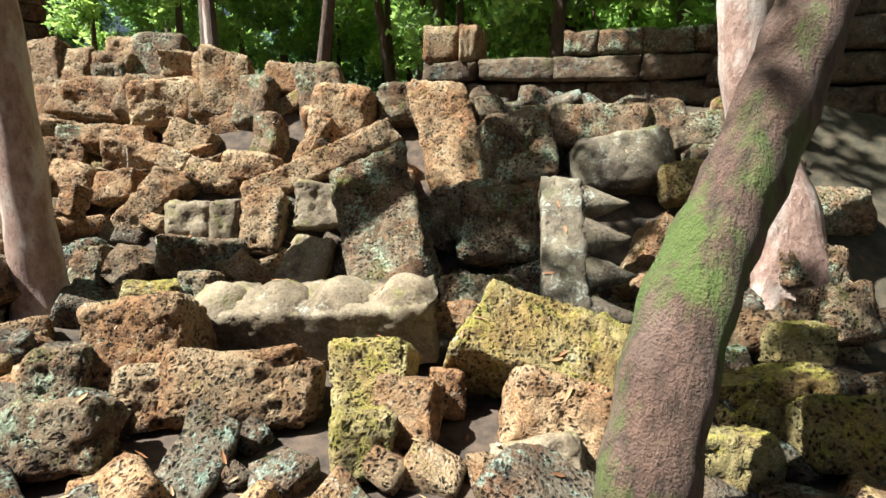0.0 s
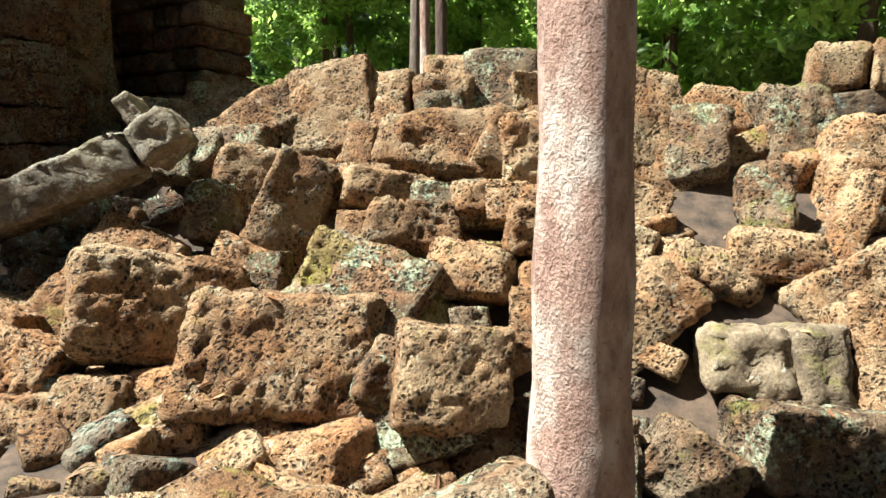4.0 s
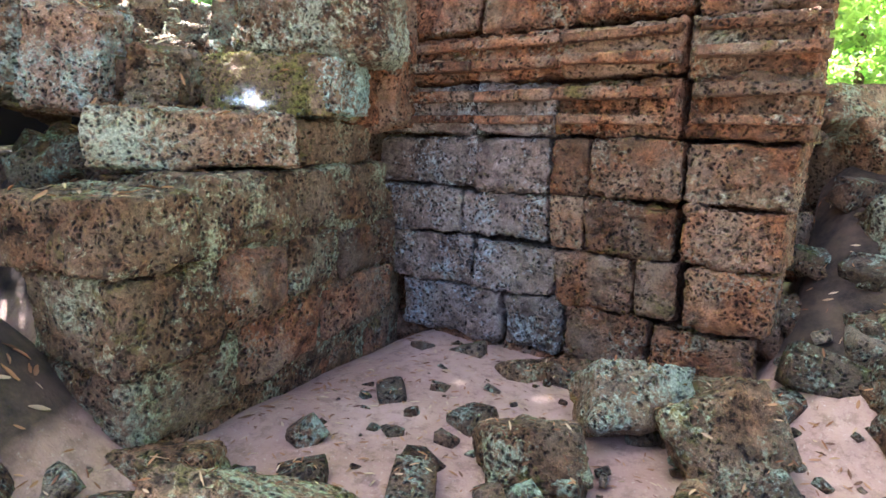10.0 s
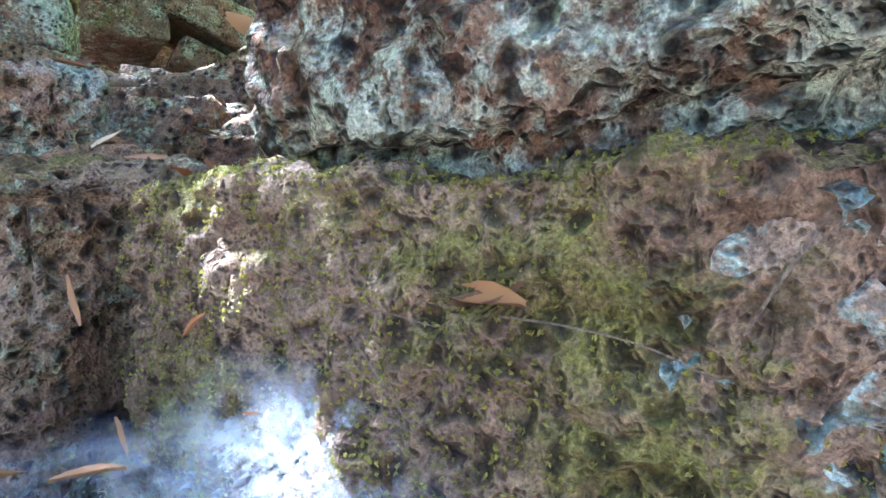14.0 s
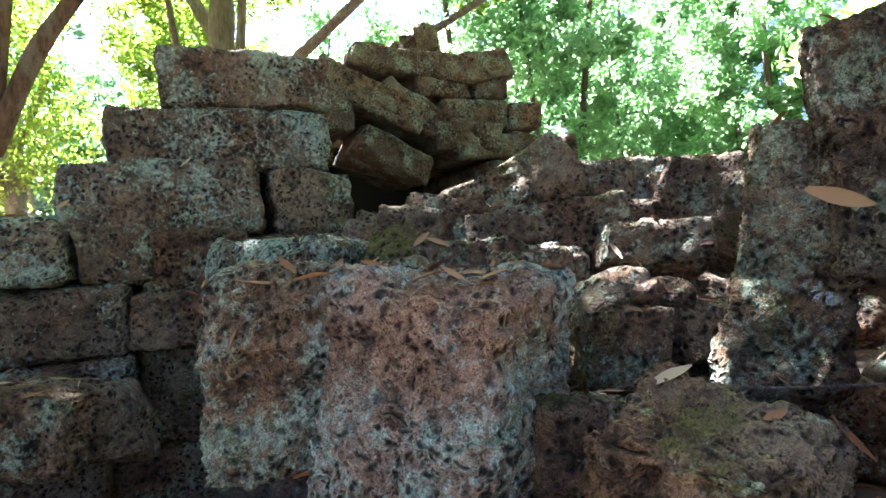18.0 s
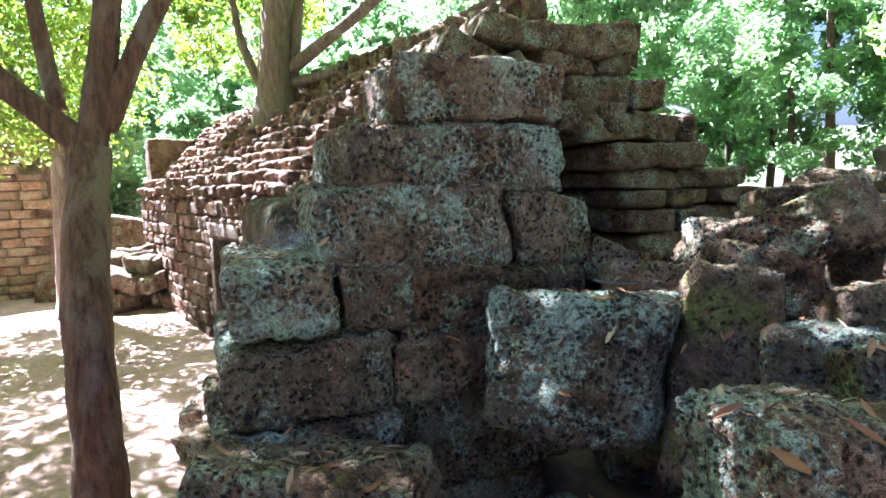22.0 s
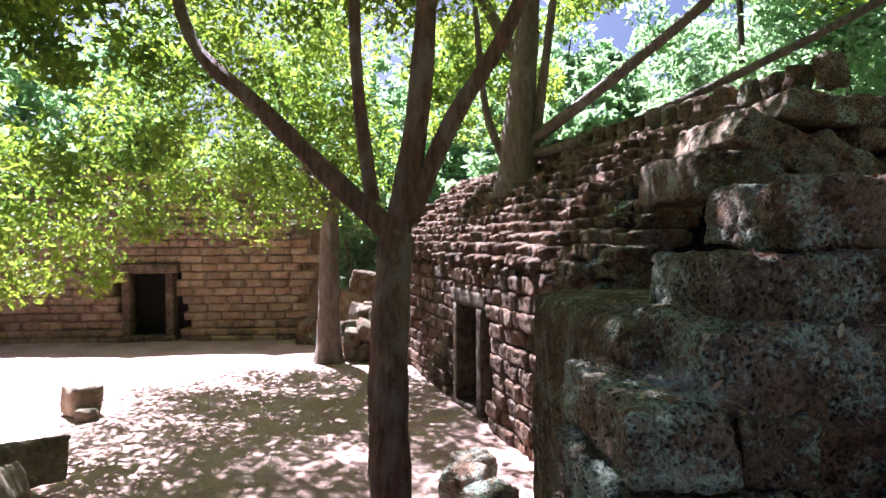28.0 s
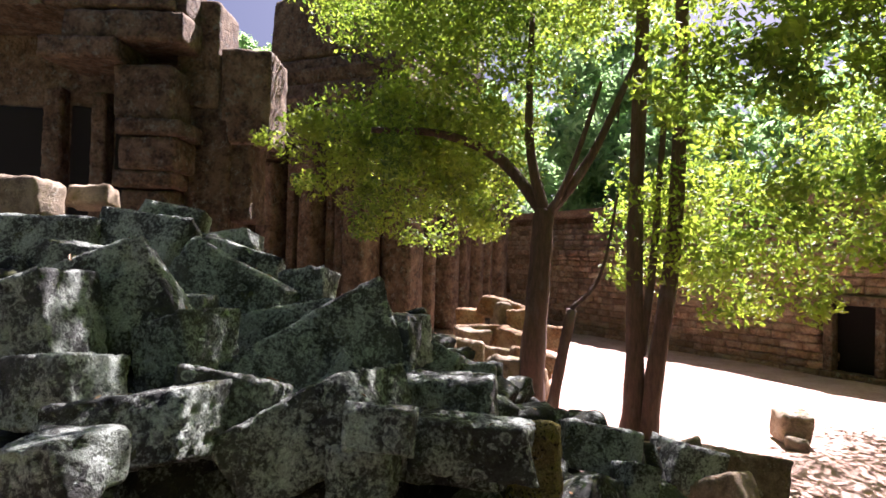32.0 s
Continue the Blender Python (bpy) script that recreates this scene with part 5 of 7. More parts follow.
rock(-14.55, -4.14, 3.00, 0.56, 0.48, 0.40, -13, -2, 138, SLATE, 0.023, group="dark sandstone heap")
rock(-14.90, -3.52, 2.94, 0.71, 0.50, 0.39, -9, -12, 151, SLATE, 0.022, group="dark sandstone heap")
rock(-15.35, -3.76, 2.90, 0.64, 0.49, 0.46, -10, 6, 156, SLATE, 0.023, group="dark sandstone heap")
rock(-15.73, -3.43, 2.79, 0.86, 0.54, 0.44, -15, -28, 150, SLATE, 0.023, group="dark sandstone heap")
rock(-16.28, -4.24, 2.82, 0.32, 0.33, 0.48, -8, 34, 140, SLATE, 0.031, group="dark sandstone heap")
rock(-17.03, -4.66, 2.50, 0.73, 0.48, 0.45, -3, 3, 156, SLATE, 0.036, group="dark sandstone heap")
rock(-16.90, -3.77, 2.44, 0.92, 0.54, 0.43, -11, 4, 151, SLATE, 0.030, group="dark sandstone heap")
rock(-17.71, -4.39, 2.47, 0.60, 0.36, 0.31, -2, 8, 161, SLATE, 0.037, group="dark sandstone heap")
rock(-17.72, -5.51, 2.70, 0.67, 0.48, 0.52, -19, 16, 135, SLATE, 0.044, group="dark sandstone heap")
rock(-18.20, -5.34, 2.48, 0.55, 0.40, 0.44, -17, -2, 136, SLATE, 0.045, group="dark sandstone heap")
rock(-19.48, -4.59, 1.80, 0.90, 0.59, 0.50, -18, 6, 138, SLATE, 0.045, group="dark sandstone heap")
rock(-14.57, -2.84, 3.03, 0.34, 0.30, 0.24, 1, -11, 134, SLATE, 0.022, group="dark sandstone heap")
rock(-15.93, -3.09, 2.71, 0.35, 0.30, 0.29, -2, -2, 142, SLATE, 0.022, group="dark sandstone heap")
rock(-19.24, -4.00, 1.73, 0.37, 0.31, 0.32, -14, 18, 158, SLATE, 0.041, group="dark sandstone heap")
rock(-14.61, -6.65, 3.62, 0.61, 0.50, 0.46, -9, 8, 145, SLATE, 0.039, group="dark sandstone heap")
rock(-17.80, -3.84, 2.20, 0.41, 0.43, 0.62, -6, -5, 134, GOLD, 0.034, group="dark sandstone heap")
rock(-21.39, -4.96, 1.07, 0.80, 0.30, 0.80, -12, -23, 136, PALE, 0.050, group="dark sandstone heap")
rock(-22.55, -4.95, 0.93, 1.30, 0.74, 0.58, -11, 10, 154, PALE, 0.050, group="dark sandstone heap")
rock(-14.01, -9.41, 4.43, 0.77, 0.52, 0.49, -7, 4, 137, PALE, 0.050, group="dark sandstone heap")
rock(-14.75, -9.58, 4.51, 0.61, 0.37, 0.31, -11, -2, 143, PALE, 0.050, group="dark sandstone heap")
rock(-16.74, -4.58, 3.13, 0.83, 0.53, 0.47, -8, -7, 135, SLATE, 0.028, group="dark sandstone heap")
rock(-16.24, -3.68, 2.92, 0.38, 0.30, 0.32, -9, -21, 114, SLATE, 0.022, group="dark sandstone heap")
rock(-16.82, -3.70, 2.81, 0.66, 0.42, 0.36, -3, -1, 130, SLATE, 0.025, group="dark sandstone heap")
rock(-16.62, -3.05, 2.74, 0.65, 0.38, 0.31, -3, 3, 137, SLATE, 0.022, group="dark sandstone heap")
rock(-15.87, -2.80, 2.99, 0.31, 0.25, 0.24, -11, -1, 135, SLATE, 0.022, group="dark sandstone heap")
rock(-19.72, -9.77, 2.39, 0.59, 0.62, 0.46, -12, -0, 168, PALE, 0.070, group="sunlit fallen stones by the tower")
rock(-21.97, -11.38, 1.70, 1.36, 0.75, 0.64, -9, 5, 153, PALE, 0.070, group="sunlit fallen stones by the tower")
rock(-23.22, -11.78, 1.35, 1.51, 0.75, 0.62, -11, 8, 148, PALE, 0.070, group="sunlit fallen stones by the tower")
rock(-25.56, -13.84, 2.17, 0.87, 0.75, 0.67, -5, 5, 169, PALE, 0.070, group="sunlit fallen stones by the tower")
rock(-21.34, -11.11, 1.95, 0.78, 0.59, 0.37, -2, -0, 132, PALE, 0.070, group="sunlit fallen stones by the tower")
rock(-24.28, -13.47, 1.62, 1.10, 0.75, 0.47, 3, 3, 168, PALE, 0.070, group="sunlit fallen stones by the tower")
rock(-22.51, -9.84, 1.37, 1.04, 0.75, 0.70, -22, 10, 150, PALE, 0.070, group="sunlit fallen stones by the tower")
rock(-21.33, -4.93, 1.23, 0.60, 0.75, 0.63, -10, 20, 158, SLATE, 0.049, group="dark sandstone heap")
rock(-26.80, -6.29, 0.64, 0.59, 0.75, 0.62, 0, 4, 135, PALE, 0.070)
rock(-26.34, -5.94, 0.45, 0.38, 0.36, 0.28, 0, 4, 115, PALE, 0.070)
rock(-21.37, -4.60, 0.89, 1.12, 0.74, 0.45, -20, -28, 115, PALE, 0.052)
rock(-20.92, -5.26, 0.96, 0.59, 0.64, 0.51, 1, -0, 115, SLATE, 0.051)

# dark rubble at the corner of the courtyard
rock(-34.82, -2.77, 0.51, 1.30, 0.90, 1.15, -10, 8, 82, DAMP, 0.070, group="corner rubble")
rock(-34.74, -1.24, 1.27, 1.88, 0.90, 1.34, -10, 8, 69, DAMP, 0.070, group="corner rubble")
rock(-34.74, -1.63, 0.13, 2.09, 0.90, 1.15, -10, 8, 72, DAMP, 0.070, group="corner rubble")
rock(-34.66, -0.29, 0.50, 1.55, 0.90, 1.72, -10, 8, 102, DAMP, 0.070, group="corner rubble")
rock(-34.73, -0.85, 2.22, 1.57, 0.90, 0.95, -10, 8, 72, DAMP, 0.070, group="corner rubble")
rock(-34.76, -2.01, -0.26, 1.06, 0.90, 0.76, -10, 8, 99, DAMP, 0.070, group="corner rubble")
rock(-34.70, -1.06, -0.26, 1.58, 0.90, 0.76, -10, 8, 100, DAMP, 0.070, group="corner rubble")

# sunlit slabs fallen from the tower
rock(-25.53, -14.03, 2.28, 1.24, 0.75, 0.67, -8, 14, 121, WARM, 0.070, group="sunlit fallen stones by the tower")
rock(-24.51, -13.68, 1.65, 1.57, 0.75, 0.53, -8, -6, 117, WARM, 0.070, group="sunlit fallen stones by the tower")
rock(-24.87, -12.54, 1.59, 1.19, 0.75, 0.67, -8, 8, 111, WARM, 0.070, group="sunlit fallen stones by the tower")
rock(-23.33, -13.50, 1.41, 1.58, 0.75, 0.53, -8, 4, 129, WARM, 0.070, group="sunlit fallen stones by the tower")
rock(-23.46, -11.86, 1.25, 1.62, 0.75, 0.55, -8, -4, 147, WARM, 0.070, group="sunlit fallen stones by the tower")
rock(-23.82, -10.72, 1.36, 0.94, 0.75, 0.66, -8, 10, 150, WARM, 0.070, group="sunlit fallen stones by the tower")
rock(-25.66, -13.15, 2.10, 0.97, 0.75, 0.65, -8, -10, 132, WARM, 0.070, group="sunlit fallen stones by the tower")
rock(-25.53, -11.81, 1.76, 0.74, 0.75, 0.67, -8, 6, 129, WARM, 0.070, group="sunlit fallen stones by the tower")
rock(-24.87, -14.77, 2.01, 0.90, 0.75, 0.50, -8, -0, 148, WARM, 0.070, group="sunlit fallen stones by the tower")
rock(-22.61, -9.83, 1.16, 1.28, 0.75, 0.70, -8, -8, 133, WARM, 0.070, group="sunlit fallen stones by the tower")

# ---- broken vault of the gallery ----
vault = thing("wall_vault", -20.4, 0.0, 0.0, "broken end of a corbelled vault with a black slab as its inner shade", "wall", kind="structure")
for z0, z1, a, b, d in ((2.0, 2.4, 6.5, 8.4, 2.6), (2.4, 2.75, 6.4, 8.3, 2.6), (2.75, 3.1, 6.2, 8.6, 2.8), (3.1, 3.35, 6.1, 8.7, 2.9), (3.35, 3.62, 6.0, 8.4, 2.6), (3.62, 3.95, 5.8, 7.6, 2.3), (3.95, 4.35, 5.4, 7.3, 2.2), (4.35, 4.75, 5.2, 6.7, 2.1), (4.75, 5.1, 4.9, 6.3, 2.0)):
    y = a
    while y < b - 0.1:
        n = min(rw.uniform(0.7, 1.2), b - y)
        verts, quads = rough_box((d, n - 0.012, z1 - z0 - 0.01), int(z0 * 100 + y * 10), 0.06, 1.0, 0.05)
        part("stone", fast_mesh("stone", verts, quads, DAMP), vault, pose(-d / 2 + rw.uniform(-0.06, 0.06), y + n / 2, (z0 + z1) / 2, rw.uniform(-3, 3), 0, rw.uniform(-2, 2)))
        y += n
for y, z, sy, sz, tilt, seed in ((4.9, 5.15, 1.7, 0.32, -4, 1), (4.3, 4.72, 1.5, 0.4, -24, 2), (5.0, 4.5, 1.3, 0.42, -28, 3), (5.6, 4.25, 0.9, 0.35, 0, 4), (5.9, 5.2, 0.7, 0.4, 10, 5), (3.6, 4.5, 0.9, 0.5, 0, 6), (4.6, 4.02, 1.0, 0.4, -26, 7)):
    verts, quads = rough_box((1.5, sy, sz), seed + 70, 0.05, 0.9, 0.06)
    part("stone", fast_mesh("stone", verts, quads, DAMP), vault, pose(-0.7, y, z, tilt, 0, 0))
# Black slab put in for the shade inside the vault.
lump("hollow", -2.4, 5.0, 2.6, 0.4, 3.2, 4.0, vault, SHADE_BLACK, 3)

# ---- far gallery across the courtyard ----
def joined_wall(name, label, at_, rz, length, rows, skip=(), mat=None, lengths=(0.5, 0.9), seed=4):
    """A distant wall of many blocks, joined; local x runs along it, the face looks to -y."""
    rs = np.random.RandomState(seed)
    base, quads0 = rough_box((1, 1, 1), 77, 0.25, 0.35, 0.02)
    vs, qs, n0 = [], [], 0
    for z0, z1, out, depth in rows:
        x = -rs.uniform(0, 0.4)
        while x < length:
            n = rs.uniform(*lengths)
            if not any(x + n > a and x < b and z0 < top for a, b, top in skip):
                size = np.array((n - 0.015, depth, z1 - z0 - 0.012))
                c = np.array((x + n / 2, depth / 2 - out + rs.uniform(-0.03, 0.03), (z0 + z1) / 2))
                vs.append(base * size + c)
                qs.append(quads0 + n0)
                n0 += len(base)
            x += n
    ob = new(name, fast_mesh(name, np.concatenate(vs), np.concatenate(qs), mat))
    ob.matrix_world = pose(*at_, 0, 0, rz)
    return tagged(ob, label, "wall", "", "structure")


def steps(z0, z1, n, out=0.0, depth=0.8, curve=0.0):
    h = (z1 - z0) / n
    return [(z0 + k * h, z0 + (k + 1) * h, out - curve * k * (1 + 0.12 * k), depth) for k in range(n)]


# local x runs towards -y
FAR_ROWS = [(0.2, 0.5, 0.25, 1.1), (0.5, 0.75, 0.14, 1.0)] + steps(0.75, 3.9, 11) + [(3.9, 4.1, 0.12, 0.9), (4.1, 4.4, 0.22, 1.0), (4.4, 4.6, 0.1, 1.0)] + steps(4.6, 6.4, 6, -0.05, 1.0, 0.17)
far = joined_wall("wall_west", "long orange laterite gallery across the courtyard with a dark doorway", (-35.6, -40.0, 0), 90, 36.2, FAR_ROWS, ((30.6, 32.0, 2.75), (12.0, 13.2, 2.75)), ORANGE)
far_roof = new("wall_west_roof", fast_mesh("wall_west_roof", *rough_box((2.6, 37, 0.4), 14, 0.8, 0.2, 0.0), ORANGE))
far_roof.matrix_world = pose(-37.4, -21.5, 6.3)
tagged(far_roof, "stone roof of the far gallery", "roof", "", "structure")
backing = new("wall_west_back", fast_mesh("wall_west_back", *rough_box((0.4, 37, 6.0), 4, 1.0, 0.2, 0.0), ORANGE))
backing.matrix_world = pose(-38.2, -21.5, 3.2)
tagged(backing, "inner wall of the far gallery", "wall", "", "structure")


def door_frame(name, x, y, z, rz, width, height, label):
    d = thing(name, x, y, z, label, "doorway", kind="structure", rz=rz)
    for k, (px, pz, sx, sz) in enumerate(((-width / 2 - 0.13, height / 2, 0.26, height), (width / 2 + 0.13, height / 2, 0.26, height), (0, height + 0.16, width + 0.8, 0.32), (0, -0.12, width + 0.7, 0.24))):
        verts, quads = rough_box((sx, 0.45, sz), 400 + k, 0.08, 0.35, 0.02)
        part(("jamb", "jamb", "lintel", "sill")[k], fast_mesh("frame", verts, quads, TOWER), d, pose(px, 0, pz))
    # Black panel stands in for the shade of the room behind.
    lump("dark_interior", 0, 1.1, height / 2, width + 1.2, 0.3, height + 0.8, d, SHADE_BLACK, 3)
    return d


door_frame("door_1", -35.55, -8.7, 0.55, 90, 1.2, 2.15, "dark sandstone-framed doorway in the far gallery")
D2 = gallery.matrix_world @ pose(6.2, -0.2, 0.45)
d2 = door_frame("door_2", 0, 0, 0, 0, 1.1, 2.05, "sandstone-framed doorway in the gallery wall")
d2.matrix_world = D2 @ pose(0, 0, 0, 0, 0, 180)

# ---- tower and porch beyond the dark heap ----
tower = thing("tower", -25.3, -23.2, 0.3, "tall ruined sandstone tower with pilasters and false doors", "tower", kind="structure", rz=32)


def tw(x, y, z, sx, sy, sz, name="wall_block", mat=None, seed=1, g=0.25):
    lump(name, x, y, z, sx, sy, sz, tower, mat or TOWER, seed, g, 0, 0.5)


tw(0, 0, 0.4, 11.5, 9, 0.8, "plinth")
tw(0, -0.2, 4.2, 9.6, 7.4, 7.4, "body")
for k, (x, w, out) in enumerate(((-4.4, 0.9, 1.2), (-3.5, 0.35, 0.8), (-2.9, 0.35, 1.1), (-2.2, 0.4, 0.6), (-1.3, 0.5, 1.3), (-0.5, 0.7, 1.0), (0.5, 0.35, 0.7), (1.1, 0.6, 1.2), (2.0, 0.35, 0.7), (2.6, 0.3, 1.0), (3.3, 0.5, 0.8), (4.2, 0.9, 1.1))):
    tw(x, 3.5 + out / 2, 3.8 + 0.2 * (k % 3), w, out, 6.6 - 0.3 * (k % 2), "pilaster", seed=20 + k)
    tw(x, 3.55 + out / 2, 7.15, w + 0.2, out + 0.25, 0.35, "capital", seed=60 + k)
# Black strips painted as shade between the pilasters.
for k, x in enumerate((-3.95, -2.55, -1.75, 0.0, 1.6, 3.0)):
    tw(x, 3.62, 3.5, 0.42, 0.3, 5.4, "niche", SHADE_BLACK, 30 + k)
for k in range(9):
    tw(-4.6 + k * 1.15, 3.9, 7.75, 1.1, 1.6, 0.5, "frieze_block", seed=80 + k)
for k, (y, w, out) in enumerate(((-3.3, 0.8, 1.0), (-2.5, 0.3, 0.7), (-1.9, 0.35, 0.9), (-1.2, 0.3, 0.6), (-0.4, 0.5, 1.1), (0.4, 0.35, 0.8), (1.2, 0.6, 1.0), (1.9, 0.3, 0.6), (2.5, 0.35, 0.9), (3.2, 0.8, 1.1))):
    top = 5.4 + 0.5 * (k % 3)
    tw(4.8 + out / 2, y, 0.8 + top / 2, out, w, top, "pilaster", seed=120 + k)
    tw(4.85 + out / 2, y, 1.05 + top, out + 0.3, w + 0.2, 0.45, "capital", seed=140 + k)
    tw(4.85 + out / 2, y, 1.6 + top, out - 0.1, w + 0.35, 0.5, "capital", seed=150 + k)
# Same black strips as shade on the side face.
for k, y in enumerate((-2.2, -0.8, 0.8, 2.2)):
    tw(4.9, y, 3.6, 0.3, 0.5, 5.2, "niche", SHADE_BLACK, 130 + k)
for k in range(7):
    for j in range(3):
        tw(5.0 + 0.15 * (k % 3) - 0.15 * j, -3.3 + k * 1.05 + 0.2 * j, 7.6 + 0.6 * j, 1.3, 0.95, 0.52, "frieze_block", seed=160 + k + 7 * j)
for k in range(6):
    tw(0, 0.6, 7.9 + 0.55 * k, 10.6 - 0.5 * k - (0.5 if k % 2 else 0), 8.9 - 0.5 * k - (0.5 if k % 2 else 0), 0.56, "cornice", seed=40 + k)
tw(0, 0.6, 12.4, 7.0, 6.4, 2.6, "upper_tier")
tw(0, 0.6, 14.6, 6.0, 5.4, 2.2, "upper_tier", seed=2)

porch = thing("porch", -15.25, -16.4, 0.3, "ruined sandstone porch with a dark doorway and square pillar", "porch", kind="structure", rz=147.6)


def pr(x0, x1, y, d, z0, z1, name, seed, mat=None, wear=0.7):
    lump(name, (x0 + x1) / 2, y + d / 2, (z0 + z1) / 2 - 0.3, x1 - x0, d, z1 - z0, porch, mat or TOWER, seed, 0.1, 0, wear)


pr(0.35, 1.45, -0.2, 1.0, 0.2, 5.3, "pillar", 1)
pr(0.2, 1.6, -0.35, 1.3, 5.3, 5.7, "capital", 2)
pr(0.35, 1.75, -0.45, 1.4, 5.7, 6.5, "capital", 3)
pr(0.3, 1.9, -0.55, 1.5, 6.5, 6.9, "capital", 4)
pr(0.15, 1.6, -0.4, 1.4, 6.9, 8.2, "capital", 5)
pr(-1.4, 0.4, -0.8, 1.6, 8.2, 8.7, "lintel", 6)
pr(-1.0, 1.9, -0.6, 1.8, 8.7, 9.4, "cornice", 7)
pr(-0.6, 1.8, -0.3, 1.8, 9.4, 10.4, "cornice", 8)
pr(-5.0, 1.2, 0.0, 1.8, 10.0, 12.5, "pediment", 9)
pr(-5.5, 1.5, 1.6, 0.8, 0.2, 10.0, "rear_wall", 10)
pr(1.5, 2.6, 0.6, 1.6, 0.2, 7.6, "side_wall", 11)
pr(1.6, 3.1, 0.8, 1.4, 4.6, 7.0, "side_wall", 12)
pr(1.2, 2.3, 0.5, 1.4, 7.4, 10.2, "side_wall", 13)
pr(2.3, 3.6, 0.6, 1.6, 6.6, 9.0, "side_wall", 16)
# Slab added overhead to shade the rear wall.
pr(-5.5, 1.5, -0.5, 2.2, 9.5, 10.0, "roof_slab", 17)
# Black sheets put on the rear wall as the openings' deep shade.
pr(-5.4, -2.7, 1.5, 0.15, 0.4, 7.6, "doorway", 18, SHADE_BLACK)
pr(-2.0, -1.4, 1.5, 0.15, 0.4, 7.6, "doorway", 19, SHADE_BLACK)
pr(-0.8, 0.4, 1.5, 0.15, 0.4, 7.8, "doorway", 20, SHADE_BLACK)
pr(-2.6, -2.1, 1.2, 0.5, 0.2, 8.0, "pilaster", 14)
pr(-1.3, -0.9, 1.2, 0.5, 0.2, 8.0, "pilaster", 15)

# ---- carved balustrade beams ----
def balustrade(name, a, b, width, height, lobes, up, label, rise=0.2, mat=None, point=1.7, lean=0.0):
    """A sandstone beam from a to b with a row of rounded lobes on its upper edge."""
    a, b = Vector(a), Vector(b)
    along = (b - a).normalized()
    side = along.cross(Vector(up)).normalized()
    top = side.cross(along)
    length = (b - a).length
    m = Matrix((along, side, top)).transposed().to_4x4()
    m.translation = (a + b) / 2
    ob = new(name)
    ob.matrix_world = m
    tagged(ob, label, "carved stone", "balustrade pieces")
    mat = mat or PALE
    verts, quads = rough_box((length, width, height), 60 + lobes, 0.035, 0.5, 0.03)
    part("beam", fast_mesh("beam", verts, quads, mat), ob)
    step = length / lobes
    for k in range(lobes):
        n = 20
        rr, aa = np.meshgrid(np.linspace(0.02, 1.0, 12), np.linspace(0, 2 * math.pi, n, endpoint=False), indexing="ij")
        verts = np.stack((rr * np.cos(aa) * step * 0.5, rr * np.sin(aa) * width * 0.48, rise * (1 - rr ** point) - 0.03), -1).reshape(-1, 3)
        verts = verts + 0.014 * np.stack([rough3(verts + k, 9.0, 50 + q) for q in range(3)], 1)
        i = np.arange(11)[:, None] * n + np.arange(n)[None, :]
        j = np.arange(11)[:, None] * n + (np.arange(n)[None, :] + 1) % n
        quads = np.stack((i, i + n, j + n, j), -1).reshape(-1, 4)
        part("lobe", fast_mesh("lobe", verts, quads, mat), ob, pose(-length / 2 + (k + 0.5) * step, 0, height * 0.5, 0, lean, 0))
    return ob


balustrade("carved_beam", (-3.08, 3.18, -0.02), (-1.33, 3.6, 0.12), 0.48, 0.46, 4, (0.0, -0.25, 1), "fallen sandstone balustrade beam with rounded lobes", 0.15)
balustrade("carved_beam", (-0.49, 3.92, -0.03), (-0.73, 4.95, 0.91), 0.3, 0.34, 4, (1.0, 0.2, 0.0), "upended sandstone balustrade beam with four pointed lobes", 0.4, NAGA, 1.15)
naga = balustrade("carved_beam", (-10.35, 2.76, 0.50), (-8.2, 3.96, 1.60), 0.36, 0.33, 6, (-0.4, -0.1, 1), "long carved sandstone balustrade leaning on the rubble", 0.07, NAGA)
verts, quads = rough_box((0.34, 0.4, 0.3), 91, 0.03, 0.7, 0.08)
part("snout", fast_mesh("snout", verts, quads, NAGA), naga, pose(1.54, 0, 0.02, 0, -14, 0))
verts, quads = rough_box((0.14, 0.26, 0.3), 92, 0.025, 1.0, 0.05)
part("crest", fast_mesh("crest", verts, quads, NAGA), naga, pose(1.46, 0.02, 0.22, 0, -8, 0))

# ---- trees ----
def tree(name, label, base, trunk, r0, r1, mat, branches=(), crown=(), leaves=0, size=0.09, seed=1, flare=0.12, crown_mat=None):
    """trunk and branches: lists of points; crown: (x, y, z, radius) clumps in world metres."""
    t = thing(name, *base, label, "tree")
    inv = t.matrix_world.inverted()
    loc = lambda pts: [inv @ Vector(p) for p in pts]
    limb(loc(trunk), r0, r1, mat, t, "trunk", 7, 14, 0.12, seed, flare)
    for k, (pts, a, b) in enumerate(branches):
        limb(loc(pts), a, b, mat, t, "branch", 5, 8, 0.12, seed + k)
    if leaves:
        c = np.array([tuple(inv @ Vector(q[:3])) for q in crown])
        verts, quads = leaf_cloud(c, leaves, size, np.array([q[3] for q in crown]), seed)
        part("crown", fast_mesh("crown", verts, quads, crown_mat or LEAF, False), t)
    return t


def clumps(cx, cy, cz, rx, ry, rz_, n, r, seed):
    rs = np.random.RandomState(seed)
    p = rs.normal(size=(n, 3))
    p /= np.maximum(np.linalg.norm(p, axis=1, keepdims=True), 1e-6)
    p *= rs.rand(n, 1) ** 0.4
    return [(cx + q[0] * rx, cy + q[1] * ry, cz + q[2] * rz_, r * (0.6 + 0.8 * rs.rand())) for q in p]


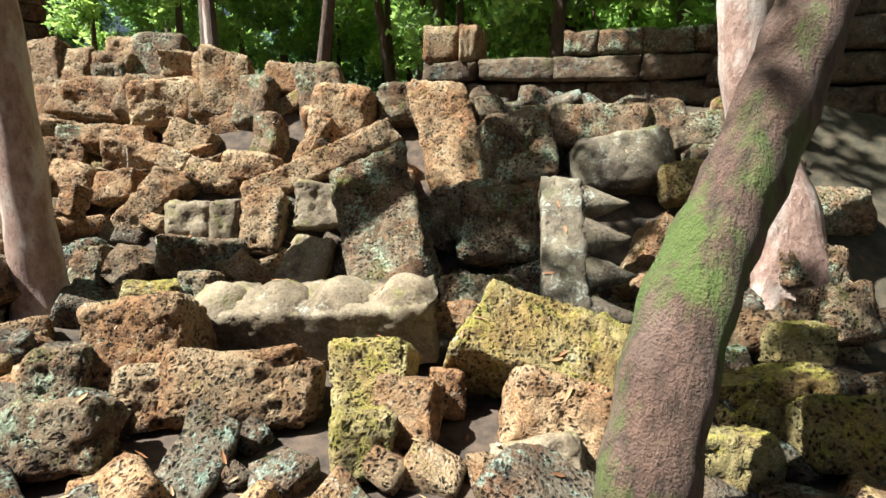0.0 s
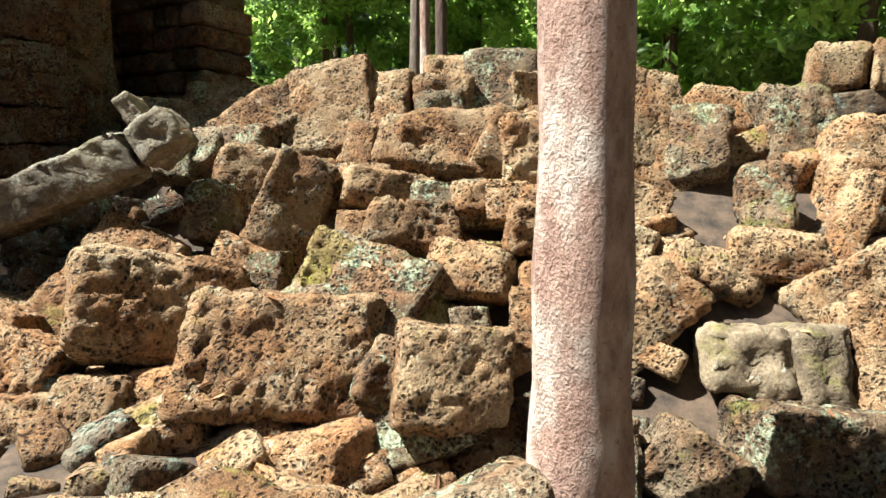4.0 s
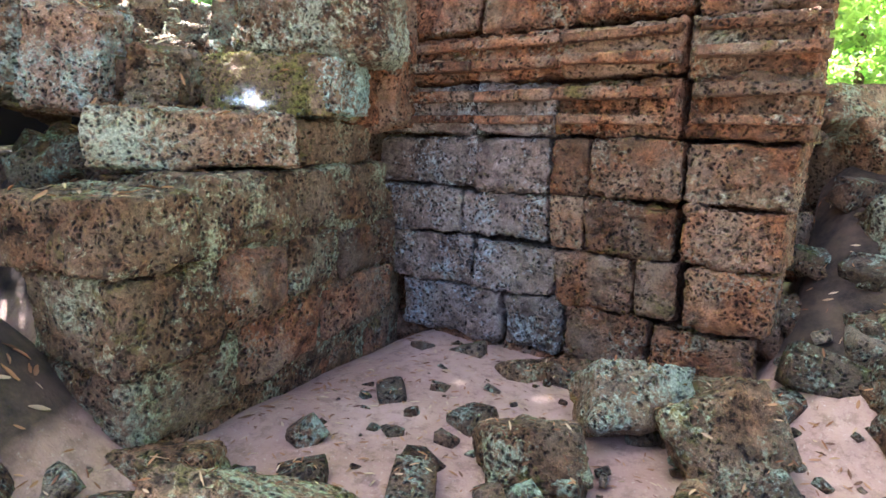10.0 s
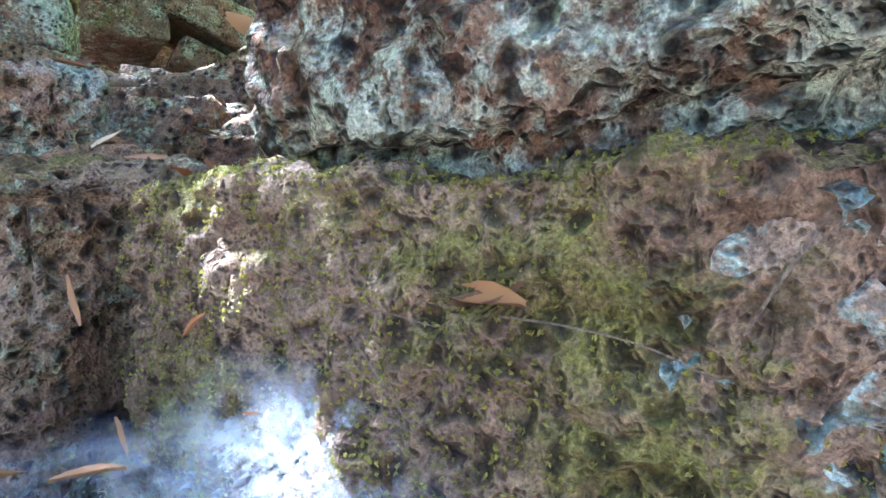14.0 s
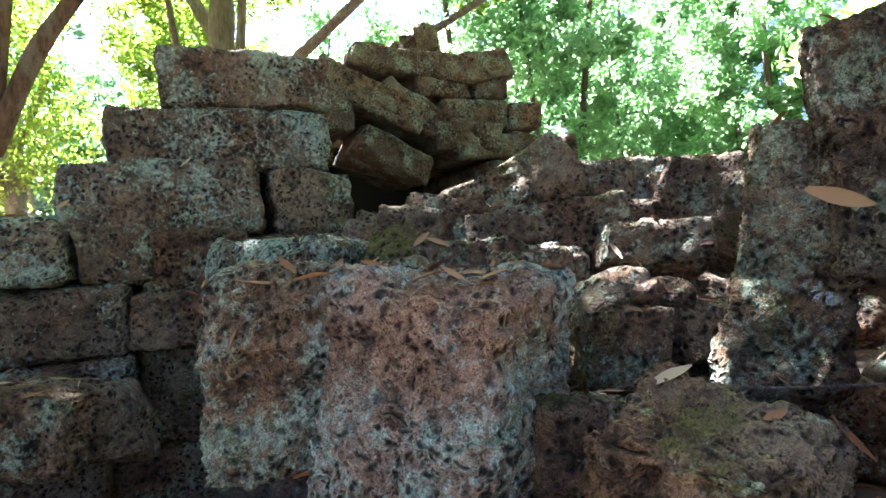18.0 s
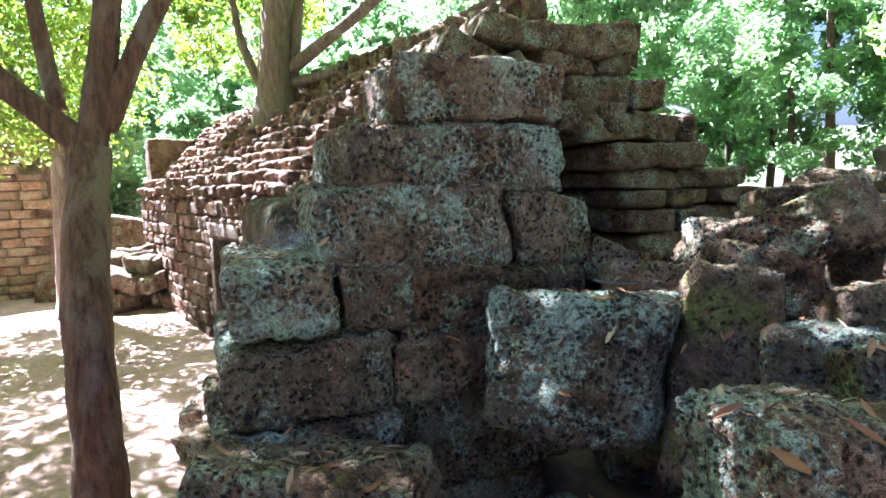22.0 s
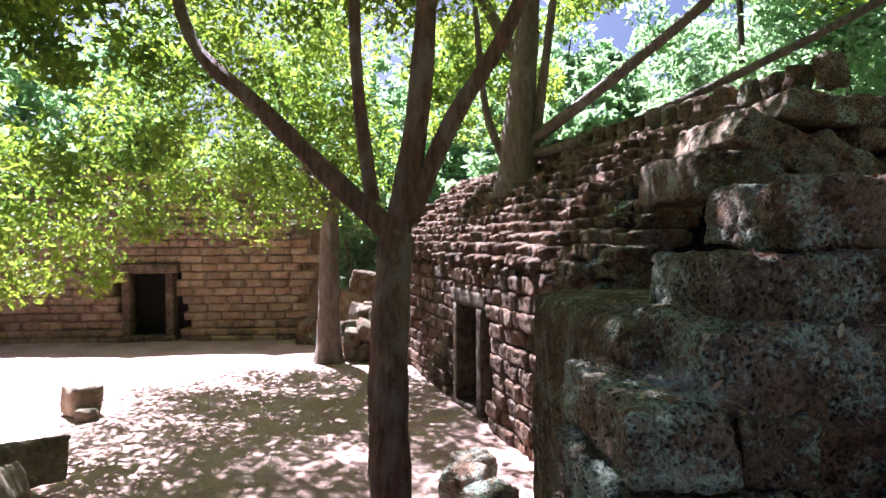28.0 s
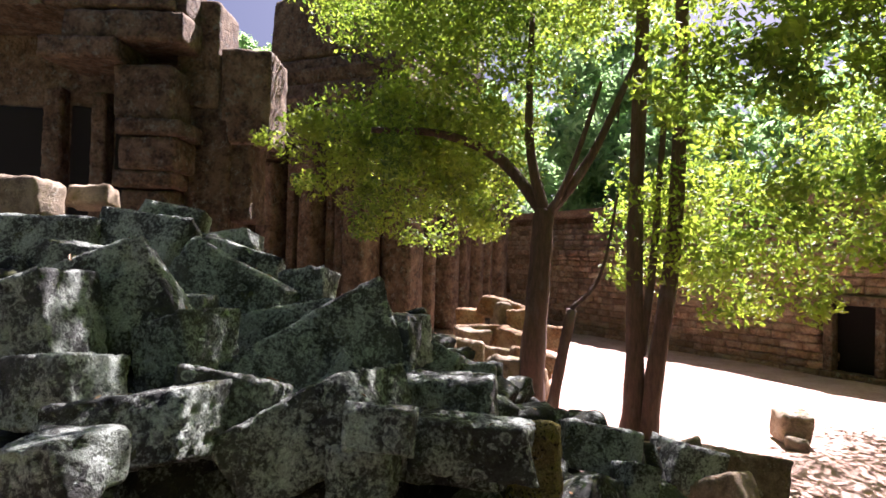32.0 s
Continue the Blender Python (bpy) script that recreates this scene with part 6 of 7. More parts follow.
tree("tree", "smooth pinkish-grey trunk rising from the stones", (-4.87, 3.28, -0.1), [(-4.83, 3.28, -0.3), (-4.86, 3.28, 0.5), (-4.89, 3.28, 2.2), (-5.05, 3.3, 5.0), (-4.9, 3.3, 9.0)], 0.19, 0.14, BARK_PINK, crown=clumps(-5.2, 2.8, 9.4, 2.6, 2.6, 1.2, 26, 0.5, 2), leaves=3000, size=0.11, seed=2)
tree("tree", "leaning mossy tree trunk in the rubble", (0.08, 2.0, -0.2), [(0.0, 1.95, -0.3), (0.06, 2.04, 0.2), (0.16, 2.28, 0.76), (0.31, 2.54, 1.18), (0.48, 2.79, 1.69), (0.66, 3.1, 2.2), (0.95, 3.5, 3.2), (1.3, 3.8, 6)], 0.18, 0.14, BARK_MOSS, crown=clumps(2.6, 4.6, 9.5, 2.2, 2.2, 1.2, 14, 0.6, 3), leaves=1200, size=0.11, seed=3, flare=0.03)
# Branch and its far clumps are added unseen to shade the shrine wall.
tree("tree", "pinkish tree trunk with flaring roots", (1.2, 5.6, 0.0), [(1.2, 5.5, -0.3), (1.15, 5.6, 0.5), (0.75, 5.75, 1.6), (0.6, 5.8, 3.0), (0.6, 5.8, 7)], 0.27, 0.2, BARK_PINK, [([(0.6, 5.8, 6.6), (-0.8, 6.0, 8.0), (-2.6, 6.6, 9.4)], 0.12, 0.05)], crown=clumps(1.2, 6.4, 10.5, 2.6, 2.6, 1.5, 18, 0.6, 4) + clumps(-2.4, 6.9, 9.6, 2.0, 2.0, 0.9, 50, 0.6, 28), leaves=7000, size=0.11, seed=4, flare=0.22)
for x, y, top, r, m in ((-9.9, 11.2, (-9.7, 11.3, 12), 0.13, BARK_GREY), (-9.4, 10.9, (-9.6, 10.9, 12), 0.12, BARK_PINK), (-8.8, 10.3, (-8.9, 10.2, 12), 0.12, BARK_DARK), (-6.8, 10.6, (-5.4, 10.8, 9), 0.16, BARK_DARK), (-9.0, 20.0, (-10.6, 19.6, 12), 0.2, BARK_DARK), (-6.9, 19.0, (-7.4, 19.0, 13), 0.25, BARK_DARK), (-3.2, 15.0, (-1.0, 15.4, 12), 0.16, BARK_DARK)):
    tree("tree", "thin forest tree trunk behind the rubble", (x, y, 0.6), [(x, y, 0.2), (x * 0.7 + top[0] * 0.3, y * 0.7 + top[1] * 0.3, 0.3 + top[2] * 0.3), top], r, r * 0.6, m, crown=clumps(top[0], top[1], top[2], 2.5, 2.5, 1.6, 30, 0.7, int(-x * 10)), leaves=3500, size=0.12, seed=int(-x * 10), flare=0.05)
# dark blocks heaped between the pale tree and the gallery
pile = random.Random(61)
for k in range(34):
    level = k // 13
    rock(-32.2 + pile.uniform(-0.9, 0.9) * (1 - 0.2 * level), -0.55 + pile.uniform(-1.1, 1.3) * (1 - 0.25 * level), 0.6 + 0.52 * level + pile.uniform(-0.08, 0.1), pile.uniform(0.6, 1.0), pile.uniform(0.45, 0.7), pile.uniform(0.4, 0.55), pile.uniform(-18, 18), pile.uniform(-18, 18), pile.uniform(0, 180), DAMP, 0.07, group="dark heap beside the pale tree")
for x, y, z, a in ((-23.2, 1.25, 0.5, 20), (-22.6, 1.05, 0.5, 65), (-22.0, 1.3, 0.55, 110), (-21.6, 1.0, 0.5, 40)):
    rock(x, y, z, 0.62, 0.48, 0.42, 8, -6, a, LICHEN, 0.04, group="fallen blocks at the foot of the gallery")

# the forked tree by the courtyard
tree("tree", "forked tree with reddish-brown bark at the courtyard edge", (-20.2, 0.2, 0.35),
     [(-20.3, 0.1, 0.2), (-20.45, 0.12, 1.2), (-20.7, 0.1, 2.6), (-21.2, 0.15, 3.9)], 0.22, 0.19, BARK_RED,
     [([(-21.2, 0.15, 3.9), (-21.3, -0.5, 4.5), (-21.6, -1.4, 5.4), (-22.2, -2.4, 6.4), (-22.8, -3.0, 8.2)], 0.14, 0.06),
      ([(-21.2, 0.15, 3.85), (-21.2, 0.4, 5.2), (-21.2, 0.55, 7.0), (-21.0, 0.7, 10)], 0.16, 0.09),
      ([(-21.2, 0.3, 4.1), (-21.1, 0.8, 5.2), (-21.0, 1.5, 6.4), (-20.6, 2.4, 9)], 0.12, 0.06),
      # Limb lengthened to carry the unseen clumps that shade sand and wall.
      ([(-21.1, 0.6, 6.8), (-20.2, 0.6, 8.6), (-18.4, 0.4, 9.6), (-17.4, -0.2, 10.4), (-16.0, 1.0, 10.8)], 0.1, 0.03),
      ([(-21.3, -0.1, 4.3), (-21.5, -0.3, 6.0), (-21.6, -0.3, 9.0)], 0.09, 0.05)],
     # Clumps after the first two are added out of view as shade casters.
     clumps(-21.5, -1.0, 9.5, 5.5, 6.0, 2.6, 260, 0.75, 6) + clumps(-22.5, -4.0, 6.6, 2.0, 2.0, 1.8, 40, 0.4, 7) + clumps(-19.4, -0.2, 10.0, 3.4, 4.6, 1.3, 130, 0.75, 5) + clumps(-18.0, -0.6, 10.6, 1.6, 3.2, 0.8, 90, 0.6, 25) + clumps(-18.6, -2.6, 10.8, 2.6, 2.6, 0.8, 60, 0.7, 26) + clumps(-24.4, -1.2, 9.9, 2.6, 2.6, 0.9, 70, 0.7, 29) + clumps(-16.1, 1.3, 10.8, 1.2, 0.8, 0.6, 50, 0.5, 30) + clumps(-16.3, -0.3, 10.8, 0.7, 0.7, 0.5, 22, 0.5, 31) + clumps(-16.1, 0.2, 10.7, 1.4, 1.2, 0.5, 60, 0.5, 35) + clumps(-17.2, 1.7, 10.4, 1.2, 0.9, 0.5, 50, 0.5, 36) + clumps(-15.1, 3.0, 10.6, 1.3, 1.0, 0.5, 50, 0.5, 37) + clumps(-15.1, 0.7, 10.6, 1.1, 1.2, 0.5, 46, 0.48, 39) + clumps(-24.8, -0.6, 10.2, 2.4, 2.2, 0.8, 110, 0.65, 40), 144000, 0.078, 6, 0.1)
tree("tree", "pale straight tree trunk beside the far rubble", (-31.5, -2.0, 0.35), [(-31.5, -2.0, 0.2), (-31.45, -1.95, 2.0), (-31.4, -1.9, 4.2), (-31.3, -1.9, 6.0)], 0.32, 0.22, BARK_GREY,
     # Last clump group is added overhead to shade the courtyard ground.
     [([(-31.4, -1.9, 4.2), (-31.0, -2.6, 6.2), (-30.6, -3.4, 8.5)], 0.14, 0.06), ([(-31.3, -1.9, 5.5), (-31.6, -1.0, 8.0)], 0.14, 0.06)], clumps(-31, -4.0, 6.6, 3.0, 4.2, 2.8, 220, 0.7, 8) + clumps(-30.6, -4, 10, 4, 5, 2, 120, 0.8, 9) + clumps(-28.2, -4.8, 10.5, 3.4, 3.2, 0.8, 130, 0.7, 38), 40000, 0.085, 8, 0.2)
tree("tree", "dark forked tree before the tower", (-22.6, -9.4, 0.35), [(-22.6, -9.4, 0.2), (-22.62, -9.35, 2.0), (-22.75, -9.3, 4.0), (-22.8, -9.3, 4.9)], 0.27, 0.2, BARK_DARK,
     [([(-22.8, -9.3, 4.7), (-23.4, -8.6, 6.0), (-24.0, -8.0, 8.0)], 0.14, 0.05), ([(-22.8, -9.3, 4.8), (-22.6, -9.6, 6.4), (-22.5, -9.5, 9.0)], 0.14, 0.05), ([(-22.8, -9.3, 4.8), (-22.3, -10.2, 6.0), (-21.2, -10.8, 6.5), (-19.6, -11.0, 6.4)], 0.15, 0.06), ([(-22.75, -9.3, 4.6), (-23.0, -8.8, 5.6), (-23.2, -8.2, 7.4)], 0.09, 0.04)],
     clumps(-21.0, -11.0, 6.9, 3.0, 3.0, 1.7, 70, 0.55, 11) + clumps(-19.8, -12.2, 5.8, 2.4, 2.0, 1.3, 26, 0.45, 21) + clumps(-22.6, -9.4, 10, 4, 4, 2, 110, 0.7, 12) + clumps(-19.8, -7.6, 9.9, 3.6, 3.4, 1.1, 160, 0.75, 17) + clumps(-22.6, -13.2, 11.0, 4.6, 3.6, 1.2, 220, 0.75, 33) + clumps(-22.0, -12.6, 6.2, 2.6, 2.6, 2.2, 120, 0.6, 34), 90000, 0.072, 12, 0.15)
tree("tree", "slender double trunk with dark bark", (-24.2, -7.9, 0.35), [(-24.1, -8.0, 0.2), (-24.15, -8.0, 2.0), (-24.2, -8.1, 5), (-24.3, -8.1, 11)], 0.2, 0.13, BARK_DARK,
     [([(-24.25, -7.75, 0.2), (-24.3, -7.65, 1.6), (-24.6, -7.5, 4.0), (-24.6, -7.4, 7.0), (-24.5, -7.4, 11)], 0.2, 0.11), ([(-24.2, -7.9, 2.0), (-24.4, -7.8, 4.0), (-24.5, -7.7, 7)], 0.1, 0.05)],
     clumps(-25.2, -6.6, 4.6, 2.2, 3.0, 1.8, 150, 0.5, 13) + clumps(-24.6, -7.5, 11, 3.5, 3.5, 1.6, 90, 0.8, 14), 15000, 0.075, 14, 0.15)
tree("tree", "thin crooked sapling stump", (-22.6, -8.8, 0.35), [(-22.65, -8.85, 0.2), (-22.7, -8.7, 1.4), (-22.85, -8.5, 2.9)], 0.12, 0.1, BARK_DARK, [([(-22.85, -8.5, 2.9), (-23.1, -8.0, 3.6), (-23.3, -7.8, 5.2)], 0.05, 0.02)], seed=15, flare=0.05)
tree("tree", "grey fig tree with spreading limbs growing on the roof", (-28.5, 2.9, 5.2), [(-28.5, 2.9, 4.8), (-28.4, 2.95, 6.5), (-28.2, 3.1, 8.6), (-28.0, 3.2, 11)], 0.42, 0.2, BARK_GREY,
     [([(-28.5, 3.0, 6.0), (-27.2, 4.2, 6.9), (-25.4, 5.8, 8.2), (-24.0, 7.4, 9.8)], 0.16, 0.07), ([(-28.5, 3.0, 5.8), (-26.6, 4.8, 6.2), (-23.6, 7.4, 7.4), (-21.8, 9.0, 8.6)], 0.12, 0.05), ([(-28.3, 3.1, 7.8), (-28.9, 2.2, 9.6), (-29.6, 1.2, 12)], 0.2, 0.08), ([(-28.6, 2.7, 5.6), (-28.7, 2.2, 7.0), (-28.4, 1.9, 9.5)], 0.12, 0.06), ([(-28.5, 3.2, 5.0), (-28.2, 3.4, 7.0), (-27.6, 3.6, 9.5)], 0.16, 0.08)],
     # Last clump group is added out of view to shade the rubble slabs.
     clumps(-27.5, 4.0, 12.0, 5, 5, 2.4, 130, 0.7, 16) + clumps(-24.0, 7.5, 9.5, 2.5, 2.5, 1.4, 50, 0.6, 18) + clumps(-30.5, 2.5, 8.5, 2.5, 2.5, 2.0, 50, 0.6, 19) + clumps(-21.6, 5.6, 10.4, 2.2, 2.2, 0.8, 40, 0.6, 27), 38000, 0.1, 16, 0.3)

# ---- woods all round ----
def woods(name, seed, count, place, size, leaves, mat=None, low=9, tall=17):
    rs = np.random.RandomState(seed)
    vs, qs, n0 = [], [], 0
    tv, tf, m0 = [], [], 0
    for k in range(count):
        x, y = place(rs)
        z = float(ground_height(np.array([x]), np.array([y]))[0])
        h = rs.uniform(low, tall)
        c = clumps(x, y, z + h * 0.55, h * 0.24, h * 0.24, h * 0.46, 60, h * 0.05, rs.randint(9999))
        v, q = leaf_cloud([p[:3] for p in c], leaves, size, np.array([p[3] for p in c]), rs.randint(9999), 0.8)
        vs.append(v), qs.append(q + n0)
        n0 += len(v)
        top = (x + rs.uniform(-1, 1), y + rs.uniform(-1, 1), z + h * 0.8)
        v, f = tube(curve_points([(x, y, z - 0.3), (x + rs.uniform(-0.3, 0.3), y, z + h * 0.3), top], 4), np.linspace(0.16, 0.05, 9) * rs.uniform(0.7, 1.6), 7, 0.1, k)
        tv.append(v), tf.extend([tuple(i + m0 for i in g) for g in f])
        m0 += len(v)
    tagged(new(name, fast_mesh(name, np.concatenate(vs), np.concatenate(qs), mat or LEAF_FAR, False)), "dense green forest foliage behind the ruins", "foliage", "", "stuff")
    tagged(new("wood_trunks", mesh_of("wood_trunks", np.concatenate(tv), tf, BARK_DARK)), "thin dark trunks of the forest", "trunks", "", "stuff")


def ring(lo, hi, a0, a1):
    def f(rs):
        while True:
            a, r = radians(rs.uniform(a0, a1)), rs.uniform(lo, hi)
            x, y = -14 - math.sin(a) * r, 1 + math.cos(a) * r
            if 14 < math.degrees(a) < 44 and rs.rand() < 0.55:
                continue
            if x < -39.5 or y > 10.5 or y < -28:
                return x, y
    return f


woods("wood_north", 21, 60, ring(17, 42, -62, 30), 0.15, 8500, LEAF_SUN_TINT)
woods("wood_north_rear", 25, 34, ring(42, 62, -66, 20), 0.3, 5000, LEAF_SUN_TINT, 16, 26)
woods("wood_north_west", 26, 20, ring(19, 42, 28, 62), 0.15, 8500, LEAF_HAZE_TINT)
woods("wood_west", 22, 60, ring(22, 50, 50, 165), 0.22, 6500, LEAF_HAZE_TINT, 8, 13)
woods("wood_far", 24, 42, ring(38, 62, 40, 170), 0.34, 4500, LEAF_HAZE_TINT, 16, 24)
woods("wood_south", 23, 12, ring(30, 45, 165, 300), 0.2, 3000)
rs_b = np.random.RandomState(44)
bush = []
for k in range(420):
    a, r = radians(rs_b.uniform(-75, 165)), rs_b.uniform(0, 1)
    r = 24 + 30 * r
    x, y = -14 - math.sin(a) * r, 1 + math.cos(a) * r
    if (x < -39.5 or y > 10.5 or y < -28) and not 14 < math.degrees(a) < 44:
        bush.append((x, y, float(ground_height(np.array([x]), np.array([y]))[0]) + rs_b.uniform(0.2, 3.0), rs_b.uniform(0.7, 1.7)))
verts, quads = leaf_cloud([q[:3] for q in bush], 90000, 0.2, np.array([q[3] for q in bush]), 45)
tagged(new("undergrowth", fast_mesh("undergrowth", verts, quads, LEAF_FAR, False)), "low green bushes along the forest edge", "foliage", "", "stuff")

# ---- smaller stones filling the heaps ----
def filler(count, x0, x1, y0, y1, lo, hi, mat, seed, label, keep=lambda x, y: True):
    """Small loose stones that nobody could count, one joined heap."""
    rs = np.random.RandomState(seed)
    n, vs, qs, base = 0, [], [], 0
    while n < count:
        x, y = rs.uniform(x0, x1), rs.uniform(y0, y1)
        if not keep(x, y):
            continue
        n += 1
        s = rs.uniform(lo, hi)
        z = float(ground_height(np.array([x]), np.array([y]))[0])
        verts, quads = rough_box((s * rs.uniform(0.9, 1.6), s * rs.uniform(0.7, 1.1), s * rs.uniform(0.5, 0.9)), 900 + seed * 7 + n, 0.055)
        m = np.array(pose(x, y, z + s * 0.12, rs.uniform(-30, 30), rs.uniform(-30, 30), rs.uniform(0, 180)))
        vs.append(verts @ m[:3, :3].T + m[:3, 3])
        qs.append(quads + base)
        base += len(verts)
    return tagged(new("rubble", fast_mesh("rubble", np.concatenate(vs), np.concatenate(qs), mat)), label, "rubble", "", "stuff")


def slope_only(x, y):
    v = -x * S20 + y * C20
    return v > 4.6 and v < 8.6 and x > -9.6


def foot_only(x, y):
    v = -x * S20 + y * C20
    return 3.6 < v < 5.6 and x < -5.2


def start_foot(x, y):
    v = -x * S20 + y * C20
    return 1.8 < v < 5.0 and not (-3.3 < x < -0.2 and 2.4 < y < 5.2)


filler(60, -9.6, 1.6, 1.5, 8.5, 0.2, 0.42, WARM_MANY, 31, "small tan laterite stones filling the heap", slope_only)
filler(90, -9.6, 1.6, 1.5, 8.5, 0.2, 0.42, DAMP_MANY, 41, "small dark laterite stones filling the heap", slope_only)
filler(150, -9.8, -5.0, 0.5, 5.5, 0.12, 0.36, WARM_MANY, 32, "sunlit loose laterite stones at the heap's foot", foot_only)
filler(110, -6.0, 2.2, 0.9, 5.5, 0.12, 0.4, DAMP_MANY, 42, "small loose stones on the soil", start_foot)
filler(90, -6.0, 2.2, 0.9, 5.5, 0.1, 0.34, WARM_MANY, 43, "tan loose stones at the foot of the heap", start_foot)
filler(80, -17.2, -14.3, 2.8, 7.5, 0.2, 0.45, DAMP_MANY, 33, "dark loose stones between the fallen blocks")
filler(40, -20.0, -15.0, 7.5, 12.0, 0.4, 0.8, DAMP_MANY, 34, "broken stones behind the fallen blocks")
filler(150, -21.0, -12.5, -9.0, -3.4, 0.3, 0.75, SLATE_MANY, 35, "smaller dark sandstone pieces in the heap")
filler(34, -17.2, -13.6, -2.4, 2.0, 0.25, 0.5, SLATE_MANY, 36, "dark stones underfoot on the mound", lambda x, y: math.hypot(x + 14.6, y - 0.4) > 0.7)
ROUTE = np.array([(METRES * (r[1] * C20 - (r[2] * 0.974 + r[3] * 0.225) * S20), METRES * (r[1] * S20 + (r[2] * 0.974 + r[3] * 0.225) * C20)) for r in ROWS])


def off_route(x, y):
    return np.min(np.hypot(ROUTE[:, 0] - x, ROUTE[:, 1] - y)) > 0.6


filler(70, -13.2, -9.4, 1.6, 4.4, 0.06, 0.2, DAMP_MANY, 37, "small stones lying on the sand")
filler(260, -13.2, -9.4, 1.4, 4.6, 0.02, 0.07, DAMP_MANY, 45, "gravel and broken bits on the sand")
filler(36, -9.4, -7.7, 3.2, 4.4, 0.16, 0.4, DAMP_MANY, 47, "dark loose stones under the carved beam")
filler(60, -10.9, -8.6, 4.2, 5.8, 0.1, 0.34, DAMP_MANY, 46, "mossy loose stones on the earth bank beside the wall")
filler(120, -13.2, -8.4, -0.5, 3.0, 0.1, 0.34, DAMP_MANY, 38, "loose dark stones on the soil", off_route)

# ---- dry leaves, twigs and spider webs ----
def curl(length, width, bend, seed):
    """A dry leaf: a thin strip curled along its length."""
    rs = np.random.RandomState(seed)
    v, q = [], []
    for i in range(6):
        t = i / 5
        w = width * math.sin(math.pi * min(0.96, max(0.06, t))) ** 0.7
        for j in range(4):
            a = (j / 3 - 0.5) * bend
            v.append(((t - 0.5) * length, w / max(bend, 0.3) * math.sin(a) * 1.6, w / max(bend, 0.3) * (1 - math.cos(a)) * 1.6 + 0.12 * length * (t - 0.5) ** 2 * rs.uniform(-1, 2)))
    for i in range(5):
        for j in range(3):
            q.append((i * 4 + j, i * 4 + j + 1, i * 4 + j + 5, i * 4 + j + 4))
    return np.array(v), np.array(q)


CURLS = [curl(0.075, 0.014, b, k) for k, b in enumerate((0.8, 1.6, 2.6, 4.2, 1.2))]
dg = bpy.context.evaluated_depsgraph_get()


def litter(label, count, x0, x1, y0, y1, top, size, seed, steep=0.55, mat=None):
    """Fallen leaves lying on whatever faces up under each of them."""
    rs = np.random.RandomState(seed)
    vs, qs, base = [], [], 0
    for k in range(count * 3):
        if len(vs) >= count:
            break
        hit, place, normal, _, ob, _ = scene.ray_cast(dg, (rs.uniform(x0, x1), rs.uniform(y0, y1), top), (0, 0, -1))
        if not hit or normal.z < steep or ob.name.startswith(("crown", "wood", "under")):
            continue
        v, q = CURLS[rs.randint(5)]
        m = normal.to_track_quat("Z", "Y").to_matrix() @ Matrix.Rotation(rs.uniform(0, 6.28), 3, "Z")
        vs.append((v * size * rs.uniform(0.6, 1.5)) @ np.array(m).T + np.array(place) + np.array((0, 0, 0.006)))
        qs.append(q + base)
        base += len(v)
    return tagged(new("dry_leaves", fast_mesh("dry_leaves", np.concatenate(vs), np.concatenate(qs), mat or DRY)), label, "leaf litter", "", "stuff")


litter("brown dry leaves on the sand before the wall", 2200, -13.2, -9.3, 0.2, 4.4, 2.0, 0.5, 51)
litter("brown dry leaves on the earth bank", 260, -10.9, -8.4, 4.1, 6.0, 3.0, 0.6, 57)
litter("dry leaves on the fallen stones", 1500, -17.3, -13.2, 0.8, 7.5, 3.6, 0.95, 52)
litter("dry leaves on the ledges of the gallery", 900, -30.0, -17.2, 1.0, 5.0, 6.6, 0.9, 53, 0.3)
litter("dry leaves scattered on the courtyard", 2400, -34.0, -17.5, -14.0, 1.2, 2.5, 0.8, 54)
litter("dry leaves among the sunlit blocks", 700, -9.5, 2.0, 0.5, 8.0, 3.0, 0.8, 55)
litter("dry leaves on the dark heap", 300, -20.0, -13.0, -9.0, 0.0, 4.4, 0.8, 56)


def leaf(x, y, z, rx, ry, rz, size, k, label):
    ob = new("dry_leaf", fast_mesh("dry_leaf", CURLS[k][0] * size, CURLS[k][1], DRY))
    ob.matrix_world = pose(x, y, z, rx, ry, rz)
    tagged(ob, label, "leaf", "single dry leaves")


leaf(-13.905, 3.17, 2.38, 60, -38, 28, 0.7, 3, "pale rolled dry leaf against the mossy block")
leaf(-14.20, 3.06, 2.38, 90, 70, 28, 1.0, 1, "orange dry leaf on the pitted block")
leaf(-13.80, 3.20, 2.308, 60, -12, 28, 0.35, 3, "rolled orange dry leaf in the web")
leaf(-14.06, 3.10, 2.22, 90, 70, 28, 0.7, 4, "dark curled leaf in the web")
leaf(-14.05, 2.95, 2.205, 0, 8, 110, 1.4, 3, "rolled dry leaf on the pale ledge")
leaf(-14.0, 3.06, 2.205, 0, -8, 60, 1.2, 2, "curled brown leaf on the pale ledge")
leaf(-14.85, 2.37, 2.86, 0, 4, 40, 1.3, 4, "curled dry leaf on the rusty block")
leaf(-14.9, 2.5, 2.86, 0, -4, 110, 1.3, 3, "rolled dry leaf on the rusty block")
leaf(-14.98, 2.55, 2.86, 0, 2, 160, 1.0, 2, "curled dry leaf on the rusty block")
leaf(-14.45, 3.52, 2.97, 60, 20, 10, 1.8, 0, "orange dry leaf caught in a web")


def twig(points, r, label):
    ob = new("twig", mesh_of("twig", *tube(curve_points(points, 5), np.linspace(r, r * 0.5, (len(points) - 1) * 5 + 1), 6, 0.1, 3), BARK_GREY))
    tagged(ob, label, "twig", "fallen twigs")


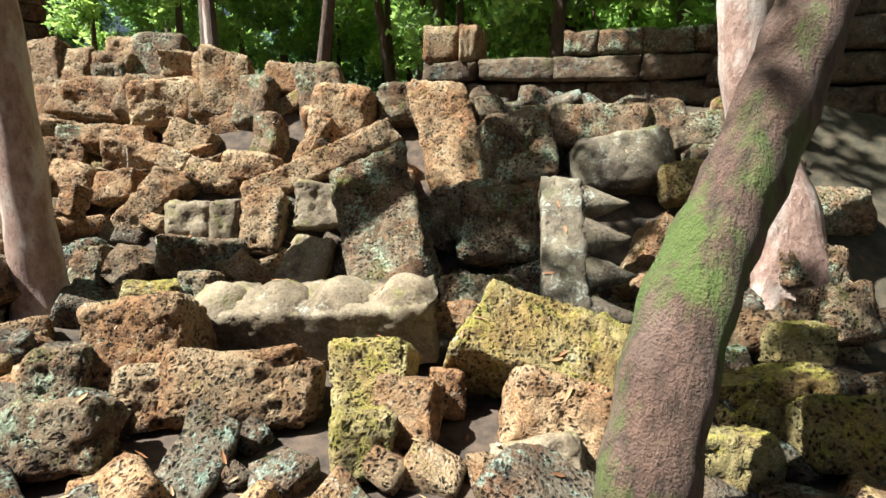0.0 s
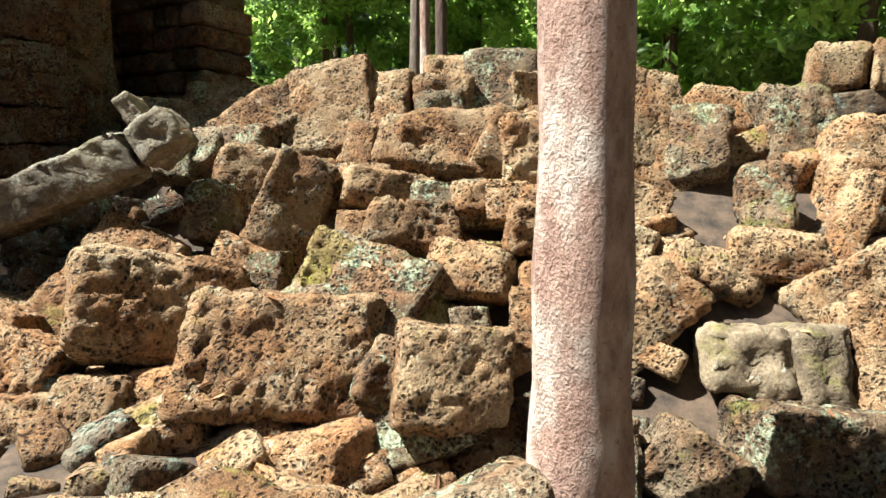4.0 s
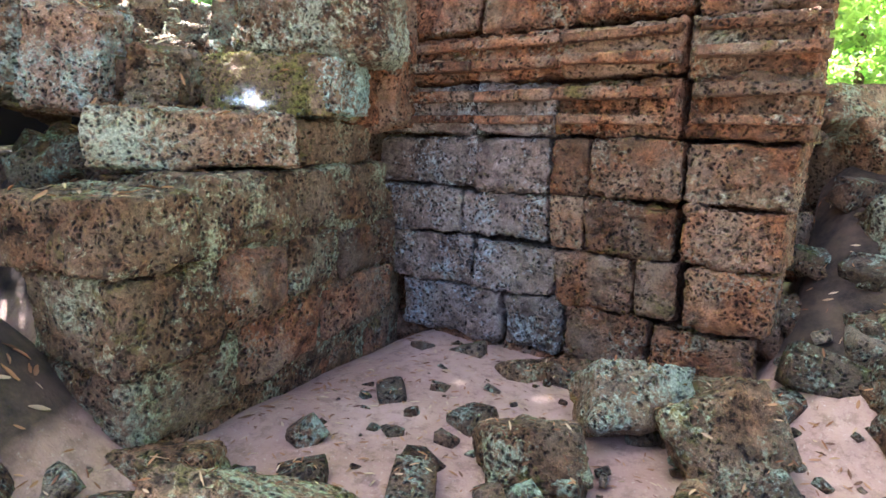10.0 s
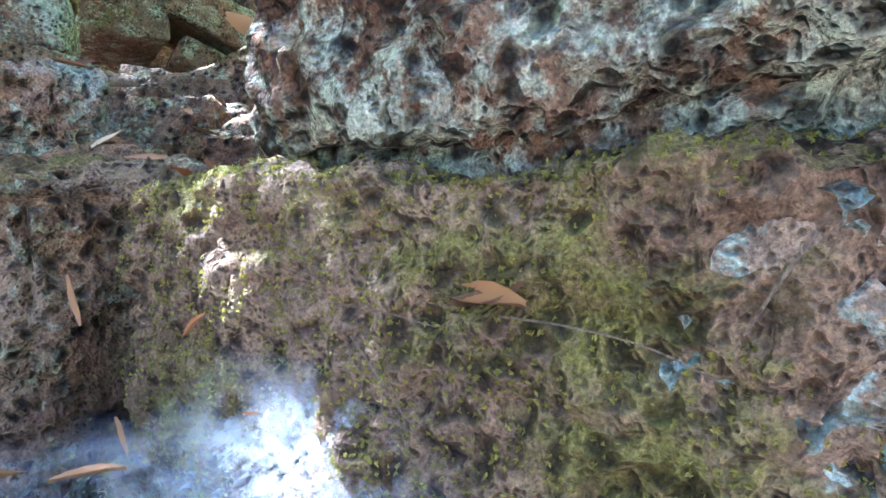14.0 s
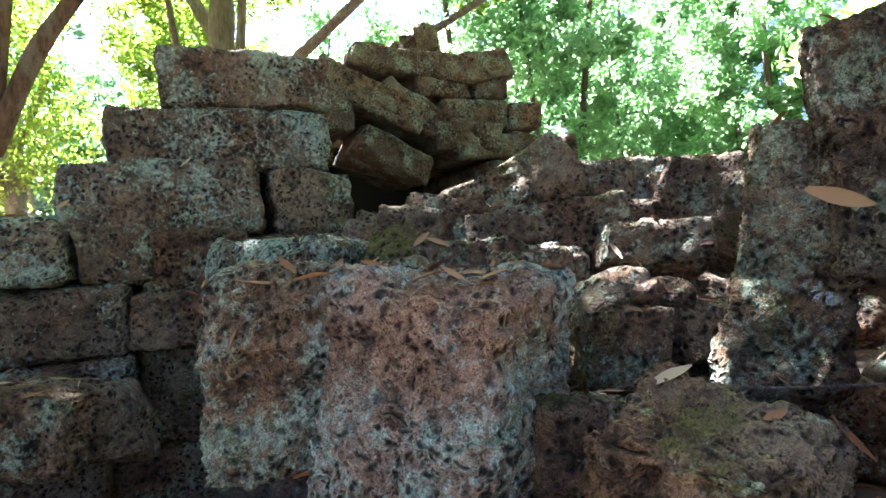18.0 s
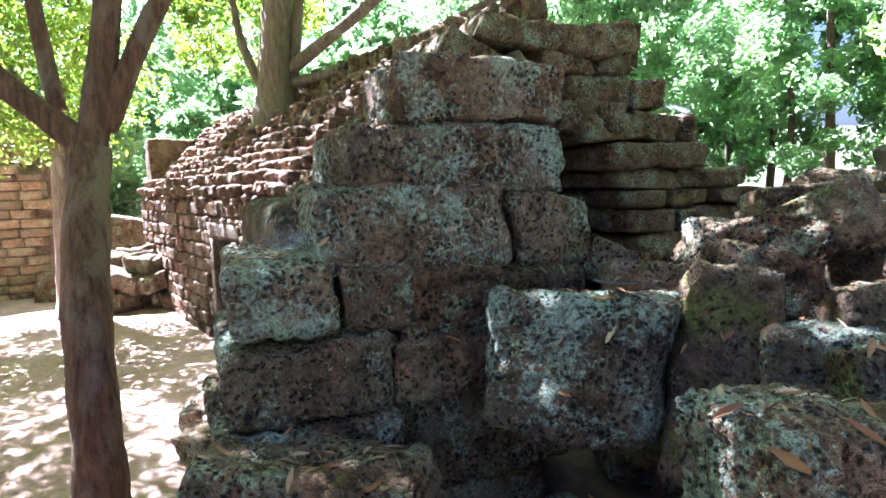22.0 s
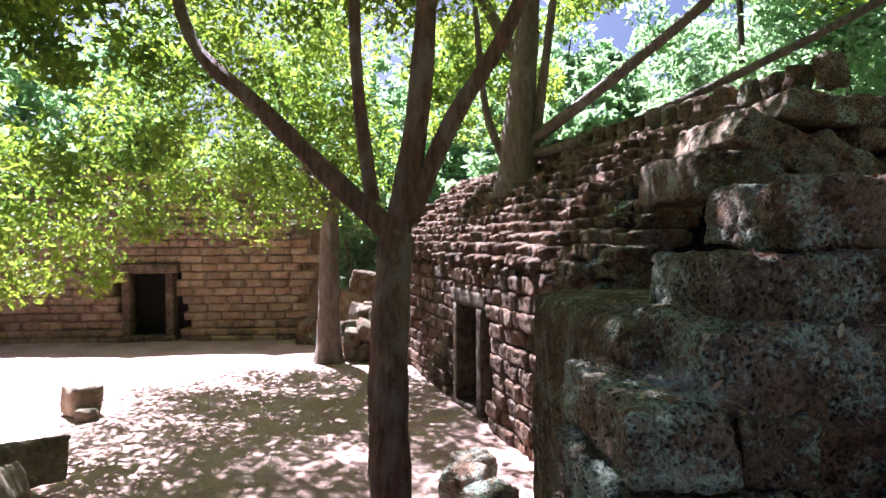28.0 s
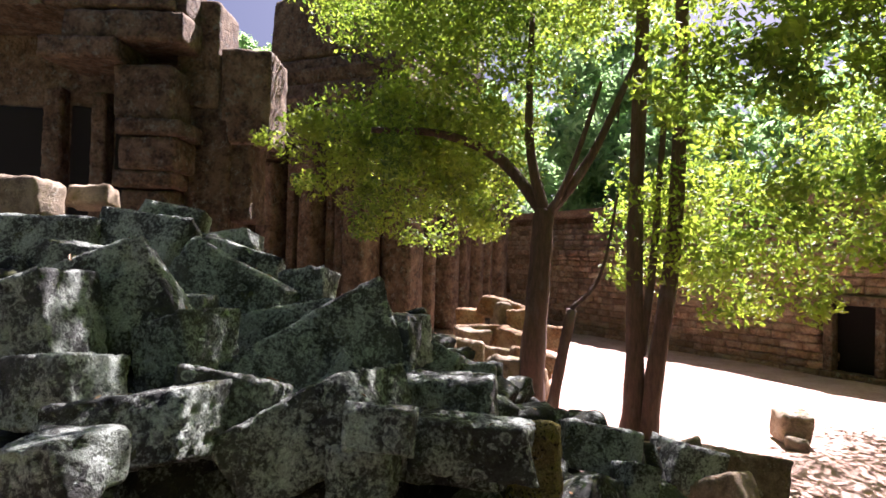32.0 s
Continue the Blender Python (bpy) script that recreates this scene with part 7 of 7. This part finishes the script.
twig([(-15.05, 3.36, 2.47), (-14.9, 3.42, 2.5), (-14.7, 3.6, 2.5), (-14.5, 3.85, 2.52)], 0.008, "thin bare twig across the dark stones")
twig([(-14.82, 3.46, 2.5), (-14.78, 3.47, 2.44), (-14.76, 3.49, 2.38)], 0.006, "short hooked twig on the stones")
twig([(-11.33, 2.49, 0.85), (-11.25, 2.43, 0.72), (-11.12, 2.36, 0.62)], 0.009, "short broken stick leaning on a stone")
twig([(-12.9, 1.2, 0.92), (-12.7, 1.45, 0.9), (-12.4, 1.8, 0.84)], 0.008, "long pale twig on the soil")
twig([(-10.78, 2.25, 0.5), (-10.79, 2.24, 0.9)], 0.008, "upright pale stick in the soil")
twig([(-5.35, 4.75, 1.15), (-5.2, 4.6, 0.95), (-5.22, 4.5, 0.7), (-5.4, 4.45, 0.5)], 0.01, "hanging curved root on the heap")

twig([(-13.686, 3.244, 2.427), (-13.637, 3.264, 2.425), (-13.589, 3.283, 2.419)], 0.0010, "thin grey twig lying on the moss")
twig([(-13.540, 3.302, 2.432), (-13.498, 3.319, 2.431), (-13.449, 3.338, 2.424), (-13.412, 3.353, 2.408)], 0.0010, "thin bent twig lying on the moss")
twig([(-13.669, 3.251, 2.402), (-13.638, 3.262, 2.37), (-13.606, 3.276, 2.333)], 0.0009, "fine rootlet hanging on the mossy face")
twig([(-13.689, 3.243, 2.498), (-13.659, 3.255, 2.503)], 0.0009, "fine rootlet hanging on the mossy face")
twig([(-13.376, 3.362, 2.491), (-13.390, 3.357, 2.465), (-13.403, 3.351, 2.438)], 0.0014, "straw-coloured stick leaning on the mossy block")


def web(x, y, z, sx, sy, rx, ry, rz, label, sag=0.12):
    n = 9
    v, q = [], []
    for i in range(n):
        for j in range(n):
            u, w = i / (n - 1) - 0.5, j / (n - 1) - 0.5
            r = math.hypot(u, w)
            v.append((u * sx * (1 - 0.3 * abs(w)), w * sy * (1 - 0.3 * abs(u)), -sag * sx * math.cos(min(1.57, r * 2.4))))
    for i in range(n - 1):
        for j in range(n - 1):
            q.append((i * n + j, (i + 1) * n + j, (i + 1) * n + j + 1, i * n + j + 1))
    ob = new("spider_web", fast_mesh("spider_web", v, q, SILK))
    ob.matrix_world = pose(x, y, z, rx, ry, rz)
    tagged(ob, label, "spider web", "spider webs")


web(-13.92, 3.1, 2.225, 0.5, 0.3, 6, 4, 22, "bluish sheet of spider web on the ledge")
web(-14.7, 3.85, 2.82, 0.16, 0.5, 78, 8, 30, "hanging veil of spider web beside the slab", 0.05)
web(-15.15, 3.92, 2.62, 0.5, 0.34, -8, 4, 70, "flat spider web stretched over a dark stone")
web(-17.45, 1.62, 3.24, 0.45, 0.6, -16, -28, 0, "funnel spider web full of dry leaves on the masonry", 0.3)
web(-16.85, 3.05, 3.0, 0.45, 0.3, -10, 0, 40, "spider web with dry leaves between the blocks")
web(-15.3, 3.98, 2.66, 0.6, 0.4, -6, -4, 40, "bright bluish spider web across a gap")
web(-23.6, 2.7, 4.55, 0.5, 0.4, 30, 0, 0, "small web patch on the gallery roof")
web(-21.6, 2.9, 4.3, 0.45, 0.3, 30, 0, 0, "small web patch on the gallery roof")
web(-22.0, 3.9, 5.1, 0.6, 0.4, 30, 0, 0, "small web patch on the gallery roof")
web(-20.65, 2.2, 3.66, 0.5, 0.35, 25, 0, 0, "small web patch on the gallery roof")
web(-20.35, 6.9, 4.4, 0.4, 0.5, 0, 30, 10, "web patch on the broken vault")
web(-13.80, 3.17, 2.30, 0.3, 0.2, 40, 0, 22, "bluish sheet of spider web on the ledge", 0.2)
web(-13.72, 3.2, 2.29, 0.34, 0.22, 62, 10, 24, "thin torn spider web below the mossy block", 0.15)


def moss_on(block, count, seed, cover, size):
    """Crumbs of moss growing in patches on a block."""
    rs = np.random.RandomState(seed)
    me = block.data
    n = len(me.polygons)
    c, nor = np.zeros(n * 3, np.float32), np.zeros(n * 3, np.float32)
    me.polygons.foreach_get("center", c)
    me.polygons.foreach_get("normal", nor)
    c, nor = c.reshape(-1, 3), nor.reshape(-1, 3)
    mask = rough3(c, 7.0, seed) + 0.7 * rough3(c, 19.0, seed + 1) + 0.4 * nor[:, 2] - 0.5 * c[:, 0]
    good = np.nonzero(mask > cover)[0]
    pick = good[rs.randint(0, len(good), count)]
    verts, quads = leaf_cloud(c[pick] + nor[pick] * 0.002, count * 5, size, size * 0.9, seed, 1.0)
    return part("moss", fast_mesh("moss", verts, quads, MOSS, False), block, None, "crumbly olive moss")


moss_on(mossy, 22000, 61, -0.45, 0.0023)
